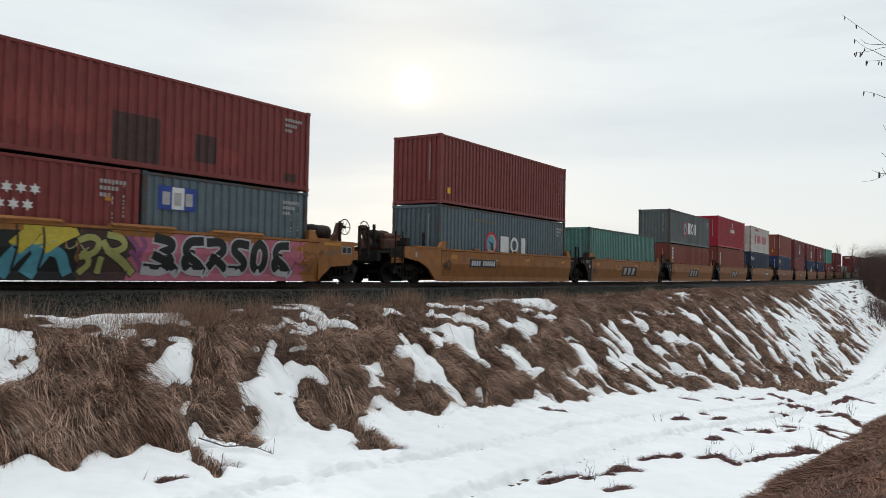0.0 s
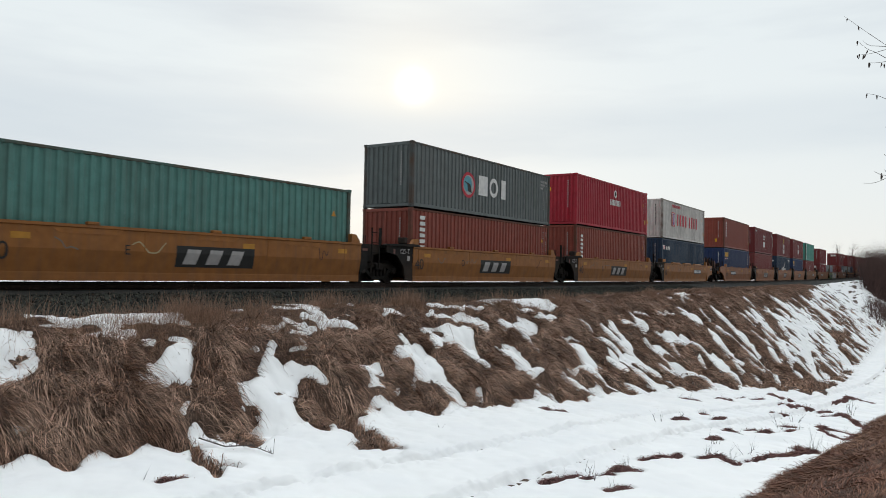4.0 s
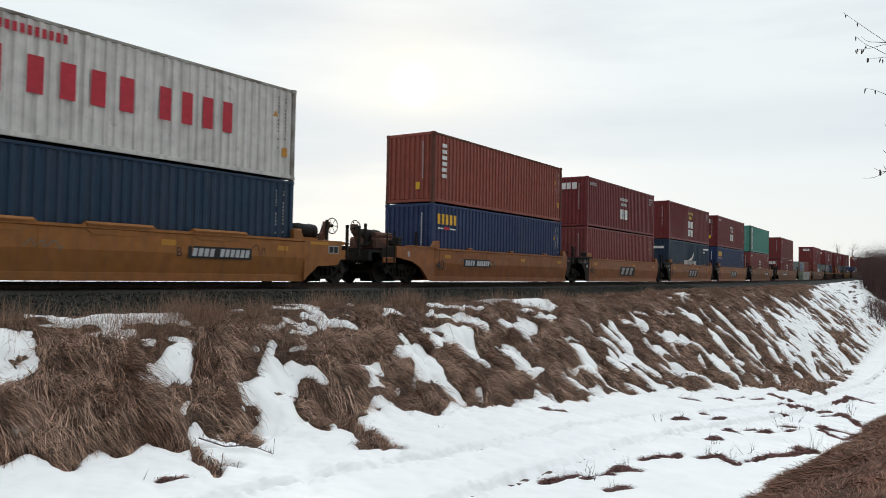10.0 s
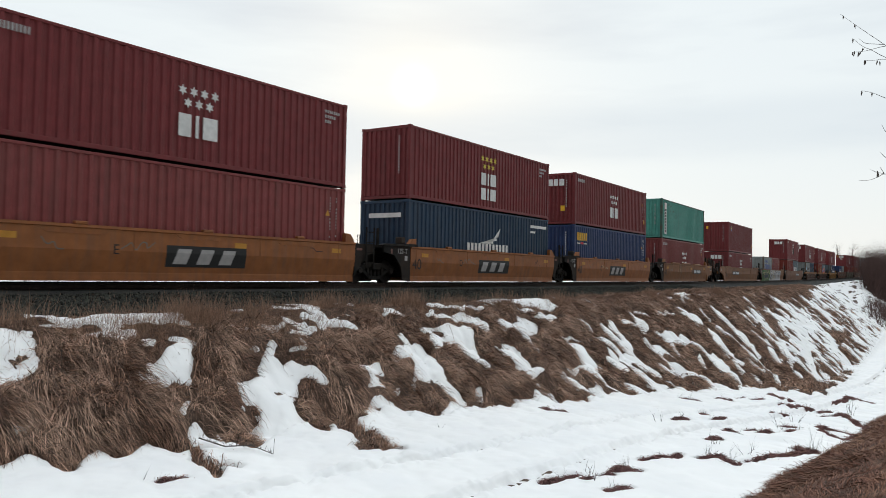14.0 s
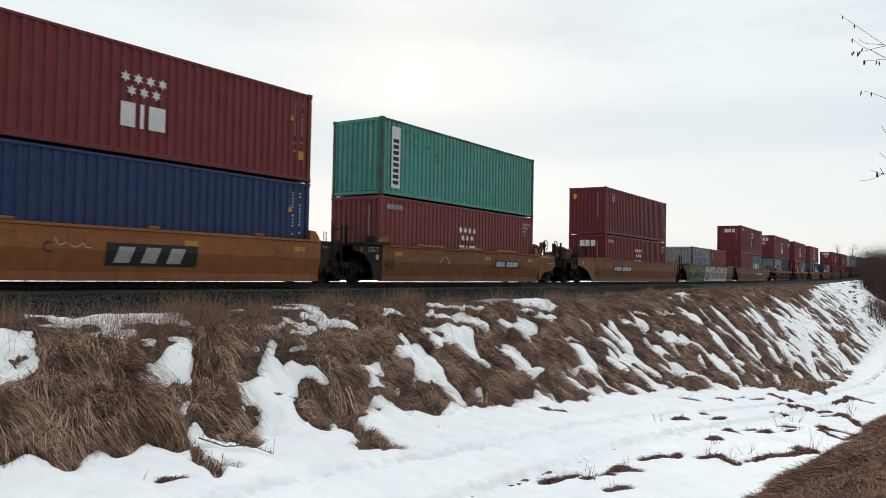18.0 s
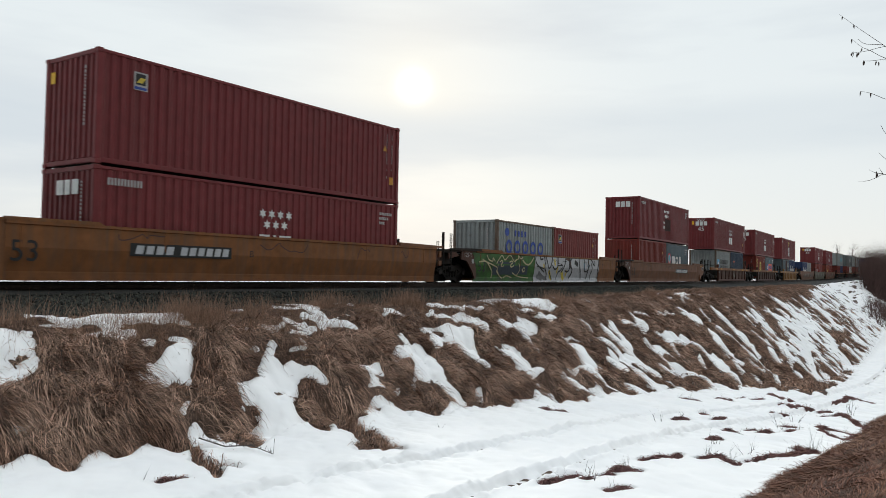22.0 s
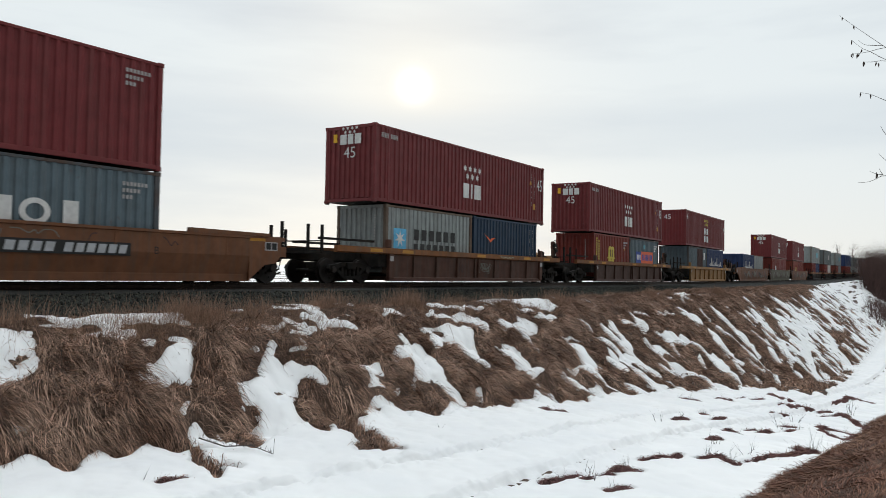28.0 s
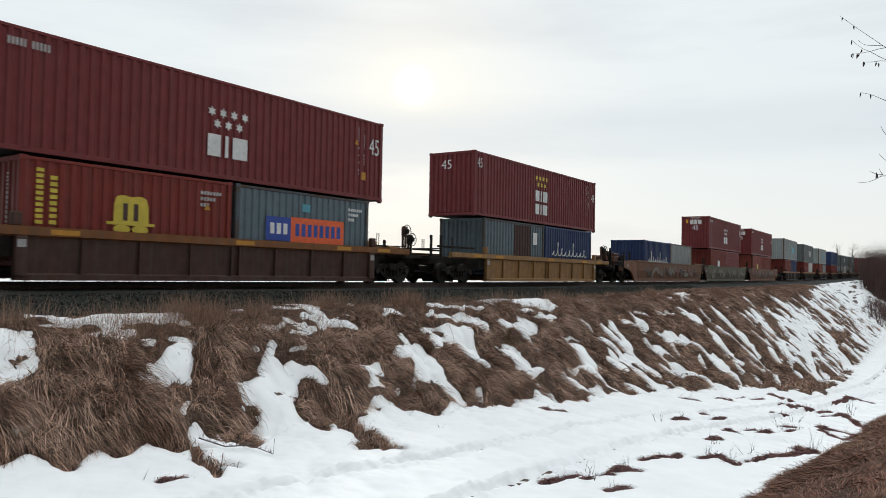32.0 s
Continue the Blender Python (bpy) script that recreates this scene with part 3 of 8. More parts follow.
TONGUES_C = ((11.86, 8.24, 11.32, 9.1, -0.5, 0.29, 0.53), (11.84, 8.49, 10.59, 9.97, -0.35, 0.19, 0.8), (11.1, 7.75, 10.93, 8.34, -0.22, 0.06, 0.83), (11.3, 7.96, 11.01, 8.49, -0.34, 0.08, 0.56), (11.86, 8.24, 11.32, 9.1, -0.5, 0.29, 0.53), (11.84, 8.49, 10.59, 9.97, -0.35, 0.19, 0.8), (11.1, 7.75, 10.93, 8.34, -0.22, 0.06, 0.83), (11.3, 7.96, 11.01, 8.49, -0.34, 0.08, 0.56), (11.86, 8.24, 11.32, 9.1, -0.5, 0.29, 0.53), (11.84, 8.49, 10.59, 9.97, -0.35, 0.19, 0.8), (11.1, 7.75, 10.93, 8.34, -0.22, 0.06, 0.83), (11.3, 7.96, 11.01, 8.49, -0.34, 0.08, 0.56), (11.86, 8.24, 11.32, 9.1, -0.5, 0.29, 0.53),)
TONGUES_D = ((11.84, 8.49, 10.59, 9.97, -0.35, 0.19, 0.8), (11.1, 7.75, 10.93, 8.34, -0.22, 0.06, 0.83), (11.3, 7.96, 11.01, 8.49, -0.34, 0.08, 0.56), (11.86, 8.24, 11.32, 9.1, -0.5, 0.29, 0.53), (11.84, 8.49, 10.59, 9.97, -0.35, 0.19, 0.8), (11.1, 7.75, 10.93, 8.34, -0.22, 0.06, 0.83), (11.3, 7.96, 11.01, 8.49, -0.34, 0.08, 0.56), (11.86, 8.24, 11.32, 9.1, -0.5, 0.29, 0.53), (11.84, 8.49, 10.59, 9.97, -0.35, 0.19, 0.8), (11.1, 7.75, 10.93, 8.34, -0.22, 0.06, 0.83), (11.3, 7.96, 11.01, 8.49, -0.34, 0.08, 0.56), (11.86, 8.24, 11.32, 9.1, -0.5, 0.29, 0.53), (11.84, 8.49, 10.59, 9.97, -0.35, 0.19, 0.8),)
TONGUES_E = ((11.1, 7.75, 10.93, 8.34, -0.22, 0.06, 0.83), (11.3, 7.96, 11.01, 8.49, -0.34, 0.08, 0.56), (11.86, 8.24, 11.32, 9.1, -0.5, 0.29, 0.53), (11.84, 8.49, 10.59, 9.97, -0.35, 0.19, 0.8), (11.1, 7.75, 10.93, 8.34, -0.22, 0.06, 0.83), (11.3, 7.96, 11.01, 8.49, -0.34, 0.08, 0.56), (11.86, 8.24, 11.32, 9.1, -0.5, 0.29, 0.53), (11.84, 8.49, 10.59, 9.97, -0.35, 0.19, 0.8), (11.1, 7.75, 10.93, 8.34, -0.22, 0.06, 0.83), (11.3, 7.96, 11.01, 8.49, -0.34, 0.08, 0.56), (11.86, 8.24, 11.32, 9.1, -0.5, 0.29, 0.53), (11.84, 8.49, 10.59, 9.97, -0.35, 0.19, 0.8), (11.1, 7.75, 10.93, 8.34, -0.22, 0.06, 0.83),)
TONGUES_F = ((11.3, 7.96, 11.01, 8.49, -0.34, 0.08, 0.56), (11.86, 8.24, 11.32, 9.1, -0.5, 0.29, 0.53), (11.84, 8.49, 10.59, 9.97, -0.35, 0.19, 0.8), (11.1, 7.75, 10.93, 8.34, -0.22, 0.06, 0.83), (11.3, 7.96, 11.01, 8.49, -0.34, 0.08, 0.56), (11.86, 8.24, 11.32, 9.1, -0.5, 0.29, 0.53), (11.84, 8.49, 10.59, 9.97, -0.35, 0.19, 0.8), (11.1, 7.75, 10.93, 8.34, -0.22, 0.06, 0.83), (11.3, 7.96, 11.01, 8.49, -0.34, 0.08, 0.56), (11.86, 8.24, 11.32, 9.1, -0.5, 0.29, 0.53), (11.84, 8.49, 10.59, 9.97, -0.35, 0.19, 0.8), (11.1, 7.75, 10.93, 8.34, -0.22, 0.06, 0.83), (11.3, 7.96, 11.01, 8.49, -0.34, 0.08, 0.56),)
TONGUES_G = ((11.86, 8.24, 11.32, 9.1, -0.5, 0.29, 0.53), (11.84, 8.49, 10.59, 9.97, -0.35, 0.19, 0.8), (7.66, 9.56, 7.71, 9.76, -0.13, 0.14, 0.6), (11.27, 9.22, 10.54, 10.06, -0.26, 0.13, 1), (10.46, 10.13, 10.59, 10.45, -0.28, 0.22, 0.86), (19.16, 8.48, 18.98, 8.71, -0.15, 0.01, 0.75), (19.85, 8.58, 19.76, 8.81, -0.2, 0.03, 0.6), (20.86, 8.73, 20.53, 9.5, -0.41, 0.11, 0.5), (21.88, 9.12, 20.82, 9.78, -0.19, 0.04, 0.83), (24.98, 9.11, 24.86, 9.78, -0.72, 0.14, 0.36), (28.21, 9.44, 28.35, 9.8, -0.43, 0.06, 0.5), (29.61, 9.76, 29.52, 10.1, -0.51, 0.07, 0.5), (30.56, 10.05, 31.01, 10.35, -0.4, 0.08, 0.75),)
TONGUES_H = ((35.08, 10.4, 34.14, 10.91, -0.66, 0.03, 0.5), (37.87, 10.79, 37, 11.39, -0.83, 0.06, 0.5), (40, 11.29, 37.62, 12.25, -1.55, 0.2, 0.6), (42.83, 11.75, 38.47, 13.12, -2.84, 0.35, 0.5), (45.34, 12.22, 38.8, 13.77, -2.24, 0.22, 0.6), (45.09, 10.83, 44.08, 11.56, -0.66, 0.02, 0.75), (45.13, 9.79, 43.9, 10.6, -0.66, 0.03, 0.75),)
TONGUES = TONGUES_A + TONGUES_B + TONGUES_C + TONGUES_D + TONGUES_E + TONGUES_F + TONGUES_G + TONGUES_H
# mats of dead stalks lying on the snow of the lane: from x, u to x, u, half width
MATS_A = ((6.31, 9.94, 6.65, 9.97, 0.1), (10.1, 13.76, 10.99, 13.94, 0.15), (10.77, 14.07, 10.88, 14.18, 0.09), (11.12, 14.17, 11.4, 14.33, 0.1), (11.61, 14.27, 12.03, 14.51, 0.24), (10.4, 14.65, 10.68, 14.84, 0.14), (13.08, 14.23, 13.98, 14.55, 0.19), (14.05, 14.94, 14.34, 15.21, 0.41), (14.18, 15.25, 13.96, 15.55, 0.17), (13.86, 15.57, 15.11, 15.97, 0.09), (15.18, 15.96, 16.44, 16.44, 0.19), (16.58, 16.11, 16.5, 16.48, 0.44), (16.05, 14.49, 16.53, 14.59, 0.17), (17.93, 14.42, 17.83, 14.81, 0.24), (18.72, 14.67, 19.11, 14.83, 0.27), (18.54, 15.02, 19.91, 15.57, 0.36), (20.42, 15.1, 20.26, 15.51, 0.3), (21.46, 15.78, 20.5, 16.71, 0.45), (20.51, 15.98, 18.68, 16.95, 0.4),)
MATS_B = ((23.81, 14.25, 23.56, 14.75, 0.41), (19.26, 12.84, 19.33, 13.1, 0.2), (19.99, 13.63, 20.31, 13.83, 0.21), (21.04, 12.98, 21.36, 13.05, 0.24), (25.37, 11.04, 25.61, 11.16, 0.45), (25.19, 11.29, 25.06, 11.87, 0.42), (26.58, 11.93, 26.14, 12.59, 0.45), (28.19, 12.21, 28.83, 12.46, 0.45), (27.97, 12.83, 28.59, 13.08, 0.45), (32.25, 12.58, 29.28, 13.89, 0.45), (27.8, 13.78, 26.07, 14.58, 0.45), (26.81, 14.46, 26.39, 15.02, 0.45), (30.81, 15.06, 35.49, 15.05, 0.45), (35.49, 15.05, 33.3, 16.13, 0.45), (25.56, 15.29, 26.46, 15.49, 0.43), (24.29, 15.46, 25.67, 16.04, 0.29), (26.14, 15.76, 21.94, 16.94, 0.45), (17.76, 9.83, 17.58, 10.56, 0.35),)
MATS = MATS_A + MATS_B
# where the hanging grass ends along the foot of the bank: x, u
FOOT_NEAR = ((4.91, 7.46), (5.32, 7.55), (5.6, 7.53), (5.73, 7.73), (5.78, 8), (6.02, 7.91), (6.27, 7.67), (6.57, 7.57), (6.75, 7.59), (6.91, 7.72), (7.11, 7.67), (7.47, 7.54), (7.68, 7.7), (7.88, 7.94), (8.3, 8.91), (8.75, 8.65), (9, 8.69), (9.66, 8.21), (9.94, 8.04), (10.61, 7.94), (10.87, 7.99), (13.34, 8.42), (13.98, 8.17), (14.18, 8.31), (14.23, 8.88), (15.67, 8.38))
FOOT_FAR = ((16.07, 8.45), (16.12, 9.03), (17.15, 8.65), (17.25, 9.02), (18.27, 8.61), (18.89, 8.76), (19.51, 8.66), (19.64, 8.84), (20.26, 9.03), (21.32, 9.36), (22.95, 9.07), (23.83, 9.26), (24.3, 9.83), (25.04, 9.8), (26.62, 9.65), (28.06, 9.81), (29.44, 10.1), (30.77, 10.32), (33.65, 10.39), (34.31, 10.82), (36.56, 10.81), (37.89, 12.16), (38.46, 12.91), (39.04, 13.67))
FOOT = tuple(zip(*(((-20, 7.7),) + FOOT_NEAR + FOOT_FAR + ((70, 13.0), (300, 13.0)))))


def along(x, u, mat):
    """Distance from a mat's middle line, and the place along it."""
    x0, u0, x1, u1, w = mat
    s = np.clip(((x - x0) * (x1 - x0) + (u - u0) * (u1 - u0)) / ((x1 - x0) ** 2 + (u1 - u0) ** 2), 0, 1)
    return np.hypot(x - x0 - s * (x1 - x0), u - u0 - s * (u1 - u0)), s


def laid(z, x, u, strokes, rag, sign=1.0):
    """Lays strokes of snow (or, with sign -1, of grass) over the depths z."""
    for x0, u0, x1, u1, hx, hu, k in strokes:
        wide = math.hypot(hx, hu)
        # snow on the flat crest is thin and broken
        spare = float(np.interp(min(u0, u1), (5.0, 5.9), (0.55, 0.0)) + np.interp(x0, (14, 28), (-0.02, -0.10 if min(u0, u1) > 6.3 else 0.06)))
        reach = 1.9 * wide * max(1.0, k)
        i = np.nonzero((x > min(x0, x1) - reach) & (x < max(x0, x1) + reach) & (u > min(u0, u1) - reach) & (u < max(u0, u1) + reach))
        if not len(i[0]):
            continue
        dx, du = x[i] - x0, u[i] - u0
        ax, au = x1 - x0, u1 - u0
        det = ax * hu - au * hx
        if abs(det) < 1e-4:
            continue
        s = (dx * hu - du * hx) / det
        b = (ax * du - au * dx) / det
        w = 1.0 + (k - 1.0) * np.clip(s, 0, 1)
        over = np.maximum(np.maximum(-s, s - 1.0), 0) * math.hypot(ax, au) / (wide * w * 0.9)
        d = 1.0 - np.sqrt((b / w) ** 2 + over ** 2) + 0.36 * rag[i] - spare
        d = d * min(wide, 0.35) * w
        z[i] = np.maximum(z[i], d) if sign > 0 else np.minimum(z[i], -d)
    return z


def snow_depth(x, u):
    """Above 0 where snow lies."""
    x, u = np.asarray(x, float), np.asarray(u, float)
    shape = x.shape
    x, u = np.atleast_1d(x).ravel(), np.atleast_1d(u).ravel()
    slant = x + np.interp(x, (15, 40, 60), (0.75, 1.0, 1.25)) * (u - 5)
    rag = fractal(x * 2.3, u * 2.3, 31, 4) + 0.55 * fractal(x * 7.5, u * 6.5, 33, 3)
    lane = (u - np.interp(x, *FOOT) - np.interp(x, (9, 14), (0.22, 0.04)) + 0.10 * fractal(slant * 1.4, u * 0.4, 5, 3) + 0.10 * rag) * 0.8
    bias = np.interp(x, (10, 30, 42, 48, 54, 60, 72, 90, 200), (-1.9, -1.5, -0.8, -0.28, -0.02, 0.12, 0.24, 0.32, 0.42))
    streaks = fractal(slant * 0.85, u * 0.38, 21, 4) * 0.62 + 0.55 * fractal(slant * 1.9, u * 0.95, 27, 3) + 0.26 * rag + bias
    flecks = fractal(slant * 0.55, u * 0.9, 29, 4) + 0.45 * fractal(x * 0.11, u * 0.4, 133, 2)
    streaks = streaks + 0.75 * np.clip((x - 48) / 14, 0, 1) * fractal(slant * 2.3, u * 1.2, 139, 3)
    streaks = streaks - 1.9 * np.clip((x - 50) / 14, 0, 1) * np.clip((140 - x) / 40, 0, 1) * np.clip(flecks - 0.08, 0, 1)
    rim = np.interp(x, (10, 40, 66, 90, 115, 150), (5.6, 6.6, 7.5, 7.0, 5.5, 4.3)) + 0.5 * flecks
    streaks = streaks - 1.1 * np.clip(rim - u, 0, 2) + 0.04 * (u - 7)
    z = np.maximum(lane, streaks * 0.6)
    wx, wu = x + 0.05 * fractal(x * 3.6, u * 3.6, 63, 3), u + 0.04 * fractal(x * 3.6, u * 3.6, 67, 3)
    z = laid(z, wx, wu, SNOW_STROKES, rag)
    crumbs = fractal(x * 1.6, u * 2.4, 43, 3) - np.interp(x, (8, 25, 60), (0.60, 0.55, 0.45)) + 0.35 * (rag - 0.1)
    z = np.maximum(z, np.where((u > 4.3) & (u < 5.9), crumbs * 0.5, -1))
    z = laid(z, wx, wu, TONGUES, rag, -1.0)
    for mat in MATS:
        d = 1.0 - along(x, u, mat)[0] / (min(mat[4], 0.17 if mat[0] < 20 else 0.11) * 0.5) + 0.9 * rag
        z = np.where(d > -1, np.minimum(z, -d * 0.3), z)
    # bare grass on the near bank
    y = track_y(x) - u
    edge = np.interp(x, NEAR_EDGE[0], NEAR_EDGE[1]) + 0.36 * fractal(x * 0.8, y * 1.3, 41, 4) + 0.16 * rag
    z = np.minimum(z, (y - edge) * 0.5 + 0.04)
    mats = fractal(x * 0.7, y * 0.9, 51, 4) - np.interp(x, (12, 30, 45, 90), (1.6, 1.4, 0.9, 0.62)) - 0.35 * np.clip((y - 5.0) / 2, 0, 3)
    z = np.where(u > np.interp(x, *FOOT) + 0.8, np.minimum(z, 0.02 - mats * 0.5), z)
    back = 0.2 + 0.6 * fractal(x * 0.3, u * 0.3, 61, 4)
    return np.where(u < -3.2, back, z).reshape(shape)


def steps(*runs):
    """Grid lines: (from, to, spacing) runs joined."""
    out = []
    for a, b, s in runs:
        out += list(np.linspace(a, b, max(int(round((b - a) / s)), 1), endpoint=False))
    return np.array(out + [runs[-1][1]])


def sheet(name, xs, us, height, mat, keep=None, smooth=True):
    gx, gu = np.meshgrid(xs, us, indexing="ij")
    z = height(gx, gu)
    gy = track_y(gx) - gu
    v = np.stack([gx, gy, z], -1).reshape(-1, 3)
    n, m = gx.shape
    i = (np.arange(n - 1)[:, None] * m + np.arange(m - 1)[None, :]).ravel()
    if keep is not None:
        ok = keep(gx, gu)
        ok = (ok[:-1, :-1] | ok[1:, :-1] | ok[:-1, 1:] | ok[1:, 1:]).ravel()
        i = i[ok]
    f = np.stack([i, i + 1, i + m + 1, i + m], -1)
    me = bpy.data.meshes.new(name)
    me.vertices.add(len(v))
    me.vertices.foreach_set("co", v.ravel())
    me.loops.add(f.size)
    me.loops.foreach_set("vertex_index", f.ravel().astype(np.int32))
    me.polygons.add(len(f))
    me.polygons.foreach_set("loop_start", np.arange(0, f.size, 4, dtype=np.int32))
    me.polygons.foreach_set("loop_total", np.full(len(f), 4, dtype=np.int32))
    me.update()
    me.validate()
    if smooth:
        me.polygons.foreach_set("use_smooth", np.ones(len(f), dtype=bool))
    me.materials.append(mat)
    return new(name, me)


def tussock(x, u):
    """Domes of hanging grass with creases between them, 0 to 1."""
    best = np.full(np.shape(x), 9.0)
    a, b = (x + 0.5 * (u - 5)) / 0.85, u / 1.15
    ia, ib = np.floor(a), np.floor(b)
    for i in (-1, 0, 1):
        for j in (-1, 0, 1):
            ca, cb = ia + i, ib + j
            ja, jb = 0.5 + 0.42 * grid_noise(ca + 0.0, cb + 0.0, 201), 0.5 + 0.42 * grid_noise(ca + 0.0, cb + 0.0, 203)
            best = np.minimum(best, (a - ca - ja) ** 2 + (b - cb - jb) ** 2)
    return np.clip(1.0 - best / 0.55, 0, 1)


def turf(x, u):
    """Ground with the lumps of the grass tussocks, which stand above the snow between them."""
    x, u = np.asarray(x, float), np.asarray(u, float)
    lump = 0.27 * tussock(x, u) - 0.11 + 0.08 * fractal((x + 0.6 * (u - 5)) * 1.25, u * 0.9, 71, 3) + 0.05 * fractal(x * 3.1, u * 2.2, 77, 2)
    on = np.clip((u - 4.7) / 1.0, 0, 1) * np.clip((x + 20) / 10, 0, 1) * np.clip((160 - x) / 60, 0, 1)
    swell = np.clip(-snow_depth(x, u) * 2.2, 0, 1)
    bank = np.clip((np.interp(x, *FOOT) + 0.6 - u) / 0.5, 0, 1)
    return ground_z(x, u) + (lump * (0.25 + 0.75 * bank) + np.interp(x, (12, 18, 30), (0.15, 0.08, 0.05)) * swell * bank + 0.13 * swell * (1 - bank)) * on


XS = steps((-3000, -400, 200), (-400, -40, 20), (-40, 2, 2), (2, 32, 0.11), (32, 60, 0.2), (60, 120, 0.6), (120, 400, 8), (400, 4000, 200))
US = steps((-3000, -200, 200), (-200, -12, 12), (-12, -1.6, 0.8), (-1.6, 3.6, 0.25), (3.6, 18.6, 0.10), (18.6, 30, 1.0), (30, 300, 20), (300, 3000, 200))
ground = tagged(sheet("ground", XS, US, turf, SOIL), "bare ground of a railway bank under matted dead grass", "ground", kind="structure")
SX = steps((-400, -20, 6), (-20, 2, 1), (2, 5, 0.1), (5, 22, 0.045), (22, 36, 0.07), (36, 60, 0.12), (60, 105, 0.22), (105, 130, 0.4), (130, 420, 5))
SU = steps((-260, -12, 8), (-12, -3, 0.6), (-3, 3.4, 0.8), (3.4, 10.8, 0.045), (10.8, 15.0, 0.055), (15.0, 18.4, 0.085), (18.4, 26, 0.8))


def snow_z(x, u):
    d = snow_depth(x, u)
    thick = np.where(u > np.interp(x, *FOOT) + 0.3, 0.11, 0.055)
    soft = np.where(d > 0, thick * (1 - np.exp(-d * 24.0)) + 0.025 * np.clip(d * 4, 0, 1) * fractal(x * 3.2, u * 3.2, 89, 3), d * 0.9)
    ruts = 0.0
    y = track_y(x) - u
    # two wheel tracks of a car, half filled again
    for c in (np.interp(x, (0, 6.7, 12.6, 17.8, 22.1, 25.6, 60), (11.0, 11.15, 11.68, 11.98, 12.84, 13.8, 15.0)), np.interp(x, (0, 9.6, 13.9, 16.8, 19.8, 23.6, 60), (13.1, 13.38, 13.48, 13.68, 14.16, 14.8, 16.5))):
        w = (u - c - 0.04 * fractal(x * 0.8, u * 0.0, 95, 2)) / 0.17
        crumb = fractal(x * 9.0, y * 9, 91, 3)
        ruts = ruts - np.exp(-w ** 4) * (0.11 + 0.08 * crumb) + 0.04 * (1 + 1.6 * crumb) * np.exp(-((np.abs(w) - 1.35) / 0.35) ** 2)
    return ground_z(x, u) + 0.92 * (turf(x, u) - ground_z(x, u)) + soft + np.where(d > 0.15, ruts, 0) + 0.02 * fractal(x * 1.3, u * 1.3, 83, 3) + 0.008 * fractal(x * 5.0, u * 5.0, 87, 2)


snow = tagged(sheet("snow", SX, SU, snow_z, SNOW, lambda x, u: snow_depth(x, u) > -0.25), "thin melting snow in patches over dead grass", "snow", kind="structure")
tagged(sheet("snow_field", steps((-3000, -400, 200), (-400, 420, 40), (420, 4000, 300)), steps((-3000, -260, 200),), lambda x, u: ground_z(x, u) + 0.06, SNOW), "flat snow-covered field behind the railway", "snow", kind="structure")

# ballast bed, rails and ties
BX = steps((-420, -4, 8), (-4, 60, 0.3), (60, 260, 2), (260, 900, 20))


def ballast_z(x, u):
    a = np.abs(u)
    return track_z(x) + np.interp(a, (0.0, 0.85, 1.05, 1.45, 1.9, 3.75, 4.3, 4.6), (-0.21, -0.20, -0.172, -0.18, -0.30, -0.53, -0.565, -0.70)) + 0.02 * fractal(x * 3, u * 3, 97, 2)


tagged(sheet("ballast", BX, steps((-4.6, 4.6, 0.16)), ballast_z, BALLAST), "dark grey crushed stone ballast bed of the track", "ballast", kind="structure")

# ---- the train ----
MOVERS = []
HALF_W = 1.219
FT40, FT20, FT45 = 12.192, 6.058, 13.716
HI, STD = 2.896, 2.591
BED = 0.36
CACHE = {}
RUSTY = {k: material("rust_streaked_" + k + "_paint", b, 0.7, 0, 0.15, 4.0, (0.10, 0.052, 0.032), 1.3, per_object=0.1, streak=0.5, rust=0.8, spec=0.2) for k, b in
         (("pale", (0.17, 0.13, 0.10)), ("white", (0.34, 0.33, 0.30)), ("bluegrey", (0.085, 0.10, 0.11)), ("grey", (0.09, 0.10, 0.10)), ("mint", (0.08, 0.14, 0.12)), ("green", (0.05, 0.15, 0.12)), ("rust", (0.15, 0.05, 0.035)))}


def cached(key, make):
    if key not in CACHE:
        CACHE[key] = fix(make().mesh(key[0]))
    return CACHE[key]


def corrugated(length, z0, z1, pitch, depth):
    """A corrugated steel panel along x, its outer flats at y = 0, ribs going inwards (+y)."""
    g = Geo()
    n = max(int(length / pitch), 1)
    p = length / n
    prof = []
    for i in range(n):
        a = -length / 2 + i * p
        prof += [(a, 0.0), (a + 0.36 * p, 0.0), (a + 0.50 * p, depth), (a + 0.86 * p, depth)]
    prof.append((length / 2, 0.0))
    m = len(prof)
    g.add([(x, y, z0) for x, y in prof] + [(x, y, z1) for x, y in prof], [(i, i + 1, m + i + 1, m + i) for i in range(m - 1)])
    return g


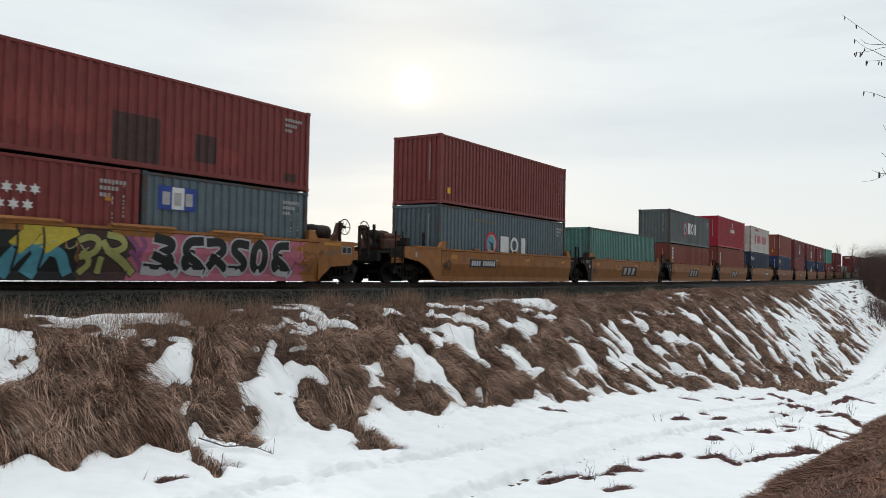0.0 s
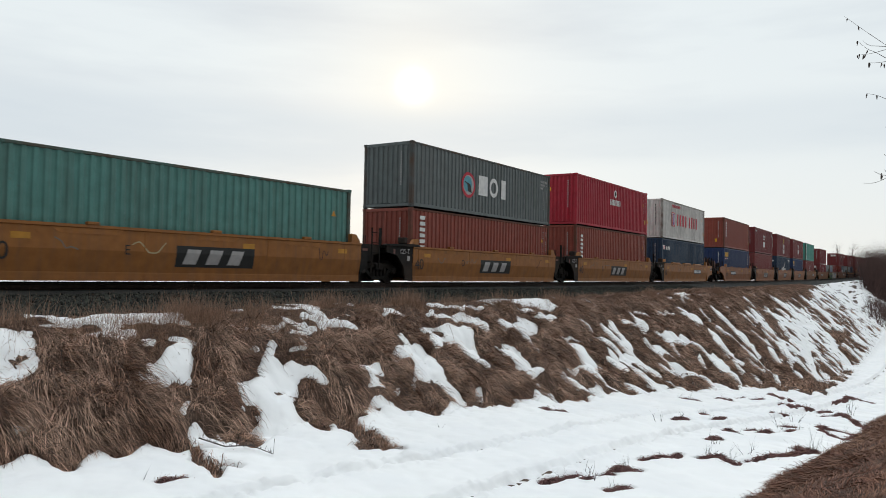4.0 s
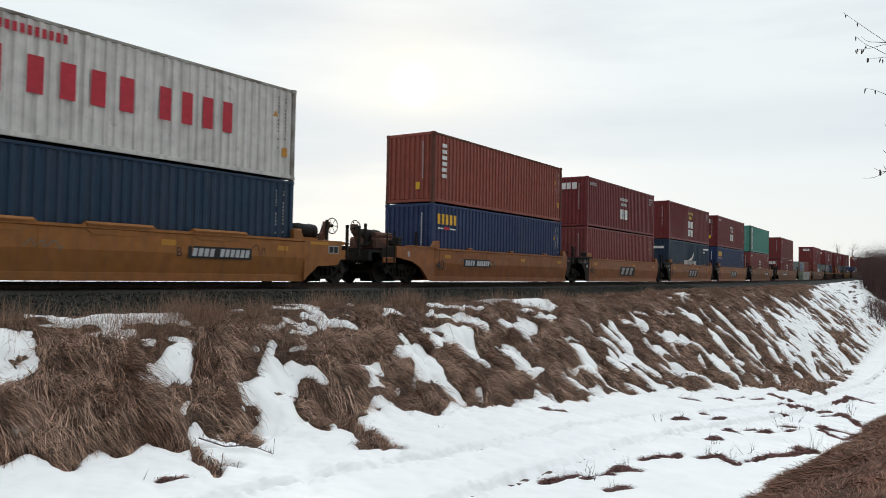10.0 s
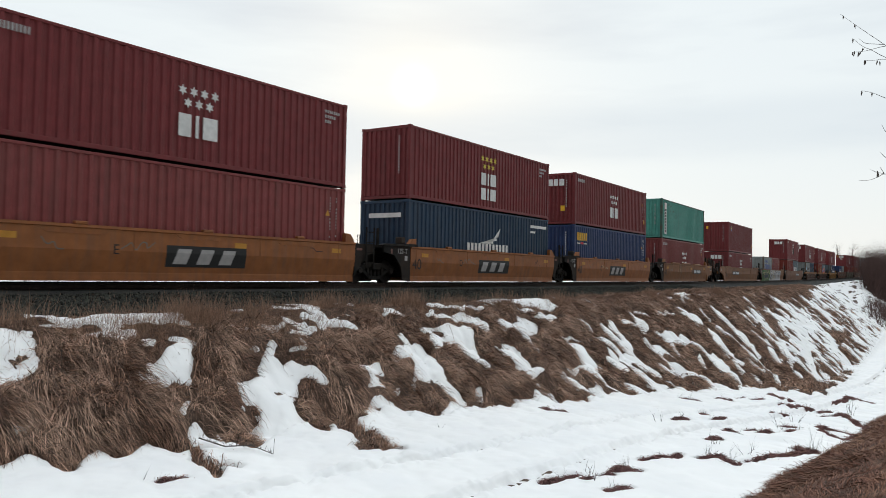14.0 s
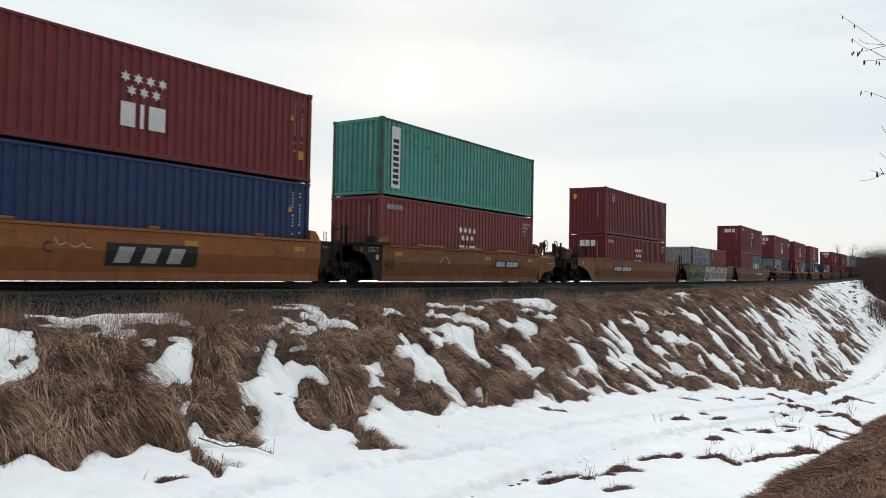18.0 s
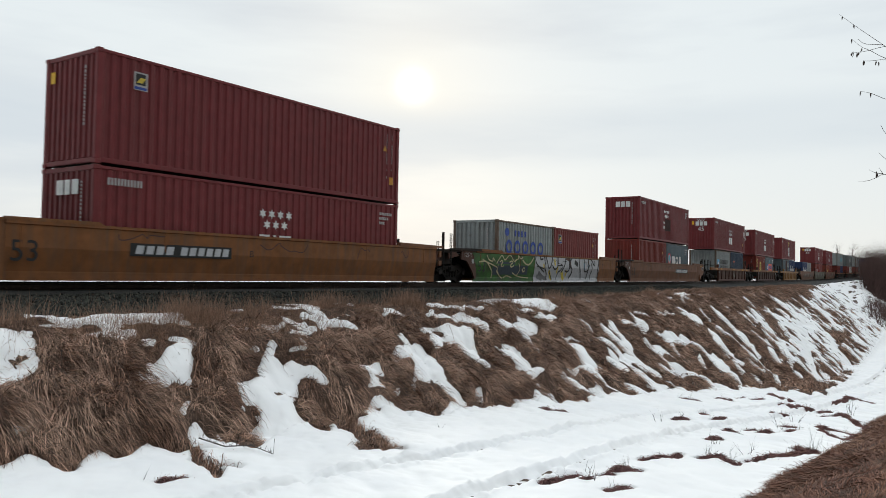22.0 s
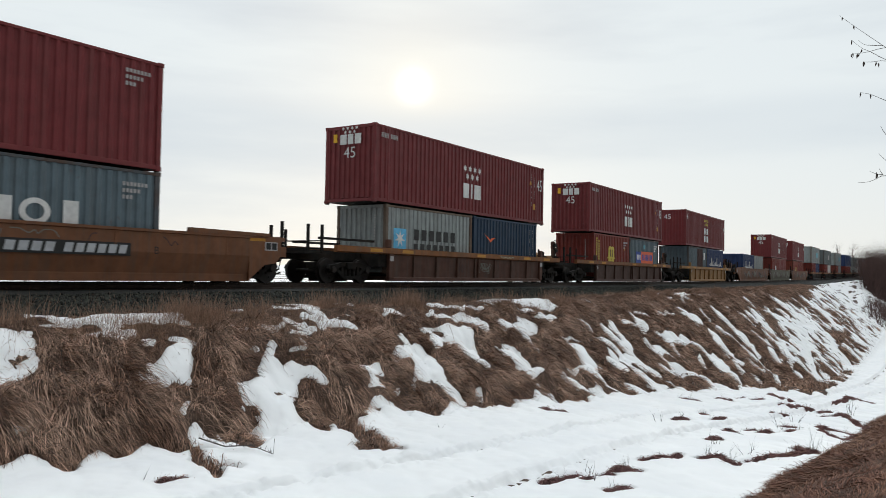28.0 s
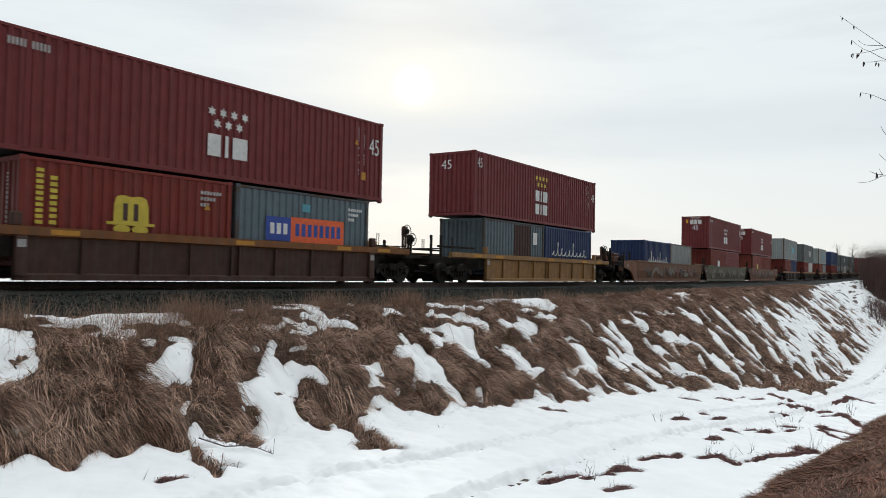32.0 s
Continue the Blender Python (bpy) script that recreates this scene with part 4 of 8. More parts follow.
def container(c0, base, length, high, colour, label, ends="panel"):
    """A steel freight container whose leading end stands at c0 along the train at t = 0."""
    thing = tagged(new("freight_container"), label, "container", "containers on the train")
    h = length / 2
    mat = COL[colour]
    post_mat = RUSTY.get(colour, mat)
    side = cached(("side_panel", length, high), lambda: corrugated(length - 0.22, 0.15, high - 0.10, 0.278, 0.040))
    part("side_panel", side, mat, thing, at=pose(0, -HALF_W + 0.012, 0))
    part("side_panel", side, mat, thing, at=pose(0, HALF_W - 0.012, 0, 0, 0, 180))
    end = cached(("front_panel", high), lambda: corrugated(2 * HALF_W - 0.24, 0.17, high - 0.12, 0.24, 0.045))
    part("front_panel", end, mat, thing, at=pose(-h + 0.02, 0, 0, 0, 0, -90))
    door = cached(("door", high), lambda: Geo().cbox(-0.02, 0.02, 0.008, HALF_W - 0.12, 0.16, high - 0.12, 0.01))
    for s in (0, 180):
        d = part("door", door, mat, thing, at=Matrix.Translation((h - 0.05, 0, 0)) @ (Matrix.Diagonal((1, 1, 1, 1)) if s == 0 else Matrix.Diagonal((1, -1, 1, 1))))
        rod = cached(("lock_rod", high), lambda: Geo().tube([(0.045, 0.4, 0.2), (0.045, 0.4, high - 0.16)], 0.017, 6).tube([(0.045, 0.8, 0.2), (0.045, 0.8, high - 0.16)], 0.017, 6).box(0.02, 0.07, 0.36, 0.84, 1.1, 1.16))
        part("lock_rod", rod, STEEL, d)
    roof = cached(("roof", length, high), lambda: Geo().box(-h + 0.1, h - 0.1, -HALF_W + 0.05, HALF_W - 0.05, high - 0.05, high - 0.02))
    part("roof", roof, mat, thing)
    floor = cached(("floor", length), lambda: Geo().box(-h + 0.1, h - 0.1, -HALF_W + 0.08, HALF_W - 0.08, 0.05, 0.13))
    part("floor", floor, STEEL, thing)
    rail = cached(("top_rail", length, high), lambda: Geo().cbox(-h + 0.15, h - 0.15, -0.03, 0.03, high - 0.105, high - 0.022, 0.012))
    sill = cached(("bottom_rail", length), lambda: Geo().cbox(-h + 0.15, h - 0.15, -0.025, 0.025, 0.035, 0.16, 0.012))
    for s in (-1, 1):
        part("top_rail", rail, post_mat, thing, at=(0, s * (HALF_W - 0.033), 0))
        part("bottom_rail", sill, mat, thing, at=(0, s * (HALF_W - 0.030), 0))
        bar = cached(("end_rail",), lambda: Geo().cbox(-0.04, 0.04, -HALF_W + 0.15, HALF_W - 0.15, 0.0, 0.12, 0.01))
        part("end_sill", bar, mat, thing, at=(s * (h - 0.045), 0, 0.03))
        part("end_header", bar, mat, thing, at=(s * (h - 0.045), 0, high - 0.132))
    post = cached(("corner_post", high), lambda: Geo().cbox(-0.08, 0.08, -0.075, 0.075, 0.11, high - 0.11, 0.018))
    cast = cached(("corner_casting",), lambda: Geo().cbox(-0.089, 0.089, -0.081, 0.081, 0.0, 0.118, 0.012))
    spots = [(s * (h - 0.082), t * (HALF_W - 0.078)) for s in (-1, 1) for t in (-1, 1)]
    for x, y in spots:
        part("corner_post", post, post_mat, thing, at=(x, y, 0))
        for z in (0.0, high - 0.118):
            part("corner_casting", cast, post_mat, thing, at=(x * 1.0008, y * 1.003, z))
    if length > 13:
        for s in (-1, 1):
            for t in (-1, 1):
                part("inner_post", post, mat, thing, at=(s * (FT40 / 2 - 0.08), t * (HALF_W - 0.068), 0))
    MOVERS.append((thing, c0 + h, base + (0.025 if base > 1 else 0.0)))
    if base > 1:
        lock = cached(("twist_lock",), lambda: Geo().cbox(-0.06, 0.06, -0.05, 0.05, -0.04, 0.02, 0.01))
        for x, y in spots:
            part("twist_lock", lock, STEEL, thing, at=(x, y, 0))
    return thing


def plate(parent, x0, x1, z0, z1, ink, name="marking", y=-HALF_W, lift=0.0, label="", skew=0.0):
    """A flat painted panel on the side that faces the lane."""
    y = y - lift
    g = Geo().prism([(x0, z0), (x1, z0), (x1 + skew, z1), (x0 + skew, z1)], y - 0.004, y, "y")
    return part(name, g, INK[ink], parent, label)


def wear(parent, length, x0, x1, z0, z1, ink="patch", ragged=0.0, seed=1, name="repaint_patch"):
    """Paint that follows the corrugations of a side, with an even or a ragged outline."""
    rng = random.Random(seed)
    n = max(int((length - 0.22) / 0.278), 1)
    p = (length - 0.22) / n
    g, last = Geo(), None
    for i in range(n):
        a = -(length - 0.22) / 2 + i * p
        for x, y in ((a, 0.0), (a + 0.36 * p, 0.0), (a + 0.50 * p, 0.040), (a + 0.86 * p, 0.040)):
            if not x0 <= x <= x1:
                continue
            lo, hi = z0 + ragged * rng.random() * (z1 - z0), z1 - ragged * rng.random() * (z1 - z0)
            now = [(x, -HALF_W + 0.009 + y, lo), (x, -HALF_W + 0.009 + y, hi)]
            if last:
                g.add(last + now, [(0, 2, 3, 1)])
            last = now
    return part(name, g, INK[ink], parent)


def end_plate(parent, h, y0, y1, z0, z1, ink, name="marking"):
    return part(name, Geo().box(-h - 0.012, -h - 0.008, y0, y1, z0, z1), INK[ink], parent)


def letter_blocks(parent, x0, x1, z0, z1, n, ink, slant=0.0, name="lettering_bar", y=-HALF_W, lift=0.0, fill=0.62, widths=None):
    """A trade name as a row of plain upright bars, each a part; small ones in one piece."""
    w = (x1 - x0) / n
    ends = [x0 + (x1 - x0) * sum((widths or [1] * n)[:i]) / sum(widths or [1] * n) for i in range(n + 1)]
    gap = w * (1 - fill) / 2 if not widths else 0.10 * (x1 - x0) / 2
    y = y - lift
    fine = z1 - z0 < 0.3
    g = Geo()
    for i in range(n):
        a, b = ends[i] + gap, ends[i + 1] - gap
        s = slant * (z1 - z0)
        g.prism([(a, z0), (b, z0), (b + s, z1), (a + s, z1)], y - 0.004, y, "y")
        if not fine:
            part(name, g, INK[ink], parent)
            g = Geo()
    if fine:
        tagged(part(name, g, INK[ink], parent), kind="stuff")


def column_blocks(parent, x0, x1, z0, z1, n, ink, name="lettering_bar", lift=0.0):
    """A column of plain bars."""
    h = (z1 - z0) / n
    me = cached(("lettering_bar", round(x1 - x0, 3), round(h, 3)), lambda: Geo().box(0, x1 - x0, -0.004, 0, h * 0.16, h * 0.80))
    for i in range(n):
        part(name, me, INK[ink], parent, at=(x0, -HALF_W - lift, z0 + i * h))


def stars(parent, x0, x1, z0, z1, ink, rows=(4, 3)):
    """Rows of small six-pointed stars, each a part."""
    w, h = (x1 - x0) / rows[0], (z1 - z0) / len(rows)
    r = min(w, h) * 0.46

    def make():
        pts = [((r if k % 2 == 0 else r * 0.5) * math.sin(math.pi * k / 6), (r if k % 2 == 0 else r * 0.5) * math.cos(math.pi * k / 6)) for k in range(12)]
        return Geo().prism(pts, -0.004, 0.0, "y")

    me = cached(("star", round(r, 3)), make)
    for j, n in enumerate(rows):
        off = (x1 - x0 - n * w) / 2
        for i in range(n):
            part("star", me, INK[ink], parent, at=(x0 + off + (i + 0.5) * w, -HALF_W, z1 - (j + 0.5) * h))


def writing(parent, body, x, z, height, ink, y=-HALF_W - 0.004, end=None, stretch=1.0, name="number_marking"):
    """Readable characters, upright on the side (or on the leading end when end is its x)."""
    key = ("writing", body)
    if key not in CACHE:
        cu = bpy.data.curves.new("writing", "FONT")
        cu.body, cu.align_x, cu.align_y, cu.extrude = body, "CENTER", "CENTER", 0.002
        ob = bpy.data.objects.new("writing", cu)
        scene.collection.objects.link(ob)
        dg = bpy.context.evaluated_depsgraph_get()
        me = bpy.data.meshes.new_from_object(ob.evaluated_get(dg))
        bpy.data.objects.remove(ob)
        me.materials.clear()
        CACHE[key] = me
    k = height / 0.72
    m = pose(x, y, z, 90) if end is None else pose(end, y, z, 90, 0, -90)
    ob = part(name, CACHE[key], INK[ink], parent)
    ob.matrix_basis = m @ Matrix.Diagonal((k * stretch, k, k, 1))
    return ob


def block_ring(thing, x0, x1, z0, z1, ink):
    """A short name as two plain blocks with a ring between them."""
    w = (x1 - x0) / 3
    plate(thing, x0 + 0.06 * w, x0 + 0.90 * w, z0, z1, ink, "lettering_bar")
    plate(thing, x1 - 0.74 * w, x1 - 0.30 * w, z0, z1, ink, "lettering_bar")
    ring(thing, (x0 + x1) / 2, (z0 + z1) / 2, 0.42 * w, (z1 - z0) / 2, ink)


def ring(thing, x, z, rx, rz, ink, inner=0.6, seg=22):
    v = [(x + r * rx * math.cos(2 * math.pi * j / seg), -HALF_W - 0.003, z + r * rz * math.sin(2 * math.pi * j / seg)) for j in range(seg) for r in (inner, 1.0)]
    return part("emblem_ring", Geo().add(v, [(2 * j, 2 * j + 1, (2 * j + 3) % (2 * seg), (2 * j + 2) % (2 * seg)) for j in range(seg)]), INK[ink], thing)


def round_emblem(parent, x, z, r, ink, name="emblem_disc", lift=0.0, seg=20, rz=None):
    rz = rz or r
    pts = [(x + r * math.cos(2 * math.pi * k / seg), z + rz * math.sin(2 * math.pi * k / seg)) for k in range(seg)]
    return part(name, Geo().prism(pts, -HALF_W - 0.004 - lift, -HALF_W - lift, "y"), INK[ink], parent)


def small_marks(thing, length, high, ink="dull", tail=True, lead=False, flag=True):
    """Rows of unreadable small characters near the trailing end, and the yellow size label."""
    h = length / 2
    g = Geo()
    rng = random.Random(int(length * 100 + high * 7))
    if tail:
        for col, x in enumerate((h - 0.75, h - 0.45)):
            z = high - 0.35
            while z > high * (0.42 if col else 0.3):
                d = rng.uniform(0.05, 0.10)
                g.box(x - 0.018, x + 0.018, -HALF_W - 0.004, -HALF_W, z - d * 0.8, z)
                z -= d * 0.8 + (0.045 if rng.random() < 0.85 else 0.2)
    if lead:
        for k in range(3):
            for j in range(7 - 2 * k):
                g.box(h - 1.1 + 0.105 * j, h - 1.1 + 0.105 * j + 0.07, -HALF_W - 0.004, -HALF_W, high - 0.45 - 0.17 * k, high - 0.35 - 0.17 * k)
    if g.v:
        tagged(part("data_marking", g, INK[ink], thing), kind="stuff")
    if flag:
        plate(thing, h - 0.58, h - 0.36, high * 0.24, high * 0.24 + 0.28, "amber", "warning_label")
        part("warning_triangle", Geo().prism([(h - 0.98, high * 0.66), (h - 0.76, high * 0.66), (h - 0.87, high * 0.66 + 0.2)], -HALF_W - 0.004, -HALF_W, "y"), INK["amber"], thing)
    # marks on the leading end: a column of small characters
    e = Geo()
    z = high - 0.4
    while z > high * 0.35:
        d = rng.uniform(0.04, 0.08)
        e.box(-h - 0.012, -h - 0.008, -0.72, -0.66, z - d, z)
        z -= d + 0.04
    tagged(part("data_marking", e, INK[ink], thing), kind="stuff")


def star_brand(thing, length, z0, ink="white", size=1.45, star_ink=None, double=False, at=None, web=True, stars_only=False, high=HI):
    """Stars over a short block name."""
    h = length / 2
    x0 = (-h + 5.3) if at is None else at
    zs = z0
    if not stars_only:
        if double:
            letter_blocks(thing, x0, x0 + size, zs, zs + 0.52, 3, ink, widths=(1.0, 0.45, 1.15))
            letter_blocks(thing, x0, x0 + size, zs + 0.66, zs + 1.2, 3, ink, widths=(1.0, 0.45, 1.15))
            zs += 1.34
        else:
            letter_blocks(thing, x0, x0 + size, zs, zs + 0.63, 3, ink, widths=(1.0, 0.45, 1.15))
            zs += 0.78
    stars(thing, x0, x0 + size, zs, zs + 0.66, star_ink or ink)
    if web:
        letter_blocks(thing, -h + 0.35, -h + 1.35, high - 0.48, high - 0.30, 11, "dull", name="web_marking")


def end_brand(thing, length, high, number=None):
    h = length / 2
    g = Geo()
    x = -h - 0.012
    for k, (a, b) in enumerate(((0.30, 0.62), (-0.02, 0.24), (-0.40, -0.10))):
        g.box(x, x + 0.004, a - 0.15, b - 0.15, high - 0.72, high - 0.34)
    part("emblem_lettering", g, INK["white"], thing)
    if number:
        st = cached(("end_star",), lambda: Geo().prism([((0.075 if k % 2 == 0 else 0.038) * math.sin(math.pi * k / 6), (0.075 if k % 2 == 0 else 0.038) * math.cos(math.pi * k / 6)) for k in range(12)], 0, 0.004, "x"))
        for i in range(4):
            part("star", st, INK["white"], thing, at=(x, 0.33 - 0.22 * i, high - 0.12 - 0.0))
        for i in range(3):
            part("star", st, INK["white"], thing, at=(x, 0.22 - 0.22 * i, high - 0.26))
        writing(thing, number, 0, high - 1.05, 0.42, "white", y=-0.02, end=-h - 0.012)
        writing(thing, number, h - 0.50, high - 0.98, 0.60, "white", stretch=0.7)
        end_plate(thing, h, 0.62, 0.80, high - 0.62, high - 0.30, "yellow", "warning_label")


# -- containers, in the order in which they pass --
W, Y, B = "white", "yellow", "blue"
t = container(5.16, BED, FT20, STD, "maroon", "maroon steel container with faded white stars in a well car")
stars(t, -0.75, 0.50, 1.25, 2.0, W)
small_marks(t, FT20, STD, "dull", lead=True)
t = container(11.29, BED, FT20, STD, "bluegrey", "blue-grey steel container with a blue and white emblem panel")
plate(t, -2.55, -1.35, 1.62, 2.26, B, "emblem_panel")
plate(t, -2.13, -1.74, 1.64, 2.24, W, "emblem_panel", lift=0.005)
letter_blocks(t, -2.5, -1.4, 1.75, 2.1, 3, "dull", lift=0.010)
small_marks(t, FT20, STD, "dull", lead=True, flag=False)
t = container(5.16, BED + STD, FT40, STD, "maroon", "maroon steel container with repainted patches and streaks of rust")
wear(t, FT40, -0.85, 0.55, 0.18, 1.40)
wear(t, FT40, 1.65, 2.40, 0.42, 1.2)
wear(t, FT40, -3.6, -1.3, 0.35, 1.7, "worn", 0.45, 2, "worn_paint")
wear(t, FT40, 0.75, 1.6, 0.3, 1.2, "worn", 0.45, 3, "worn_paint")
wear(t, FT40, 2.5, 3.4, 0.25, 1.0, "worn", 0.45, 4, "worn_paint")
wear(t, FT40, -5.6, -4.2, 0.3, 1.1, "worn", 0.45, 5, "worn_paint")
wear(t, FT40, 4.9, 5.6, 0.25, 0.5)
small_marks(t, FT40, STD, "dull", tail=False, lead=True, flag=False)

t = container(24.9, BED, FT40, HI, "bluegrey", "blue-grey steel container with a round crest and pale block lettering")
round_emblem(t, -1.85, 1.42, 0.54, "red")
round_emblem(t, -1.85, 1.42, 0.42, "dull", lift=0.005)
round_emblem(t, -1.93, 1.46, 0.33, "teal", "emblem_spot", lift=0.010)
part("emblem_bar", Geo().prism([(-2.2, 1.55), (-1.75, 1.45), (-1.62, 1.1), (-1.9, 1.15), (-1.95, 1.4)], -HALF_W - 0.019, -HALF_W - 0.015, "y"), INK["black"], t)
block_ring(t, -1.05, 1.75, 1.05, 1.82, W)
small_marks(t, FT40, HI, "dull", lead=True, flag=False)
wear(t, FT40, -3.4, -1.2, 2.30, 2.52, "haze", 0.4, 6, "worn_paint")
t = container(24.9, BED + HI, FT40, HI, "maroon", "plain maroon corrugated steel container stacked on top")
small_marks(t, FT40, HI, "dull", flag=False)
plate(t, -5.55, -5.32, 0.45, 0.70, Y, "warning_label")

t = container(40.5, BED, FT40, HI, "mint", "faded green steel container standing alone in its well car")
small_marks(t, FT40, HI, "dull", tail=False)

t = container(56.2, BED, FT40, STD, "rust", "brick-brown steel container with a column of white lettering")
column_blocks(t, -5.5, -5.15, 0.95, 2.35, 6, W)
small_marks(t, FT40, STD)
t = container(56.2, BED + STD, FT40, STD, "grey", "slate-grey steel container with a round crest and white lettering")
round_emblem(t, -1.95, 1.28, 0.56, "red")
round_emblem(t, -1.95, 1.28, 0.43, "dull", lift=0.005)
round_emblem(t, -2.02, 1.32, 0.34, "teal", "emblem_spot", lift=0.010)
part("emblem_bar", Geo().prism([(-2.3, 1.42), (-1.82, 1.32), (-1.70, 0.95), (-2.0, 1.0), (-2.05, 1.27)], -HALF_W - 0.019, -HALF_W - 0.015, "y"), INK["black"], t)
block_ring(t, -1.15, 1.62, 0.92, 1.80, W)
small_marks(t, FT40, STD, "dull", lead=True, flag=False)

t = container(71.8, BED, FT40, HI, "rust", "brick-brown steel container with a column of white lettering")
column_blocks(t, -5.45, -5.10, 1.05, 2.42, 6, W)
small_marks(t, FT40, HI)
t = container(71.8, BED + HI, FT40, HI, "red", "bright red steel container with a small round white emblem")
round_emblem(t, -0.05, 2.25, 0.24, W)
round_emblem(t, -0.05, 2.25, 0.14, "black", lift=0.005)
letter_blocks(t, -0.97, 0.86, 1.52, 1.88, 8, W)
small_marks(t, FT40, HI)
end_plate(t, FT40 / 2, 0.35, 0.50, 1.95, 2.15, "yellow")

t = container(87.55, BED, FT40, HI, "navy", "navy blue steel container with small white lettering")
plate(t, -5.85, -5.35, 2.08, 2.40, W, "emblem_panel", skew=-0.12)
for k in range(2):
    plate(t, -5.87, -5.38, 2.14 + 0.14 * k, 2.19 + 0.14 * k, "red", "emblem_bar", lift=0.005)
letter_blocks(t, -5.2, -4.15, 2.06, 2.32, 3, W, 0.25)
small_marks(t, FT40, HI, flag=False)
t = container(87.55, BED + HI, FT40, HI, "white", "dirty white steel container with large red block lettering")
plate(t, -3.82, -2.92, 0.98, 2.06, "red", "emblem_panel")
plate(t, -3.70, -3.04, 1.06, 1.98, W, "emblem_panel", lift=0.005)
plate(t, -3.62, -3.40, 1.10, 1.94, "red", "emblem_bar", lift=0.010, skew=0.0)
plate(t, -3.34, -3.12, 1.10, 1.94, "blue", "emblem_bar", lift=0.010)
letter_blocks(t, -2.55, 0.55, 1.10, 1.98, 4, "red", fill=0.5)
letter_blocks(t, 0.95, 3.72, 1.10, 1.98, 4, "red", fill=0.5)
letter_blocks(t, -3.75, -1.4, 2.42, 2.64, 14, "red", name="web_marking")
end_plate(t, FT40 / 2, 0.62, 0.86, 2.2, 2.6, "red", "emblem_panel")
end_plate(t, FT40 / 2, -0.10, 0.10, 1.0, 1.28, "yellow", "warning_label")
small_marks(t, FT40, HI, "black")

t = container(107.45, BED, FT40, HI, "blue", "dark blue steel container with small yellow lettering")
letter_blocks(t, -5.78, -4.28, 2.06, 2.48, 5, "yellow")
plate(t, -5.7, -5.3, 1.86, 1.92, W, "tagline_bar")
plate(t, -5.25, -4.85, 1.84, 1.96, "red", "tagline_bar")
plate(t, -4.8, -4.36, 1.86, 1.92, W, "tagline_bar")
small_marks(t, FT40, HI, "white")
t = container(107.45, BED + HI, FT40, HI, "rust", "brick-brown steel container with a column of white lettering")
column_blocks(t, -5.48, -5.13, 1.02, 2.52, 6, W)
end_plate(t, FT40 / 2, -0.55, -0.35, 0.55, 0.85, "yellow", "warning_label")
small_marks(t, FT40, HI, "dull")

t = container(123.15, BED, FT40, HI, "plum", "faded wine-red steel container under another one")
small_marks(t, FT40, HI, "dull")
t = container(123.15, BED + HI, FT40, HI, "wine", "wine-red steel container with white stars and white bars")
star_brand(t, FT40, 0.76)
end_brand(t, FT40, HI)
small_marks(t, FT40, HI, "dull", tail=False, lead=True, flag=False)

t = container(139.0, BED, FT40, HI, "navy", "navy blue steel container with a white winged emblem")
part("emblem_wing", Geo().prism([(-0.85, 1.40), (0.15, 1.42), (1.05, 2.15), (0.9, 1.75), (0.7, 1.72), (0.75, 1.58), (0.45, 1.55), (0.4, 1.42), (-0.3, 1.5)], -HALF_W - 0.004, -HALF_W, "y"), INK[W], t)
letter_blocks(t, -1.85, 1.85, 1.0, 1.40, 12, W)
plate(t, 4.1, 5.85, 2.38, 2.52, W, "data_marking")
plate(t, 4.1, 4.6, 2.12, 2.22, W, "data_marking")
end_plate(t, FT40 / 2, -0.85, 0.75, 2.2, 2.38, "white", "data_marking")
t = container(139.0, BED + HI, FT40, HI, "wine", "wine-red steel container with yellow stars and two white block words")
star_brand(t, FT40, 0.45, star_ink="gold", double=True, web=False)
small_marks(t, FT40, HI, "dull", tail=False, lead=True, flag=False)

t = container(154.55, BED, FT40, HI, "blue", "dark blue steel container with small yellow lettering")
letter_blocks(t, -5.78, -4.30, 2.03, 2.48, 5, "yellow")
plate(t, -5.7, -5.3, 1.84, 1.90, W, "tagline_bar")
plate(t, -5.25, -4.85, 1.82, 1.94, "red", "tagline_bar")
plate(t, -4.8, -4.36, 1.84, 1.90, W, "tagline_bar")
small_marks(t, FT40, HI, "white")
t = container(154.55, BED + HI, FT40, HI, "wine", "wine-red steel container with white stars and white bars")
star_brand(t, FT40, 0.74)
end_brand(t, FT40, HI)
end_plate(t, FT40 / 2, -0.60, -0.35, 0.75, 1.05, "yellow", "warning_label")
small_marks(t, FT40, HI, "dull")

t = container(170.4, BED, FT40, HI, "plum", "wine-red steel container with white stars, under a green one")
star_brand(t, FT40, 0.63, stars_only=False)
small_marks(t, FT40, HI, "dull", lead=True, tail=False)
t = container(170.4, BED + HI, FT40, HI, "green", "sea-green steel container with a white strip of dark lettering and rust")
plate(t, -5.52, -4.98, 0.30, 2.62, W, "emblem_panel")
column_blocks(t, -5.42, -5.08, 0.40, 2.20, 8, "black", lift=0.005)
rg = Geo()
rr = random.Random(5)
for k in range(16):
    px = rr.uniform(-4.6, -2.4)
    pz = 2.55 - 0.30 * (px + 4.6) + rr.gauss(0, 0.16)
    dx, dz = rr.uniform(0.05, 0.22), rr.uniform(-0.14, 0.03)
    rg.prism([(px, pz - 0.018), (px + dx, pz + dz - 0.012), (px + dx, pz + dz + 0.012), (px, pz + 0.018)], -HALF_W - 0.003, -HALF_W, "y")
part("rust_scrape", rg, INK["patch"], t)
small_marks(t, FT40, HI, "dull", flag=False)

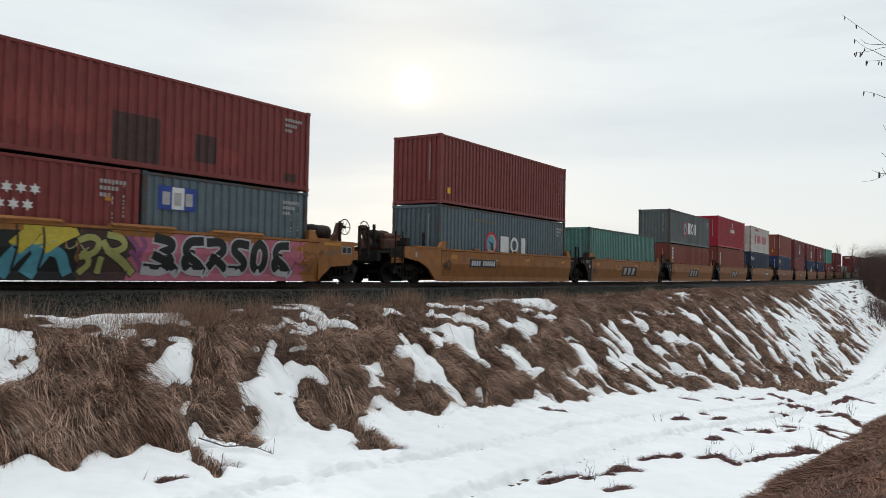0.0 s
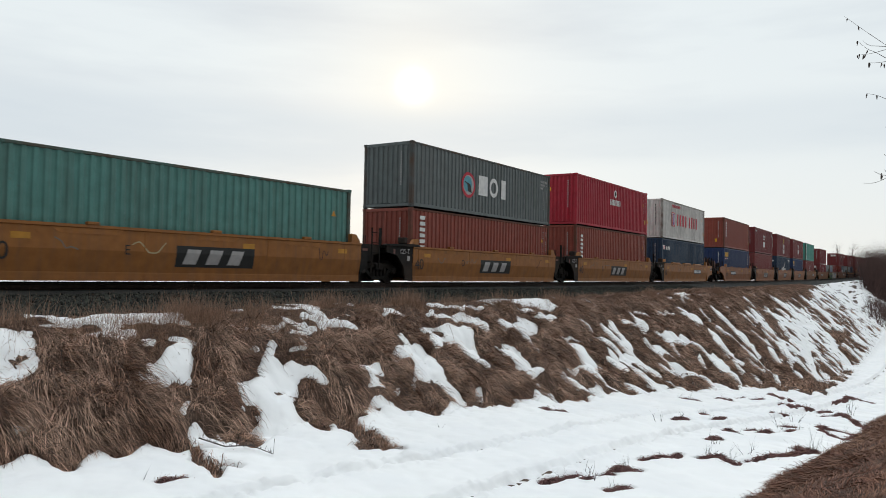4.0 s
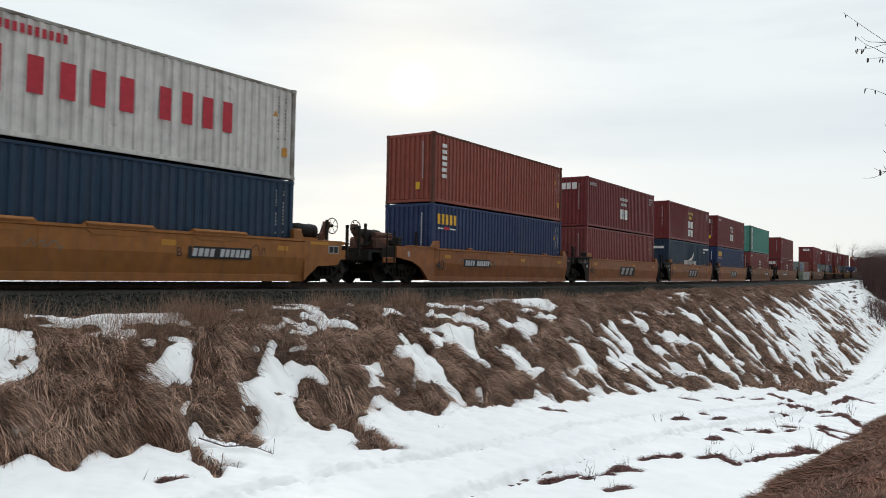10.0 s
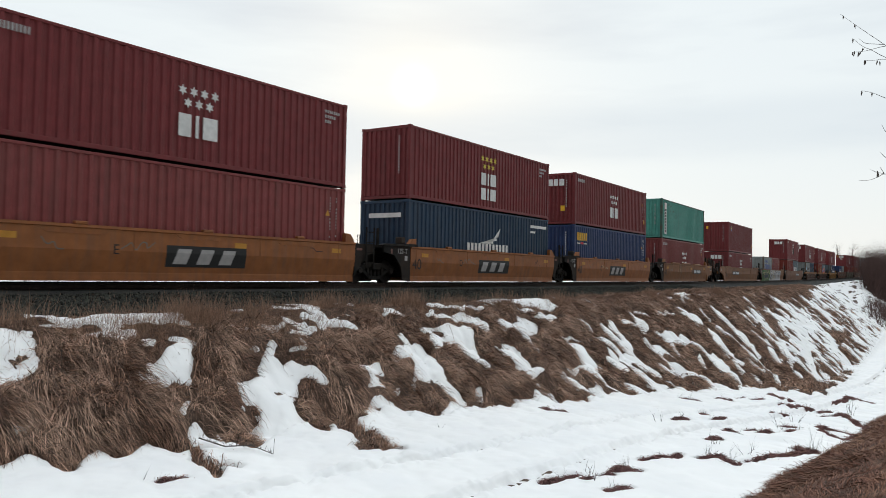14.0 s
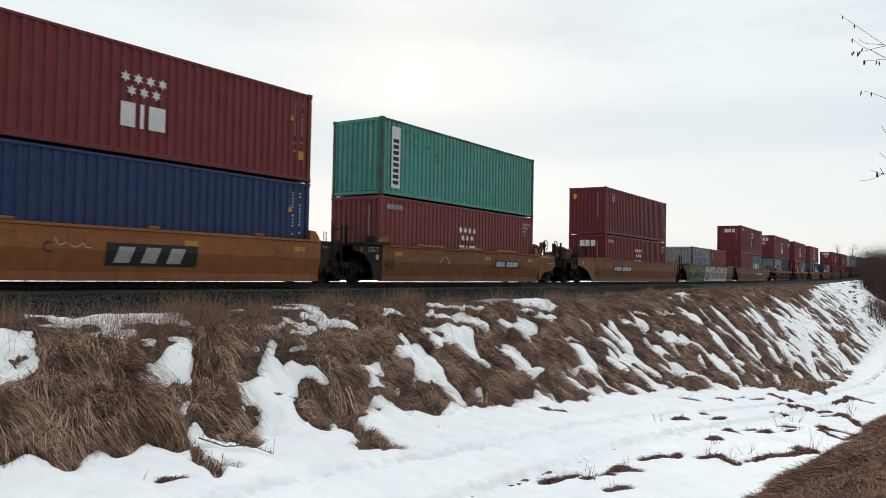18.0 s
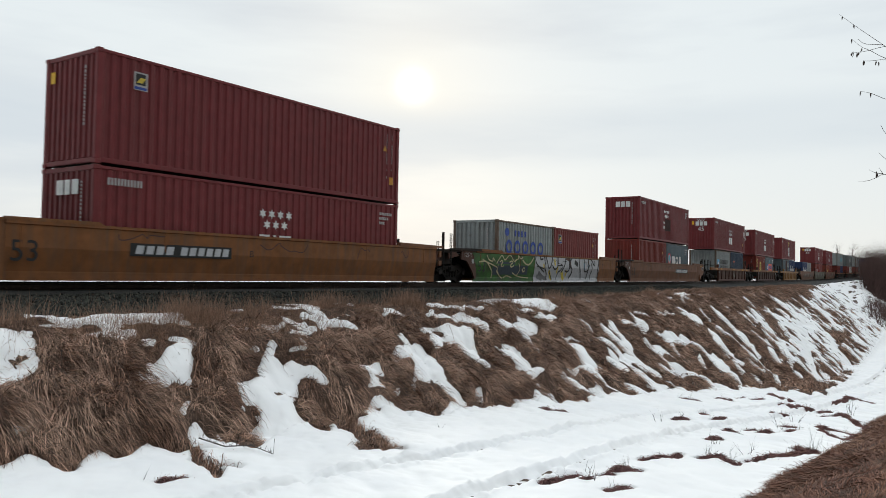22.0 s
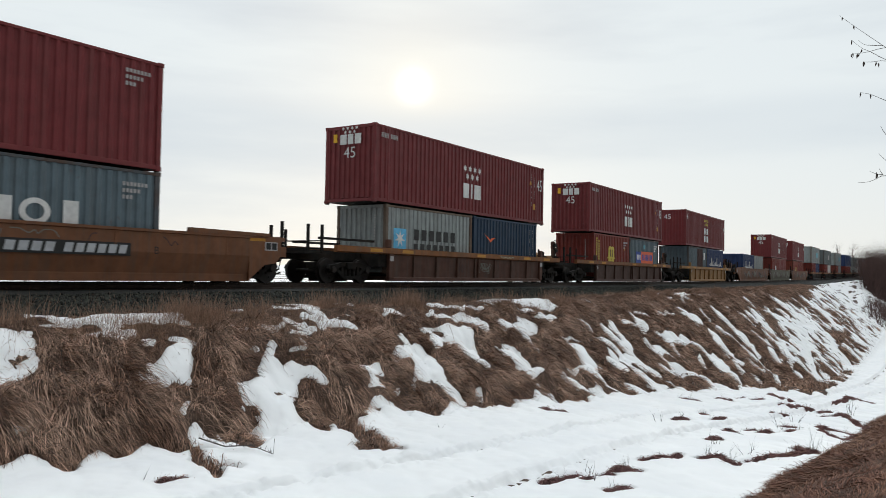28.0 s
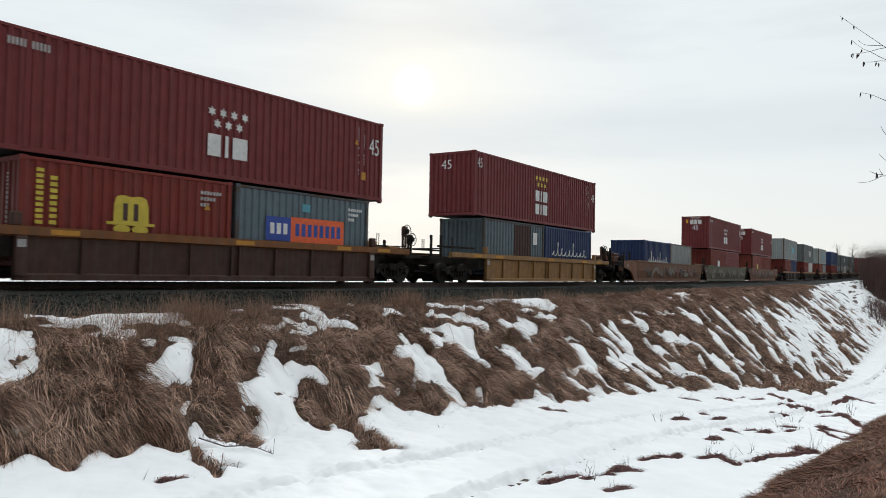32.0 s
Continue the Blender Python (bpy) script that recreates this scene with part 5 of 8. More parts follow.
t = container(192.35, BED, FT40, STD, "wine", "wine-red steel container with white stars, under another one")
star_brand(t, FT40, 0.50, high=STD)
end_brand(t, FT40, STD)
small_marks(t, FT40, STD, "dull", lead=True, tail=False, flag=False)
t = container(192.35, BED + STD, FT40, HI, "wine", "plain wine-red steel container with one small square emblem")
plate(t, -5.1, -4.70, 2.03, 2.50, "dull", "emblem_panel")
plate(t, -5.05, -4.76, 2.17, 2.46, "black", "emblem_bar", lift=0.005)
plate(t, -5.02, -4.86, 2.22, 2.36, "gold", "emblem_bar", lift=0.010, skew=0.10)
plate(t, -5.08, -4.72, 2.05, 2.12, "blue", "emblem_bar", lift=0.005)
end_plate(t, FT40 / 2, 0.72, 0.92, 2.2, 2.5, "yellow", "warning_label")
small_marks(t, FT40, HI, "dull")

t = container(212.1, BED, FT20, STD, "pale", "pale grey steel container with large dark blue lettering")
for k in range(5):
    ring(t, -1.9 + 0.83 * k, 1.36, 0.30, 0.34, "blue", 0.58)
letter_blocks(t, -1.45, -0.10, 1.88, 2.16, 4, "blue", fill=0.5)
round_emblem(t, -2.1, 2.05, 0.20, "blue")
small_marks(t, FT20, STD, "dull", tail=False, flag=False)
t = container(218.2, BED, FT20, STD, "maroon", "maroon steel container with one small square emblem")
plate(t, -2.55, -2.15, 1.75, 2.22, "dull", "emblem_panel")
plate(t, -2.50, -2.21, 1.89, 2.18, "black", "emblem_bar", lift=0.005)
plate(t, -2.47, -2.31, 1.94, 2.08, "gold", "emblem_bar", lift=0.010, skew=0.10)
plate(t, -2.53, -2.17, 1.77, 1.84, "blue", "emblem_bar", lift=0.005)
small_marks(t, FT20, STD, "dull")

t = container(231.6, BED, FT20, STD, "scarlet", "red-brown steel container set low in a well car")
small_marks(t, FT20, STD, "dull")
t = container(237.75, BED, FT20, STD, "bluegrey", "blue-grey steel container with a round crest and white lettering")
round_emblem(t, -2.25, 1.42, 0.42, "red")
round_emblem(t, -2.25, 1.42, 0.31, "dull", lift=0.005)
round_emblem(t, -2.3, 1.46, 0.24, "teal", "emblem_spot", lift=0.010)
block_ring(t, -1.55, 1.05, 1.0, 1.62, W)
small_marks(t, FT20, STD, "dull", lead=True, flag=False, tail=False)
t = container(231.6, BED + STD, FT40, HI, "wine", "wine-red steel container with white stars above a painted-out name")
stars(t, -0.65, 0.72, 1.75, 2.42, W)
wear(t, FT40, -0.35, 1.25, 0.85, 1.72)
plate(t, -0.70, -0.45, 1.35, 1.50, W, "emblem_bar")
plate(t, -0.70, -0.45, 0.98, 1.18, W, "emblem_bar")
letter_blocks(t, -5.75, -4.75, 2.42, 2.60, 11, "dull", name="web_marking")
end_brand(t, FT40, HI)
small_marks(t, FT40, HI, "dull", lead=True, tail=False, flag=False)

t = container(253.4, BED, FT20, STD, "pale", "pale grey steel container with a sky-blue star panel")
plate(t, -2.55, -1.77, 0.95, 1.72, "sky", "emblem_panel")
part("emblem_star", Geo().prism([((0.33 if k % 2 == 0 else 0.12) * math.sin(math.pi * k / 7) - 2.16, (0.33 if k % 2 == 0 else 0.12) * math.cos(math.pi * k / 7) + 1.33) for k in range(14)], -HALF_W - 0.009, -HALF_W - 0.005, "y"), INK[W], t)
letter_blocks(t, -1.35, 1.75, 1.32, 1.74, 6, "black")
letter_blocks(t, -1.35, 1.75, 0.88, 1.18, 7, "black")
small_marks(t, FT20, STD, "dull", tail=False, flag=False)
t = container(259.6, BED, FT20, STD, "navy", "navy blue steel container with a small orange bird emblem")
part("emblem_wing", Geo().prism([(-2.15, 1.86), (-1.95, 1.76), (-1.72, 1.68), (-1.60, 1.60), (-1.48, 1.68), (-1.1, 1.72), (-1.38, 1.60), (-1.50, 1.52), (-1.62, 1.47), (-1.66, 1.55), (-1.85, 1.66)], -HALF_W - 0.004, -HALF_W, "y"), INK["orange"], t)
small_marks(t, FT20, STD, "dull", flag=False)
t = container(252.65, BED + STD, FT45, HI, "wine", "long wine-red steel container with white stars, overhanging the ones below")
star_brand(t, FT45, 0.70, at=-FT45 / 2 + 5.95, size=1.6)
end_brand(t, FT45, HI, "45")
small_marks(t, FT45 - 1.2, HI, "dull")

t = container(273.15, BED, FT20, STD, "scarlet", "red-brown steel container with a large yellow emblem")
part("emblem_block", Geo().prism(rounded([(-0.70, 1.20), (-0.68, 1.82), (-0.45, 1.90), (-0.20, 1.84), (0.05, 1.90), (0.28, 1.80), (0.30, 1.20)], 1), -HALF_W - 0.004, -HALF_W, "y"), INK["gold"], t)
for k in range(2):
    plate(t, -0.44 + 0.30 * k, -0.31 + 0.30 * k, 1.24, 1.68, "patch", "emblem_slot", lift=0.005)
    round_emblem(t, -0.46 + 0.52 * k, 1.02, 0.24, "gold", "emblem_wave", rz=0.11)
plate(t, -0.88, 0.48, 1.12, 1.20, "gold", "emblem_bar")
column_blocks(t, -2.65, -2.48, 1.0, 2.35, 10, "gold")
column_blocks(t, -2.32, -2.15, 1.0, 2.2, 8, "gold")
small_marks(t, FT20, STD, "dull", lead=True, tail=False)
t = container(279.35, BED, FT20, STD, "bluegrey", "blue-grey steel container with blue and orange emblem panels")
plate(t, -1.85, -0.80, 0.97, 1.72, B, "emblem_panel")
plate(t, -0.80, 1.70, 0.95, 1.75, "orange", "emblem_panel")
letter_blocks(t, -1.73, -0.90, 1.18, 1.52, 3, W, lift=0.005)
letter_blocks(t, -0.65, 1.57, 1.15, 1.55, 8, "blue", lift=0.005)
plate(t, -0.3, 0.05, 1.95, 2.2, "teal", "emblem_bar")
small_marks(t, FT20, STD, "white", lead=True, tail=False, flag=False)
t = container(272.40, BED + STD, FT45, HI, "wine", "long wine-red steel container with white stars, overhanging the ones below")
star_brand(t, FT45, 0.66, at=-FT45 / 2 + 5.8, size=1.6)
end_brand(t, FT45, HI, "45")
small_marks(t, FT45 - 1.2, HI, "dull")

t = container(293.5, BED, FT20, STD, "bluegrey", "blue-grey steel container with a brown replaced panel")
wear(t, FT20, -0.2, 1.6, 0.18, STD - 0.14)
plate(t, 1.75, 2.2, 1.55, 2.15, W, "data_marking")
t = container(299.7, BED, FT20, STD, "blue", "bright blue steel container with looping white script")
sg = Geo()
rr = random.Random(8)
for k in range(9):
    a = -2.2 + 0.5 * k
    top = 1.35 + (0.45 if k in (1, 5) else rr.uniform(-0.08, 0.12))
    sg.tube([(px, -HALF_W, pz) for px, pz in rounded([(a, 1.12), (a + 0.10, 1.2), (a + 0.22, top), (a + 0.12, top), (a + 0.20, 1.08), (a + 0.42, 1.10), (a + 0.5, 1.12)])], 0.026, 4)
part("script_marking", sg, INK[W], t)
t = container(292.55, BED + STD, FT45, HI, "wine", "long wine-red steel container with yellow stars and two white block words")
star_brand(t, FT45, 0.50, at=-FT45 / 2 + 5.85, size=1.5, star_ink="gold", double=True, web=False)
writing(t, "45", -FT45 / 2 + 0.45, 2.35, 0.45, W, stretch=0.7)
writing(t, "45", FT45 / 2 - 0.42, 1.9, 0.45, W, stretch=0.7)
writing(t, "45", 0, 2.3, 0.42, W, y=0.25, end=-FT45 / 2 - 0.012)
small_marks(t, FT45 - 1.2, HI, "dull", flag=False)

# single layer, then stacks that stay far off
t = container(315.3, BED, FT20, STD, "blue", "bright blue steel container with looping white script")
part("script_marking", sg, INK[W], t)
t = container(321.45, BED, FT20, STD, "pale", "pale grey steel container at the end of its well car")
small_marks(t, FT20, STD, "dull", lead=True)
for c, names in ((333.2, ("scarlet", "maroon")), (352.9, ("rust", "scarlet"))):
    for k in range(2):
        t = container(c + 0.75 + 6.15 * k, BED, FT20, STD, names[k], "red-brown steel container set low in a well car")
        if k == 0:
            plate(t, -0.4, 0.4, 1.0, 1.6, "gold" if c > 340 else W, "emblem_panel")
    t = container(c, BED + STD, FT45, HI, "wine", "long wine-red steel container with white stars, overhanging the ones below")
    star_brand(t, FT45, 0.66, at=-FT45 / 2 + 5.8, size=1.6)
    end_brand(t, FT45, HI, "45")
for c, low_c, top_c, tall in ((377.4, ("scarlet", "blue"), "pale", HI), (399.2, ("scarlet", "white"), "grey", HI), (422.5, ("rust", "pale"), "pale", HI), (446.0, ("scarlet", "maroon"), "blue", HI),
                              (468.0, ("pale", "white"), "grey", STD), (489.0, ("pale", "grey"), "grey", STD), (510.0, ("rust", "pale"), "maroon", STD), (531.0, ("maroon", "rust"), "scarlet", STD)):
    for k in range(2):
        container(c + 0.75 + 6.15 * k, BED, FT20, STD, low_c[k], "weathered steel container set low in a well car")
    t = container(c, BED + STD, FT45, tall, top_c, "long weathered steel container on top of a stack")
    if top_c in ("pale", "grey"):
        plate(t, 0.5, 3.2, 1.0, 1.9, "teal" if top_c == "pale" else "dull", "emblem_panel")

# -- bogies: two axles in a cast frame --


def wheelset_geo():
    g = Geo()
    for s in (-1, 1):
        pts = [(0.42 * math.cos(2 * math.pi * k / 28), 0.42 * math.sin(2 * math.pi * k / 28)) for k in range(28)]
        g.prism(pts, s * 0.70, s * 0.82, "y")
        pts = [(0.46 * math.cos(2 * math.pi * k / 28), 0.46 * math.sin(2 * math.pi * k / 28)) for k in range(28)]
        g.prism(pts, s * 0.66, s * 0.70, "y")
        pts = [(0.14 * math.cos(2 * math.pi * k / 12), 0.14 * math.sin(2 * math.pi * k / 12)) for k in range(12)]
        g.prism(pts, s * 0.82, s * 0.88, "y")
        for k in range(3):
            a = 2 * math.pi * k / 3
            g.box(0.24 * math.cos(a) - 0.03, 0.24 * math.cos(a) + 0.03, s * 0.85 - 0.02, s * 0.85 + 0.005, 0.24 * math.sin(a) - 0.03, 0.24 * math.sin(a) + 0.03)
    g.tube([(0, -0.95, 0), (0, 0.95, 0)], 0.075, 10)
    return g


WHEELSETS = []


def bogie(c, label="black cast-steel bogie with two grimy axles"):
    thing = tagged(new("bogie"), label, "bogie", "bogies under the train")

    def frame_geo():
        g = Geo()
        top = [(-1.12, 0.50), (-1.05, 0.62), (-0.72, 0.66), (-0.45, 0.72), (0.45, 0.72), (0.72, 0.66), (1.05, 0.62), (1.12, 0.50), (1.0, 0.42), (0.74, 0.44), (0.46, 0.58), (-0.46, 0.58), (-0.74, 0.44), (-1.0, 0.42)]
        g.prism(top, -0.08, 0.08, "y")
        g.prism([(-0.74, 0.44), (-0.62, 0.50), (-0.30, 0.24), (-0.36, 0.16)], -0.07, 0.07, "y")
        g.prism([(0.74, 0.44), (0.62, 0.50), (0.30, 0.24), (0.36, 0.16)], -0.07, 0.07, "y")
        g.box(-0.38, 0.38, -0.08, 0.08, 0.14, 0.25)
        g.box(-0.46, -0.36, -0.07, 0.07, 0.24, 0.60).box(0.36, 0.46, -0.07, 0.07, 0.24, 0.60)
        return g

    fr = cached(("side_frame",), frame_geo)
    spring = cached(("spring",), lambda: Geo().tube([(0, 0, 0.25), (0, 0, 0.50)], 0.07, 8))
    cap = cached(("bearing_cap",), lambda: Geo().tube([(0, -0.05, 0), (0, 0.06, 0)], [0.11, 0.13], 10))
    for s in (-1, 1):
        f = part("side_frame", fr, STEEL, thing, at=(0, s * 1.0, 0))
        for x in (-0.22, 0.0, 0.22):
            part("spring", spring, STEEL, f, at=(x, 0, 0))
        for x in (-0.89, 0.89):
            part("bearing_cap", cap, WHEELSTEEL, f, at=pose(x, s * 0.08, 0.46, 0, 0, 0 if s < 0 else 180))
    part("bolster", cached(("bolster",), lambda: Geo().cbox(-0.24, 0.24, -1.15, 1.15, 0.48, 0.74, 0.03)), STEEL, thing)
    # Black block added over the bogie so that no light shows through.
    part("centre_plate", cached(("centre_plate",), lambda: Geo().cbox(-1.25, 1.25, -0.42, 0.42, 0.74, 1.12, 0.03)), STEEL, thing)
    # Solid black block added between the wheels for brake gear and its shade.
    part("brake_rigging", cached(("brake_rigging",), lambda: Geo().cbox(-0.5, 0.5, -0.5, 0.5, 0.05, 0.46, 0.03)), STEEL, thing)
    part("brake_lever", cached(("brake_lever",), lambda: Geo().box(-0.72, 0.72, -0.62, -0.56, 0.50, 0.60).tube([(-0.7, -0.6, 0.3), (0.6, -0.6, 0.62)], 0.03, 5)), STEEL, thing)
    part("brake_beam", cached(("brake_beam",), lambda: Geo().box(-0.36, -0.30, -0.8, 0.8, 0.28, 0.36).box(0.30, 0.36, -0.8, 0.8, 0.28, 0.36)), STEEL, thing)
    ws = cached(("wheelset",), wheelset_geo)
    for x in (-0.89, 0.89):
        w = part("wheelset", ws, WHEELSTEEL, thing, at=(x, 0, 0.42))
        WHEELSETS.append((w, x, c))
    MOVERS.append((thing, c, 0.0))
    return thing


# -- well cars --
SILL = [(-1.275, 1.42), (-1.44, 1.42), (-1.44, 1.35), (-1.405, 1.33), (-1.405, 0.82), (-1.31, 0.28), (-1.312, 0.25), (-1.312, 0.066), (-1.20, 0.066), (-1.20, 0.22), (-1.255, 0.28), (-1.275, 0.82)]
FACE = -1.405


def both_sides(thing, name, me_key, make, mat, at=(0, 0, 0)):
    me = cached(me_key, make)
    for s in (1, -1):
        part(name, me, mat, thing, at=Matrix.Translation(at) @ Matrix.Diagonal((1, s, 1, 1)))


def handrail(thing, x, z0, z1, y=-1.35, w=0.0, mat=None):
    """An upright grab iron, or a hoop of width w."""
    g = Geo()
    if w:
        g.tube([(x, y, z0), (x, y, z1), (x + w, y, z1), (x + w, y, z0)], 0.018, 5)
    else:
        g.box(x - 0.04, x + 0.04, y - 0.04, y + 0.04, z0, z1)
    return part("grab_iron", g, mat or STEEL, thing)


def ladder(thing, x, z0, z1, y=-1.42, w=0.42, rungs=4):
    g = Geo()
    for a in (x, x + w):
        g.box(a - 0.02, a + 0.02, y - 0.02, y + 0.02, z0, z1)
    for k in range(rungs):
        z = z0 + (k + 0.5) * (z1 - z0) / rungs
        g.box(x, x + w, y - 0.012, y + 0.012, z - 0.012, z + 0.012)
    return part("ladder", g, STEEL, thing)


def brake_gear(thing, x, out, mat):
    """Air tank, hand-brake housing with its wheel, and stanchions on an end platform; out is the way to the coupler."""
    tank = part("air_tank", Geo().tube([(x + out * 0.55, -0.55, 1.74), (x + out * 0.64, -0.55, 1.74), (x + out * 1.56, -0.55, 1.74), (x + out * 1.65, -0.55, 1.74)], [0.15, 0.25, 0.25, 0.15], 14), GREASY, thing, smooth=True)
    for k in (0.85, 1.35):
        part("tank_strap", Geo().ring((x + out * k, -0.55, 1.74), 0.255, 0.013, "x"), STEEL, tank)
    part("tank_cradle", Geo().box(x + out * 1.1 - 0.45, x + out * 1.1 + 0.45, -0.8, -0.3, 1.40, 1.53), mat, thing)
    part("valve_box", Geo().cbox(x + out * 0.18 - 0.14, x + out * 0.18 + 0.14, -1.30, -1.0, 1.42, 1.75, 0.03), mat, thing)
    part("valve", Geo().cbox(x + out * 0.40 - 0.05, x + out * 0.40 + 0.05, -1.2, -0.9, 1.42, 1.62, 0.02), mat, thing)
    hx = x + out * 2.1
    arm = Geo().prism([(hx - out * 0.62, 1.42), (hx - out * 0.2, 1.42), (hx + out * 0.12, 1.95), (hx + out * 0.10, 2.12), (hx - out * 0.12, 2.12), (hx - out * 0.25, 1.75)], -0.75, -0.60, "y")
    part("brake_housing", arm, BRAKE, thing)
    w = part("brake_wheel", Geo().ring((hx + out * 0.12, -0.82, 1.98), 0.27, 0.018, "y").tube([(hx + out * 0.12, -0.84, 1.98), (hx + out * 0.12, -0.70, 1.98)], 0.05, 8), STEEL, thing)
    sp = Geo()
    for k in range(3):
        a = math.pi * k / 3
        sp.tube([(hx + out * 0.12 - 0.26 * math.cos(a), -0.82, 1.98 - 0.26 * math.sin(a)), (hx + out * 0.12 + 0.26 * math.cos(a), -0.82, 1.98 + 0.26 * math.sin(a))], 0.012, 4)
    part("spoke", sp, STEEL, w)
    handrail(thing, hx - out * 0.28, 1.42, 2.16, -0.95)
    handrail(thing, hx + out * 0.42, 0.95, 2.02, -1.25)
    handrail(thing, hx + out * 0.52, 0.95, 1.75, 0.9)
    part("end_railing", Geo().box(hx - 0.02, hx + out * 0.5 + 0.02, -1.27, -1.23, 1.34, 1.40).box(hx + out * 0.5 - 0.02, hx + out * 0.5 + 0.02, -1.25, 1.25, 1.10, 1.16), STEEL, thing)
    part("brake_pipe", Geo().tube([(x + out * 1.2, -0.5, 1.66), (x + out * 1.5, -0.62, 1.70), (hx - out * 0.3, -0.70, 1.62)], 0.02, 5), STEEL, thing)


def coupler(thing, x, out):
    part("coupler", Geo().cbox(min(x, x + out * 0.75), max(x, x + out * 0.75), -0.13, 0.13, 0.72, 0.98, 0.03).cbox(x + out * 0.75 - 0.16, x + out * 0.75 + 0.16, -0.22, 0.22, 0.68, 1.02, 0.05), STEEL, thing)
    part("air_hose", Geo().tube([(x + out * 0.1, -0.35, 0.80), (x + out * 0.25, -0.4, 0.45), (x + out * 0.55, -0.3, 0.28), (x + out * 0.85, -0.25, 0.33)], 0.03, 6), STEEL, thing)


def band(path, width, y):
    """A flat ribbon along a path of points."""
    n, v = len(path), []
    for i, (x, z) in enumerate(path):
        (xa, za), (xb, zb) = path[max(i - 1, 0)], path[min(i + 1, n - 1)]
        d = math.hypot(xb - xa, zb - za) or 1.0
        px, pz = -(zb - za) / d * width / 2, (xb - xa) / d * width / 2
        ex = (xb - xa) / d * width * 0.4 * ((i == n - 1) - (i == 0))
        ez = (zb - za) / d * width * 0.4 * ((i == n - 1) - (i == 0))
        v += [(x + ex + px, y - 0.0012 * i / n, z + ez + pz), (x + ex - px, y - 0.0012 * i / n, z + ez - pz)]
    return Geo().add(v, [(2 * i, 2 * i + 1, 2 * i + 3, 2 * i + 2) for i in range(n - 1)])


def sill_y(z):
    """How far out the side of a well car stands at height z: upright above, drawn in below its bend."""
    if z < 0.265:
        return -1.313
    return FACE if z > 0.82 else FACE + 0.095 * (0.82 - z) / 0.54


def sill_plate(thing, x0, x1, z0, z1, ink, name, lift=0.004, skew=0.0):
    """A painted panel that follows the bend of a sill; skew leans it, metres for each metre of height."""
    zs = sorted({z0, z1} | ({0.82} if z0 < 0.82 < z1 else set()))
    g = Geo()
    g.v = [(x + skew * (z - z0), sill_y(z) - lift, z) for z in zs for x in (x0, x1)]
    g.f = [(2 * k, 2 * k + 1, 2 * k + 3, 2 * k + 2) for k in range(len(zs) - 1)]
    return part(name, g, INK[ink], thing)


def spray(thing, path, width, lift, ink, turns=2, name="sprayed_line"):
    """A sprayed stroke that follows the bend of a sill."""
    path = rounded(path, turns)
    dense = [path[0]]
    for a, b in zip(path[:-1], path[1:]):
        n = max(int(math.hypot(b[0] - a[0], b[1] - a[1]) / 0.09), 1)
        dense += [(a[0] + (b[0] - a[0]) * k / n, a[1] + (b[1] - a[1]) * k / n) for k in range(1, n + 1)]
    g = band(dense, width, 0.0)
    g.v = [(x, sill_y(z) - lift + y, min(max(z, 0.08), 1.335)) for x, y, z in g.v]
    return part(name, g, INK[ink], thing)


def sprayed_field(thing, x0, x1, z1, ink, lift=0.002, ragged=0.0, seed=1):
    """A sprayed ground over a stretch of a sill, with uneven ends."""
    rng = random.Random(seed)
    zs = [0.075, 0.24, 0.275, 0.45, 0.62, 0.82, 0.98, 1.15, z1]
    g = Geo()
    row = [(x0 + ragged * rng.uniform(-1, 1), x1 + ragged * rng.uniform(-1, 1), z) for z in zs]
    g.v = [(x, sill_y(z) - lift, z) for a, b, z in row for x in (a, b)]
    g.f = [(2 * k, 2 * k + 1, 2 * k + 3, 2 * k + 2) for k in range(len(zs) - 1)]
    return part("sprayed_ground", g, INK[ink], thing)


# fat block forms, each as one stroke in a unit square
FORMS = {
    "hook": ((0.0, 0.10), (0.55, 0.06), (0.95, 0.22), (0.80, 0.46), (0.40, 0.52), (0.85, 0.62), (0.95, 0.86), (0.35, 0.95)),
    "comb": ((0.95, 0.92), (0.30, 0.90), (0.10, 0.55), (0.75, 0.52), (0.10, 0.46), (0.25, 0.10), (1.0, 0.08)),
    "fork": ((0.05, 0.10), (0.30, 0.30), (0.55, 0.48), (0.95, 0.68), (0.80, 0.94), (0.10, 0.90)),
    "bend": ((0.05, 0.10), (0.70, 0.08), (0.95, 0.30), (0.55, 0.52), (0.12, 0.68), (0.30, 0.94), (0.95, 0.88)),
    "loop": ((0.50, 0.95), (0.10, 0.78), (0.08, 0.25), (0.50, 0.06), (0.90, 0.25), (0.90, 0.78), (0.50, 0.95)),
    "foot": ((0.30, 0.46), (0.70, 0.30), (1.0, 0.06)),
}


def fat_form(thing, form, x0, x1, z0, z1, width, fill, edge, lift):
    path = [(x0 + (x1 - x0) * a, z0 + (z1 - z0) * b) for a, b in FORMS[form]]
    spray(thing, path, width + 0.11, lift, edge, name="sprayed_outline")
    spray(thing, path, width, lift + 0.005, fill, name="sprayed_shape")


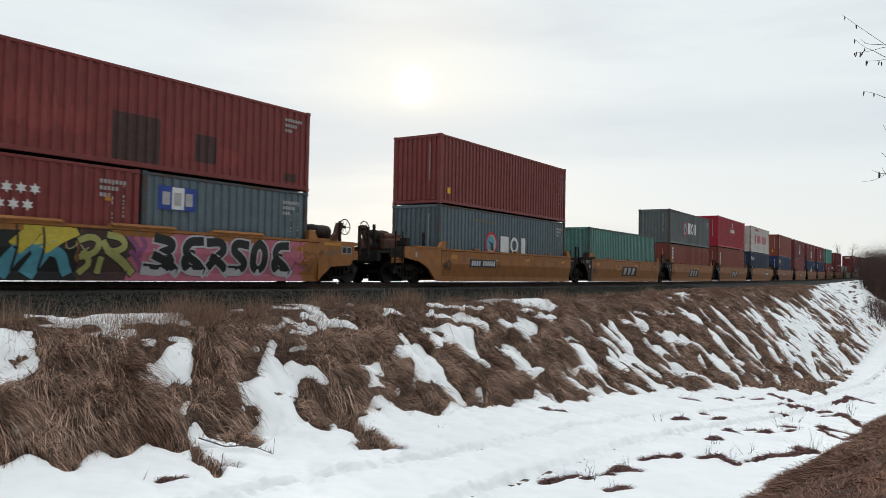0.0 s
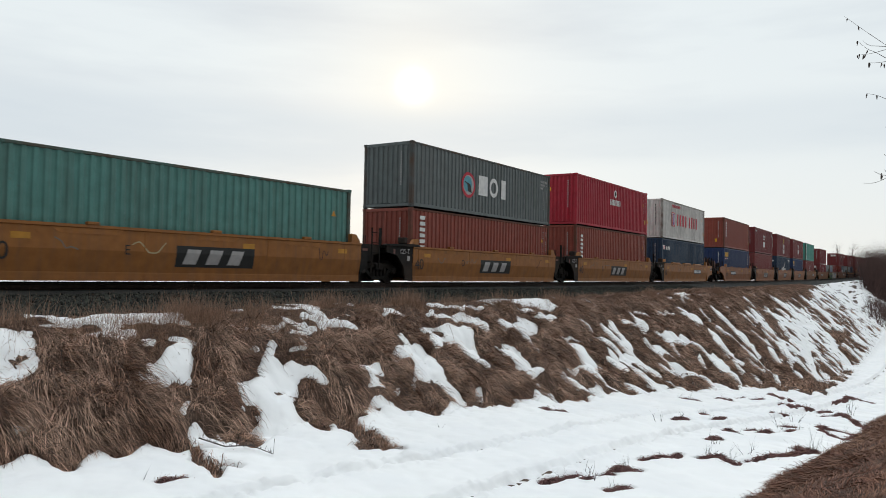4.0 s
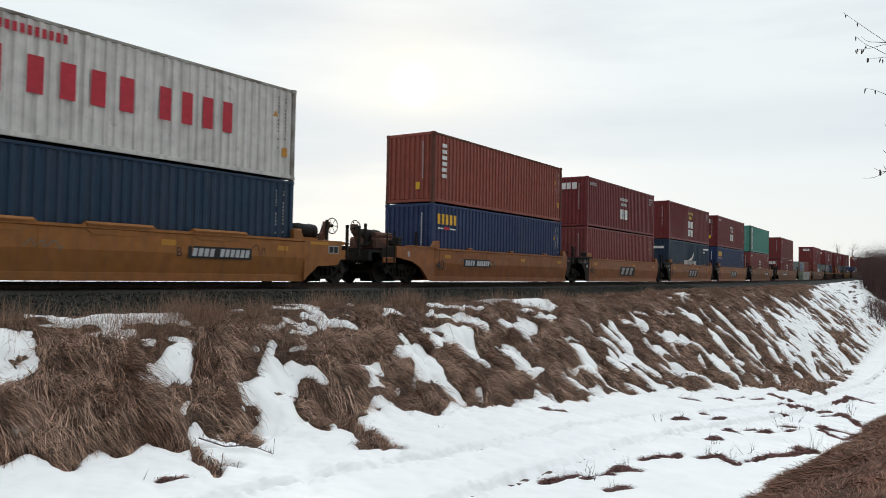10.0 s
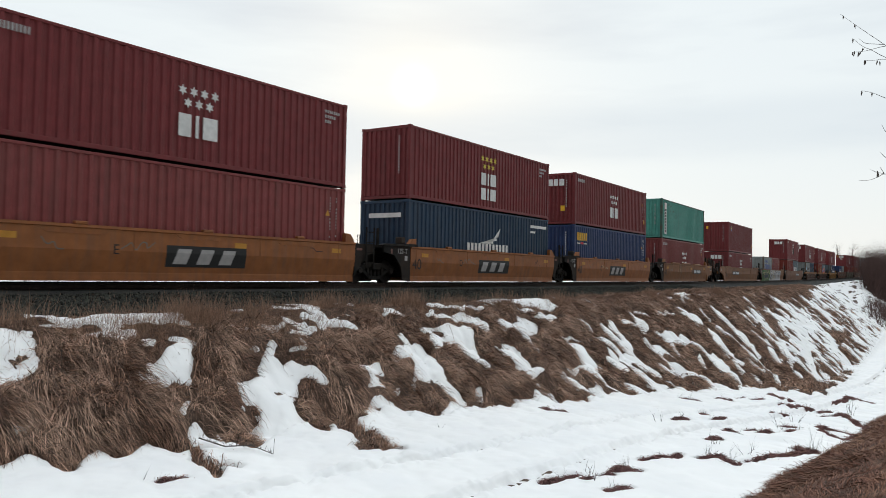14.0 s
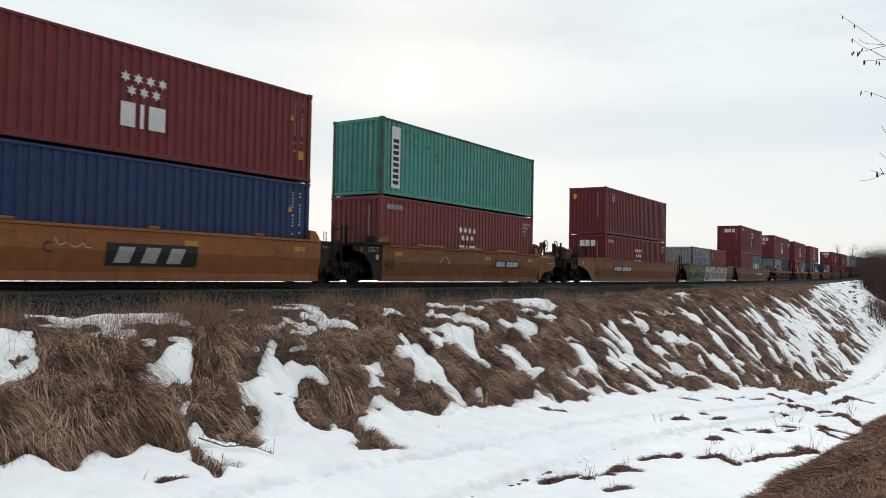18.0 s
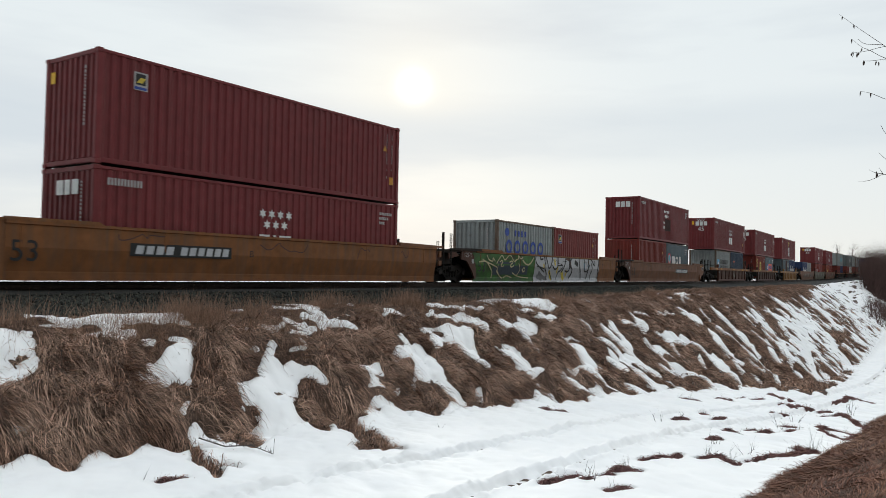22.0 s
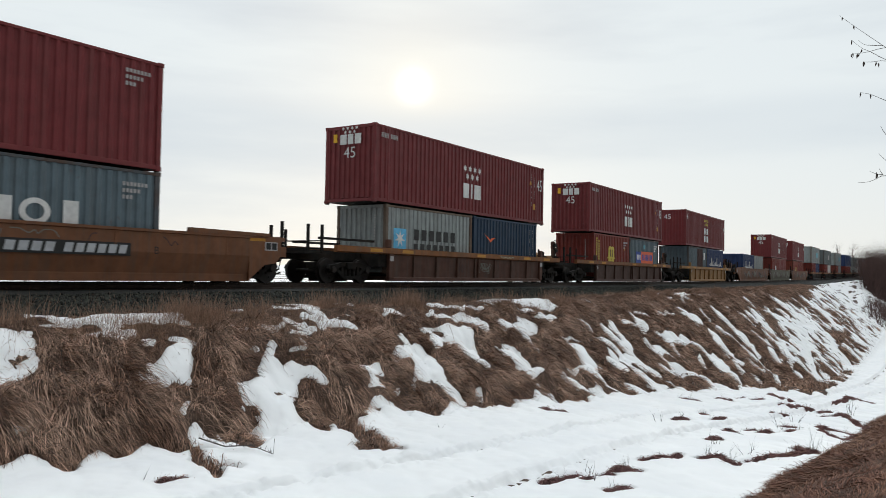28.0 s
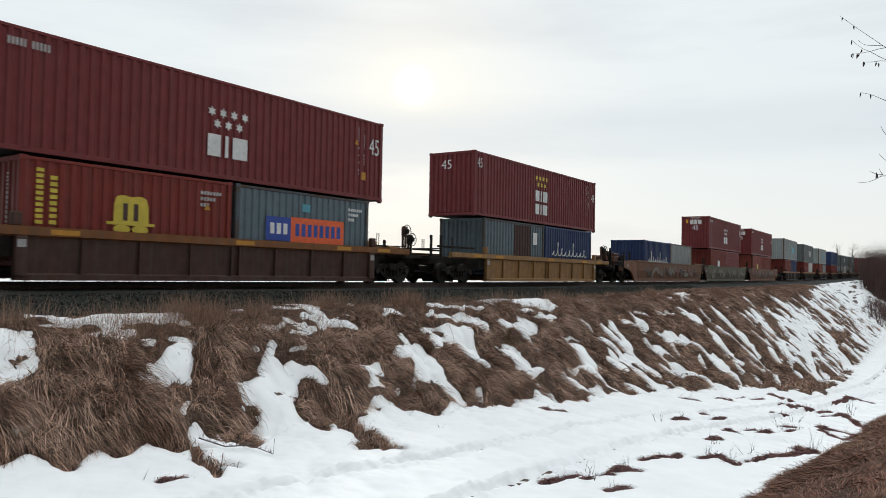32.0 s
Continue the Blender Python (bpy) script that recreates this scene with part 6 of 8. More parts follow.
SILVER_LINES_A = (("gold", 0.2, ((-0.91, 0.58), (-0.64, 0.22))), ("gold", 0.12, ((0.08, 0.84), (-0.02, 0.55))), ("gold", 0.26, ((0.62, 0.56), (0.85, 0.23))), ("gold", 0.12, ((1.22, 0.64), (1.15, 0.41))), ("gold", 0.1, ((-1.64, 0.94), (-1.59, 0.81))), ("gold", 0.16, ((-0.33, 1.18), (-0.28, 0.97))), ("brown", 0.26, ((1.19, 1.35), (1.55, 1.27), (1.65, 0.93))), ("sky", 0.12, ((3.56, 1.08), (3.59, 0.78))), ("sky", 0.12, ((4.11, 1.02), (4.14, 0.76))), ("grey", 0.2, ((-2.09, 0.5), (-1.5, 0.24), (-1.22, 0.24))), ("grey", 0.2, ((-2.23, 0.32), (-1.75, 0.21))), ("black", 0.05, ((-2.55, 1.35), (-2.57, 1.12), (-2.42, 0.93), (-1.89, 0.71), (-1.57, 0.57))), ("black", 0.04, ((-2.42, 0.84), (-2.1, 0.82), (-1.58, 0.72))), ("black", 0.06, ((-2.1, 1.36), (-2, 1.3), (-2.05, 1.18), (-1.75, 1.21))),)
SILVER_LINES_B = (("black", 0.06, ((-1.57, 1.32), (-1.47, 1.06), (-1.52, 0.75), (-1.23, 0.52), (-1.18, 0.2))), ("black", 0.06, ((-1.39, 1.36), (-1.18, 1.01), (-1.07, 0.74), (-0.82, 0.81), (-0.63, 1.22), (-0.64, 1.36))), ("black", 0.06, ((-0.62, 0.91), (-0.34, 0.7), (-0.06, 0.74), (0.11, 1.07), (0.02, 1.36))), ("black", 0.05, ((0.01, 0.9), (0.67, 0.96), (0.56, 0.76), (0.31, 0.62), (0.09, 0.55), (-0.04, 0.2))), ("black", 0.06, ((1, 1.36), (0.97, 1.04), (0.67, 0.7), (0.53, 0.56))), ("black", 0.06, ((0.99, 0.64), (1.3, 0.58), (1.53, 0.72), (1.46, 0.99), (1.55, 1.31))), ("black", 0.07, ((1.77, 1.34), (1.56, 1.07), (1.65, 0.83), (1.86, 0.8), (1.87, 0.52), (1.59, 0.28))), ("black", 0.16, ((2.29, 1.11), (2.53, 1.03))),)
SILVER_LINES_C = (("black", 0.07, ((2.88, 1.36), (2.85, 0.9), (3.04, 0.62), (3.15, 0.26))), ("black", 0.06, ((3.52, 1.36), (3.53, 0.78), (3.6, 0.63), (3.93, 0.64))), ("black", 0.07, ((4.1, 1.36), (4.16, 1.02), (4.08, 0.64), (3.95, 0.26))), ("black", 0.06, ((4.15, 1.36), (4.52, 1.36), (5.04, 0.9), (5.05, 1.23))), ("black", 0.06, ((4.51, 1.11), (4.73, 0.77), (4.48, 0.5), (4.5, 0.23))), ("black", 0.07, ((5.67, 1.36), (5.67, 1.16), (5.47, 0.75), (5.64, 0.68), (5.6, 0.28))), ("black", 0.05, ((-0.97, 0.62), (-0.59, 0.21))), ("black", 0.05, ((4.31, 0.99), (3.93, 0.64))),)
SILVER_LINES = SILVER_LINES_A + SILVER_LINES_B + SILVER_LINES_C
GREEN_LINES_A = (("slate", 0.2, ((-5.62, 0.5), (-4.23, 0.49))), ("dusk", 0.25, ((-6.32, 0.87), (-4.81, 0.85))), ("dusk", 0.42, ((-6.64, 0.59), (-5.62, 0.61), (-4.52, 0.63), (-3.53, 0.62))), ("cream", 0.04, ((-4.34, 0.94), (-4.13, 0.64), (-4.46, 0.34))), ("cream", 0.04, ((-6.32, 0.86), (-6.4, 0.59), (-6.23, 0.46))), ("cream", 0.05, ((-4.9, 0.49), (-4.32, 0.3), (-3.2, 0.25))), ("cream", 0.05, ((-5.7, 0.25), (-5.44, 0.36), (-4.93, 0.26))), ("cream", 0.05, ((-6.43, 0.56), (-6.13, 0.35), (-5.87, 0.23))), ("cream", 0.05, ((-3.93, 0.65), (-3.79, 0.77), (-3.61, 0.65), (-3.78, 0.51), (-3.93, 0.63))), ("cream", 0.06, ((-5.24, 0.98), (-5.05, 1.06), (-4.91, 0.96), (-5.23, 0.85), (-5.09, 0.73), (-4.86, 0.83))), ("cream", 0.05, ((-6.16, 0.98), (-6.03, 1.06), (-5.9, 0.96), (-6.11, 0.86), (-6.02, 0.75), (-5.85, 0.8))),)
GREEN_LINES_B = (("cream", 0.08, ((-3.95, 1.09), (-3.54, 0.87), (-3.12, 0.94), (-2.81, 1.23))), ("cream", 0.06, ((-4.73, 1.07), (-4.35, 1.16), (-4.45, 1.35), (-4.15, 1.13), (-3.95, 1.24))), ("cream", 0.05, ((-6.49, 0.9), (-6.25, 1.14), (-6, 1.32), (-5.73, 1.02), (-5.47, 1.23), (-5.21, 1.35), (-4.91, 1.07), (-4.71, 1))), ("cream", 0.05, ((-7.38, 1.24), (-7.22, 1.04), (-6.82, 0.96), (-6.89, 1.19), (-6.66, 1.01))), ("cream", 0.05, ((-7.75, 1.05), (-7.37, 0.94), (-6.97, 0.85), (-6.48, 0.73))), ("cream", 0.06, ((-8.04, 0.94), (-7.44, 1), (-7.13, 0.74), (-6.8, 0.51), (-6.87, 0.24))),)
GREEN_LINES = GREEN_LINES_A + GREEN_LINES_B


def graffiti(thing, x0, x1, z0, z1, ground_ink, letters, fill, edge, seed, y=FACE, accent=None, fat=0.30, rim=1.32):
    """Sprayed shapes on a sill: a coloured ground and fat outlined strokes, no words."""
    if ground_ink:
        plate(thing, x0, x1, z0, z1, ground_ink, "sprayed_ground", y=y, lift=0.001)
    rng = random.Random(seed)
    w, h = (x1 - x0) / letters, z1 - z0
    t = min(fat * h, fat * 1.15 * w)
    for i in range(letters):
        ww = w * rng.uniform(0.92, 1.12)
        a, lo, hi = x0 + i * w + t * 0.42, z0 + t * 0.62 + h * rng.uniform(0, 0.06), z1 - t * 0.62 - h * rng.uniform(0, 0.08)
        lean = rng.uniform(-0.08, 0.12)
        turn = rng.choice((0, 1))
        pts = [(rng.uniform(-0.25, 1.25), (0.02, 0.98)[(k + turn) % 2] if rng.random() < 0.7 else rng.uniform(0.2, 0.8)) for k in range(rng.choice((4, 5, 6)))]
        path = rounded([(a + (ww - t * 0.85) * (p + lean * q), lo + (hi - lo) * q) for p, q in sorted(pts, key=lambda p: p[0] + rng.uniform(-0.45, 0.45))])
        part("sprayed_outline", band(path, t * rim, y - 0.005 - 0.0015 * (i % 2)), INK[edge], thing)
        part("sprayed_shape", band(path, t * 0.95, y - 0.012 - 0.0015 * (i % 2)), INK[fill if isinstance(fill, str) else fill[i % len(fill)]], thing)
        part("sprayed_accent", band(path[1:len(path) // 2], t * 0.14, y - 0.020), INK[accent or edge], thing)


def scrawl(thing, x, z, w, h, seed, ink="patch", turns=9, y=FACE):
    """A thin looping sprayed line that says nothing."""
    rng = random.Random(seed)
    path = rounded([(x + w * (k / turns + rng.gauss(0, 0.05)), z + h * rng.choice((0.05, 0.3, 0.7, 0.95))) for k in range(turns + 1)])
    part("sprayed_line", band(path, 0.028, y - 0.004), INK[ink], thing)


def well_unit(c0, kind, colour, label, left="joint", right="joint", sign=None, size=None, letter=""):
    """One unit of an articulated well car. kind 40 or 53; ends: joint (shares a bogie) or free (brake gear and coupler)."""
    thing = tagged(new("well_car"), label, "rail car", "well cars of the train")
    L = FT40 / 2
    mat = WELL[colour]
    a0, a1 = (-L - 0.06, L + 0.36) if kind == 40 else (-L - 2.15, L + (2.3 if right == "joint" else 2.95))
    both_sides(thing, "side_sill", ("side_sill", kind, right), lambda: Geo().prism(SILL, a0, a1, "x"), mat)
    part("well_floor", cached(("well_floor", kind, right), lambda: Geo().box(a0 + 0.3, a1 - 0.3, -1.2, 1.2, 0.27, 0.33).box(-L + 0.2, -L + 0.6, -1.25, 1.25, 0.22, 0.35).box(L - 0.6, L - 0.2, -1.25, 1.25, 0.22, 0.35).box(-0.2, 0.2, -1.25, 1.25, 0.22, 0.35)), STEEL, thing)
    # solid dark boxes added for unseen inner structure, closing bright gaps at both well ends
    b0 = (a0 - (0.45 if left == "free" else 0.26), a0 - 0.01) if kind == 40 else (a0 + 0.02, -L - 0.06)
    b1 = (L + 0.05, a1 + 0.25) if kind == 40 else (L + 0.06, a1 - 0.05)
    for p, q in (b0, b1):
        part("bulkhead", Geo().box(p, q, -1.24, 1.24, 0.30, 1.30), STEEL, thing)
    # stiffener plates and container guides along the top of the sill
    rib = cached(("stiffener",), lambda: Geo().prism([(-0.95, 1.335), (0.95, 1.335), (0.72, 1.20), (-0.72, 1.20)], FACE - 0.012, FACE, "y"))
    tab = cached(("guide_tab",), lambda: Geo().cbox(-0.16, 0.16, -1.46, -1.32, 1.42, 1.50, 0.015))
    wide_cap = cached(("guide_cap",), lambda: Geo().prism([(-1.47, 1.42), (-1.475, 1.455), (-1.40, 1.515), (-1.28, 1.515), (-1.28, 1.42)], -0.92, 0.92, "x").prism([(-1.0, 1.42), (-0.92, 1.42), (-0.92, 1.50)], -1.44, -1.30, "y").prism([(1.0, 1.42), (0.92, 1.42), (0.92, 1.50)], -1.44, -1.30, "y"))
    for x in (-3.1, 0.0, 3.1) if kind == 40 and right == "free" else ():
        part("stiffener", rib, mat, thing, at=(x, 0, 0))
        part("guide_cap", wide_cap, mat, thing, at=(x, 0, 0))
    for x in (-3.6, 0.1, 3.7):
        if kind == 40 and right != "free":
            part("stiffener", rib, mat, thing, at=(x, 0, 0))
            part("guide_tab", tab, mat, thing, at=(x + 0.1, 0, 0))
    if kind == 53:
        cap = cached(("raised_guide",), lambda: Geo().prism([(-1.6, 1.42), (0.75, 1.42), (0.6, 1.50), (-1.6, 1.50)], -1.45, -1.30, "y"))
        part("raised_guide", cap, mat, thing, at=(a0 + 1.6, 0, 0))
        both_sides(thing, "raised_guide", ("long_guide",), lambda: Geo().prism([(-1.45, 1.42), (1.45, 1.42), (1.45, 1.51), (-1.42, 1.54)], -1.45, -1.30, "y"), WELL["brown"], at=(a1 - (0.95 if right == "joint" else 0.7), 0, 0))
    for x in (a0 + 0.95, 1.4, a1 - 0.95) if kind == 40 else ():
        plate(thing, x - 0.22, x + 0.22, 1.02, 1.17, "amber", "reflector", y=FACE)
    seam = cached(("seam",), lambda: Geo().box(-0.012, 0.012, FACE - 0.01, FACE, 0.83, 1.33))
    for x in (a1 - 0.85, a0 + 0.35, a0 + 4.1, a1 - 4.3):
        part("seam", seam, mat, thing, at=(x, 0, 0))
    br = cached(("corner_bracket",), lambda: Geo().prism([(-0.14, 1.42), (0.30, 1.42), (0.30, 1.48), (0.10, 1.70), (-0.14, 1.72)], -1.40, -1.24, "y"))
    if kind == 40:
        part("corner_bracket", br, mat, thing, at=(a1 - 0.35, 0, 0))
        part("corner_bracket", br, mat, thing, at=pose(a0 + 0.2, 0, 0) @ Matrix.Diagonal((-1, 1, 1, 1)))
    if left == "joint":
        w = 1.62 if kind == 40 else 1.95
        both_sides(thing, "end_panel", ("end_panel", kind), lambda: Geo().prism([(a0, 0.09), (a0, 1.41), (a0 - w, 1.41), (a0 - w, 1.16), (a0 - w * 0.62, 1.05), (a0 - w * 0.36, 0.62), (a0 - w * 0.30, 0.14)] if kind == 40 else [(a0, 0.20), (a0, 1.41), (a0 - 1.2, 1.41), (a0 - 1.2, 1.02), (a0 - 0.75, 0.95), (a0 - 0.35, 0.55), (a0 - 0.12, 0.2)], FACE + 0.02, FACE + 0.10, "y"), GREASY if kind == 40 else WELL["oxide"])
        part("end_platform", cached(("end_platform_l", kind), lambda: Geo().box(a0 - w, a0 + 0.1, -1.36, 1.36, 1.32, 1.41).prism([(a0 - w - 0.25, 1.40), (a0 + 0.42, 1.40), (a0 + 0.30, 1.50), (a0 - 0.3, 1.50), (a0 - w, 1.46)], -1.46, -1.30, "y")), GREASY, thing)
        if kind == 40:
            part("platform_box", Geo().cbox(a0 - 0.62, a0 - 0.38, -1.42, -1.1, 1.50, 1.74, 0.03), GREASY, thing)
        plate(thing, a0 - 0.36, a0 - 0.20, 0.86, 1.04, "dull", "data_panel", y=FACE + 0.02)
        if kind == 40:
            plate(thing, a0 - 1.22, a0 - 1.12, 1.10, 1.28, "rustred", "reflector", y=FACE + 0.02)
        else:
            plate(thing, a0 - 0.22, a0 - 0.04, 1.08, 1.30, "rustred", "overpaint", y=FACE + 0.02)
        writing(thing, "125-T", a0 - (0.52 if kind == 40 else 0.68), 1.20, 0.19, "dull", y=FACE + 0.014)
        if kind == 40:
            handrail(thing, a0 - w - 0.05, 1.40, 2.02, -1.1)
    else:
        w = 3.3
        both_sides(thing, "end_panel", ("free_panel_l", kind), lambda: Geo().prism([(a0, 0.09), (a0, 1.41), (a0 - 2.5, 1.41), (a0 - 2.5, 0.98), (a0 - 2.2, 0.94), (a0 - 1.5, 0.84), (a0 - 0.95, 0.62), (a0 - 0.40, 0.12)], FACE + 0.01, FACE + 0.12, "y"), mat)
        both_sides(thing, "end_beam", ("free_beam_l", kind), lambda: Geo().prism([(a0 - 2.5, 1.41), (a0 - w, 1.30), (a0 - w, 0.98), (a0 - 2.5, 0.98)], FACE + 0.08, FACE + 0.18, "y"), GREASY)
        part("end_platform", Geo().box(a0 - w - 0.7, a0 - 1.6, -1.30, 1.30, 1.12, 1.22).box(a0 - 2.5, a0 + 0.1, -1.36, 1.36, 1.30, 1.405).box(a0 - w - 0.75, a0 - w - 0.55, -1.3, 1.3, 0.82, 1.16), GREASY, thing)
        part("step_panel", Geo().cbox(a0 - 3.25, a0 - 2.55, -1.40, -1.30, 0.76, 0.96, 0.015), mat, thing)
        part("deck_edge", Geo().box(a0 - 1.9, a0, -1.42, -1.36, 1.405, 1.46), mat, thing)
        brake_gear(thing, a0 - 2.0, -1, GREASY)
        part("brake_cylinder", Geo().cbox(a0 - 3.3, a0 - 2.1, -0.98, 0.3, 1.22, 1.72, 0.08), BRAKE, thing)
        part("brake_reservoir", Geo().tube([(a0 - 3.25, -0.9, 1.78), (a0 - 2.15, -0.8, 1.80)], 0.11, 10), BRAKE, thing)
        coupler(thing, a0 - w - 0.6, -1)
        ladder(thing, a0 - w + 0.15, 0.45, 1.95, -1.44, 0.45, 5)
        handrail(thing, a0 - 1.15, 1.42, 2.0, -1.3)
        plate(thing, a0 - w + 1.5, a0 - w + 1.62, 1.02, 1.22, "dull", "data_panel", y=FACE + 0.01)
    if right == "joint":
        w = 1.05 if kind == 40 else 0.75
        if kind == 40:
            both_sides(thing, "end_panel", ("joint_panel_r", kind), lambda: Geo().prism([(a1, 0.30), (a1, 1.40), (a1 + w, 1.40), (a1 + w, 1.08), (a1 + w * 0.55, 0.98), (a1 + w * 0.28, 0.55)], FACE + 0.03, FACE + 0.11, "y"), GREASY)
        else:
            w = 1.5
            both_sides(thing, "end_panel", ("joint_panel_r", kind), lambda: Geo().prism([(a1, 0.95), (a1, 1.40), (a1 + 0.36, 1.40), (a1 + 0.36, 0.95)], FACE + 0.06, FACE + 0.14, "y"), WELL["oxide"])
            both_sides(thing, "end_gusset", ("joint_gusset_r", kind), lambda: Geo().prism([(a1 + 1.05, 1.02), (a1 + 1.0, 1.40), (a1 + w, 1.36), (a1 + w + 0.3, 1.16)], FACE + 0.06, FACE + 0.14, "y"), WELL["oxide"])
        part("end_platform", cached(("end_platform_r", kind, right), lambda: Geo().box(a1 - 0.1, a1 + w, -1.36, 1.36, 1.30, 1.40).box(a1 - 0.1, a1 + w, -1.1, 1.1, 0.8, 1.3)), GREASY, thing)
        handrail(thing, a1 + 0.35, 1.40, 1.72, -1.2, 0.12)
        if kind == 40:
            ladder(thing, a1 + 0.55, 0.55, 2.0, -1.44, 0.42, 4)
        else:
            ladder(thing, a1 + 0.47, 0.55, 1.42, -1.44, 0.56, 3)
            handrail(thing, a1 + 0.47, 1.40, 2.08, -1.42)
            handrail(thing, a1 + 0.98, 1.40, 2.05, -1.42, 0.12)
            handrail(thing, a1 + 0.75, 1.40, 1.85, 1.1)
            part("platform_lug", Geo().cbox(a1 + 0.2, a1 + 0.36, FACE - 0.03, FACE + 0.06, 1.05, 1.30, 0.02), WELL["brown"], thing)
            part("platform_lug", Geo().cbox(a1 + 0.18, a1 + 0.38, FACE - 0.02, FACE + 0.06, 0.70, 0.92, 0.02), WELL["brown"], thing)
        if kind == 40:
            plate(thing, a1 + 0.12, a1 + 0.40, 1.16, 1.24, "rustred", "reflector", y=FACE + 0.03)
    else:
        w = 2.05 if kind == 40 else 1.55
        both_sides(thing, "end_panel", ("free_panel_r", kind), lambda: Geo().prism([(a1, 0.09), (a1, 1.43), (a1 + w - 0.3, 1.43), (a1 + w - 0.3, 0.86), (a1 + w - 0.5, 0.62), (a1 + 0.60, 0.56), (a1 + 0.15, 0.22)], FACE + 0.01, FACE + 0.12, "y"), mat)
        part("end_platform", Geo().box(a1 - 0.1, a1 + w - 0.1, -1.34, 1.34, 1.30, 1.42).box(a1 + w - 0.25, a1 + w, -1.3, 1.3, 0.82, 1.14), mat, thing)
        if kind == 40:
            brake_gear(thing, a1 - 0.35, 1, mat)
        else:
            handrail(thing, a1 + w - 0.1, 0.95, 1.95, -1.2)
            handrail(thing, a1 + w - 0.55, 1.42, 1.8, -1.2)
        coupler(thing, a1 + w - 0.1, 1)
        plate(thing, a1 + w - 0.95, a1 + w - 0.45, 1.0, 1.26, "dull", "data_panel", y=FACE + 0.01)
        plate(thing, a1 + w - 0.91, a1 + w - 0.72, 1.03, 1.23, "black", "data_panel", y=FACE + 0.01, lift=0.005)
        plate(thing, a1 + w - 0.68, a1 + w - 0.49, 1.03, 1.23, "black", "data_panel", y=FACE + 0.01, lift=0.005)
        plate(thing, a1 + w - 1.8, a1 + w - 0.95, 1.27, 1.36, "amber", "reflector", y=FACE + 0.01)
    if size:
        writing(thing, size, a0 + (0.42 if kind == 40 else 0.45), 0.72, 0.42 if kind == 40 else 0.50, "black", y=FACE - 0.002)
    if sign == "plate":
        sill_plate(thing, -1.1, 1.62, 0.44, 1.02, "black", "emblem_panel")
        for k in range(3):
            a = -0.88 + 0.76 * k
            sill_plate(thing, a, a + 0.44, 0.52, 0.93, "dull", "lettering_bar", 0.009, 0.35)
    elif sign:
        x = sign
        half = 1.12 if kind == 40 else 1.62
        plate(thing, x - half, x + half, 0.70, 1.03, "black", "number_panel", y=FACE, lift=0.002)
        cut = x - half * 0.16
        letter_blocks(thing, x - half + 0.10, cut - 0.06, 0.755, 0.975, 4, "silver", 0.22, y=FACE, lift=0.007, name="number_bar", fill=0.72)
        letter_blocks(thing, cut + 0.10, x + half - 0.10, 0.755, 0.975, 6, "silver", 0.22, y=FACE, lift=0.007, name="number_bar", fill=0.72)
        if sign == x and kind == 53:
            writing(thing, "B", x + half + 0.75, 0.86, 0.20, "black", y=FACE - 0.002)
    n = int(c0 * 10)
    if kind == 53:
        scrawl(thing, -0.7, 0.95, 1.9, 0.30, n)
        scrawl(thing, -5.6, 1.08, 1.5, 0.2, n + 1)
        scrawl(thing, 3.6, 0.85, 0.7, 0.4, n + 2, turns=5)
        scrawl(thing, 6.1, 0.95, 0.5, 0.3, n + 3, turns=4)
    else:
        if letter:
            writing(thing, letter, {"A": sign + 1.4, "B": sign - 1.4}.get(letter, -2.55) if sign != "plate" else -2.55, 0.84, 0.26, "black", y=FACE - 0.002)
        scrawl(thing, 4.3, 0.75, 0.5, 0.42, n, turns=5)
        scrawl(thing, -4.4, 0.8, 0.5, 0.3, n + 1, "haze", 4)
        scrawl(thing, -2.4, 0.78, 0.95, 0.3, n + 2, "cream" if n % 3 == 0 else "haze", 7)
    MOVERS.append((thing, c0 + L, 0.0))
    return thing


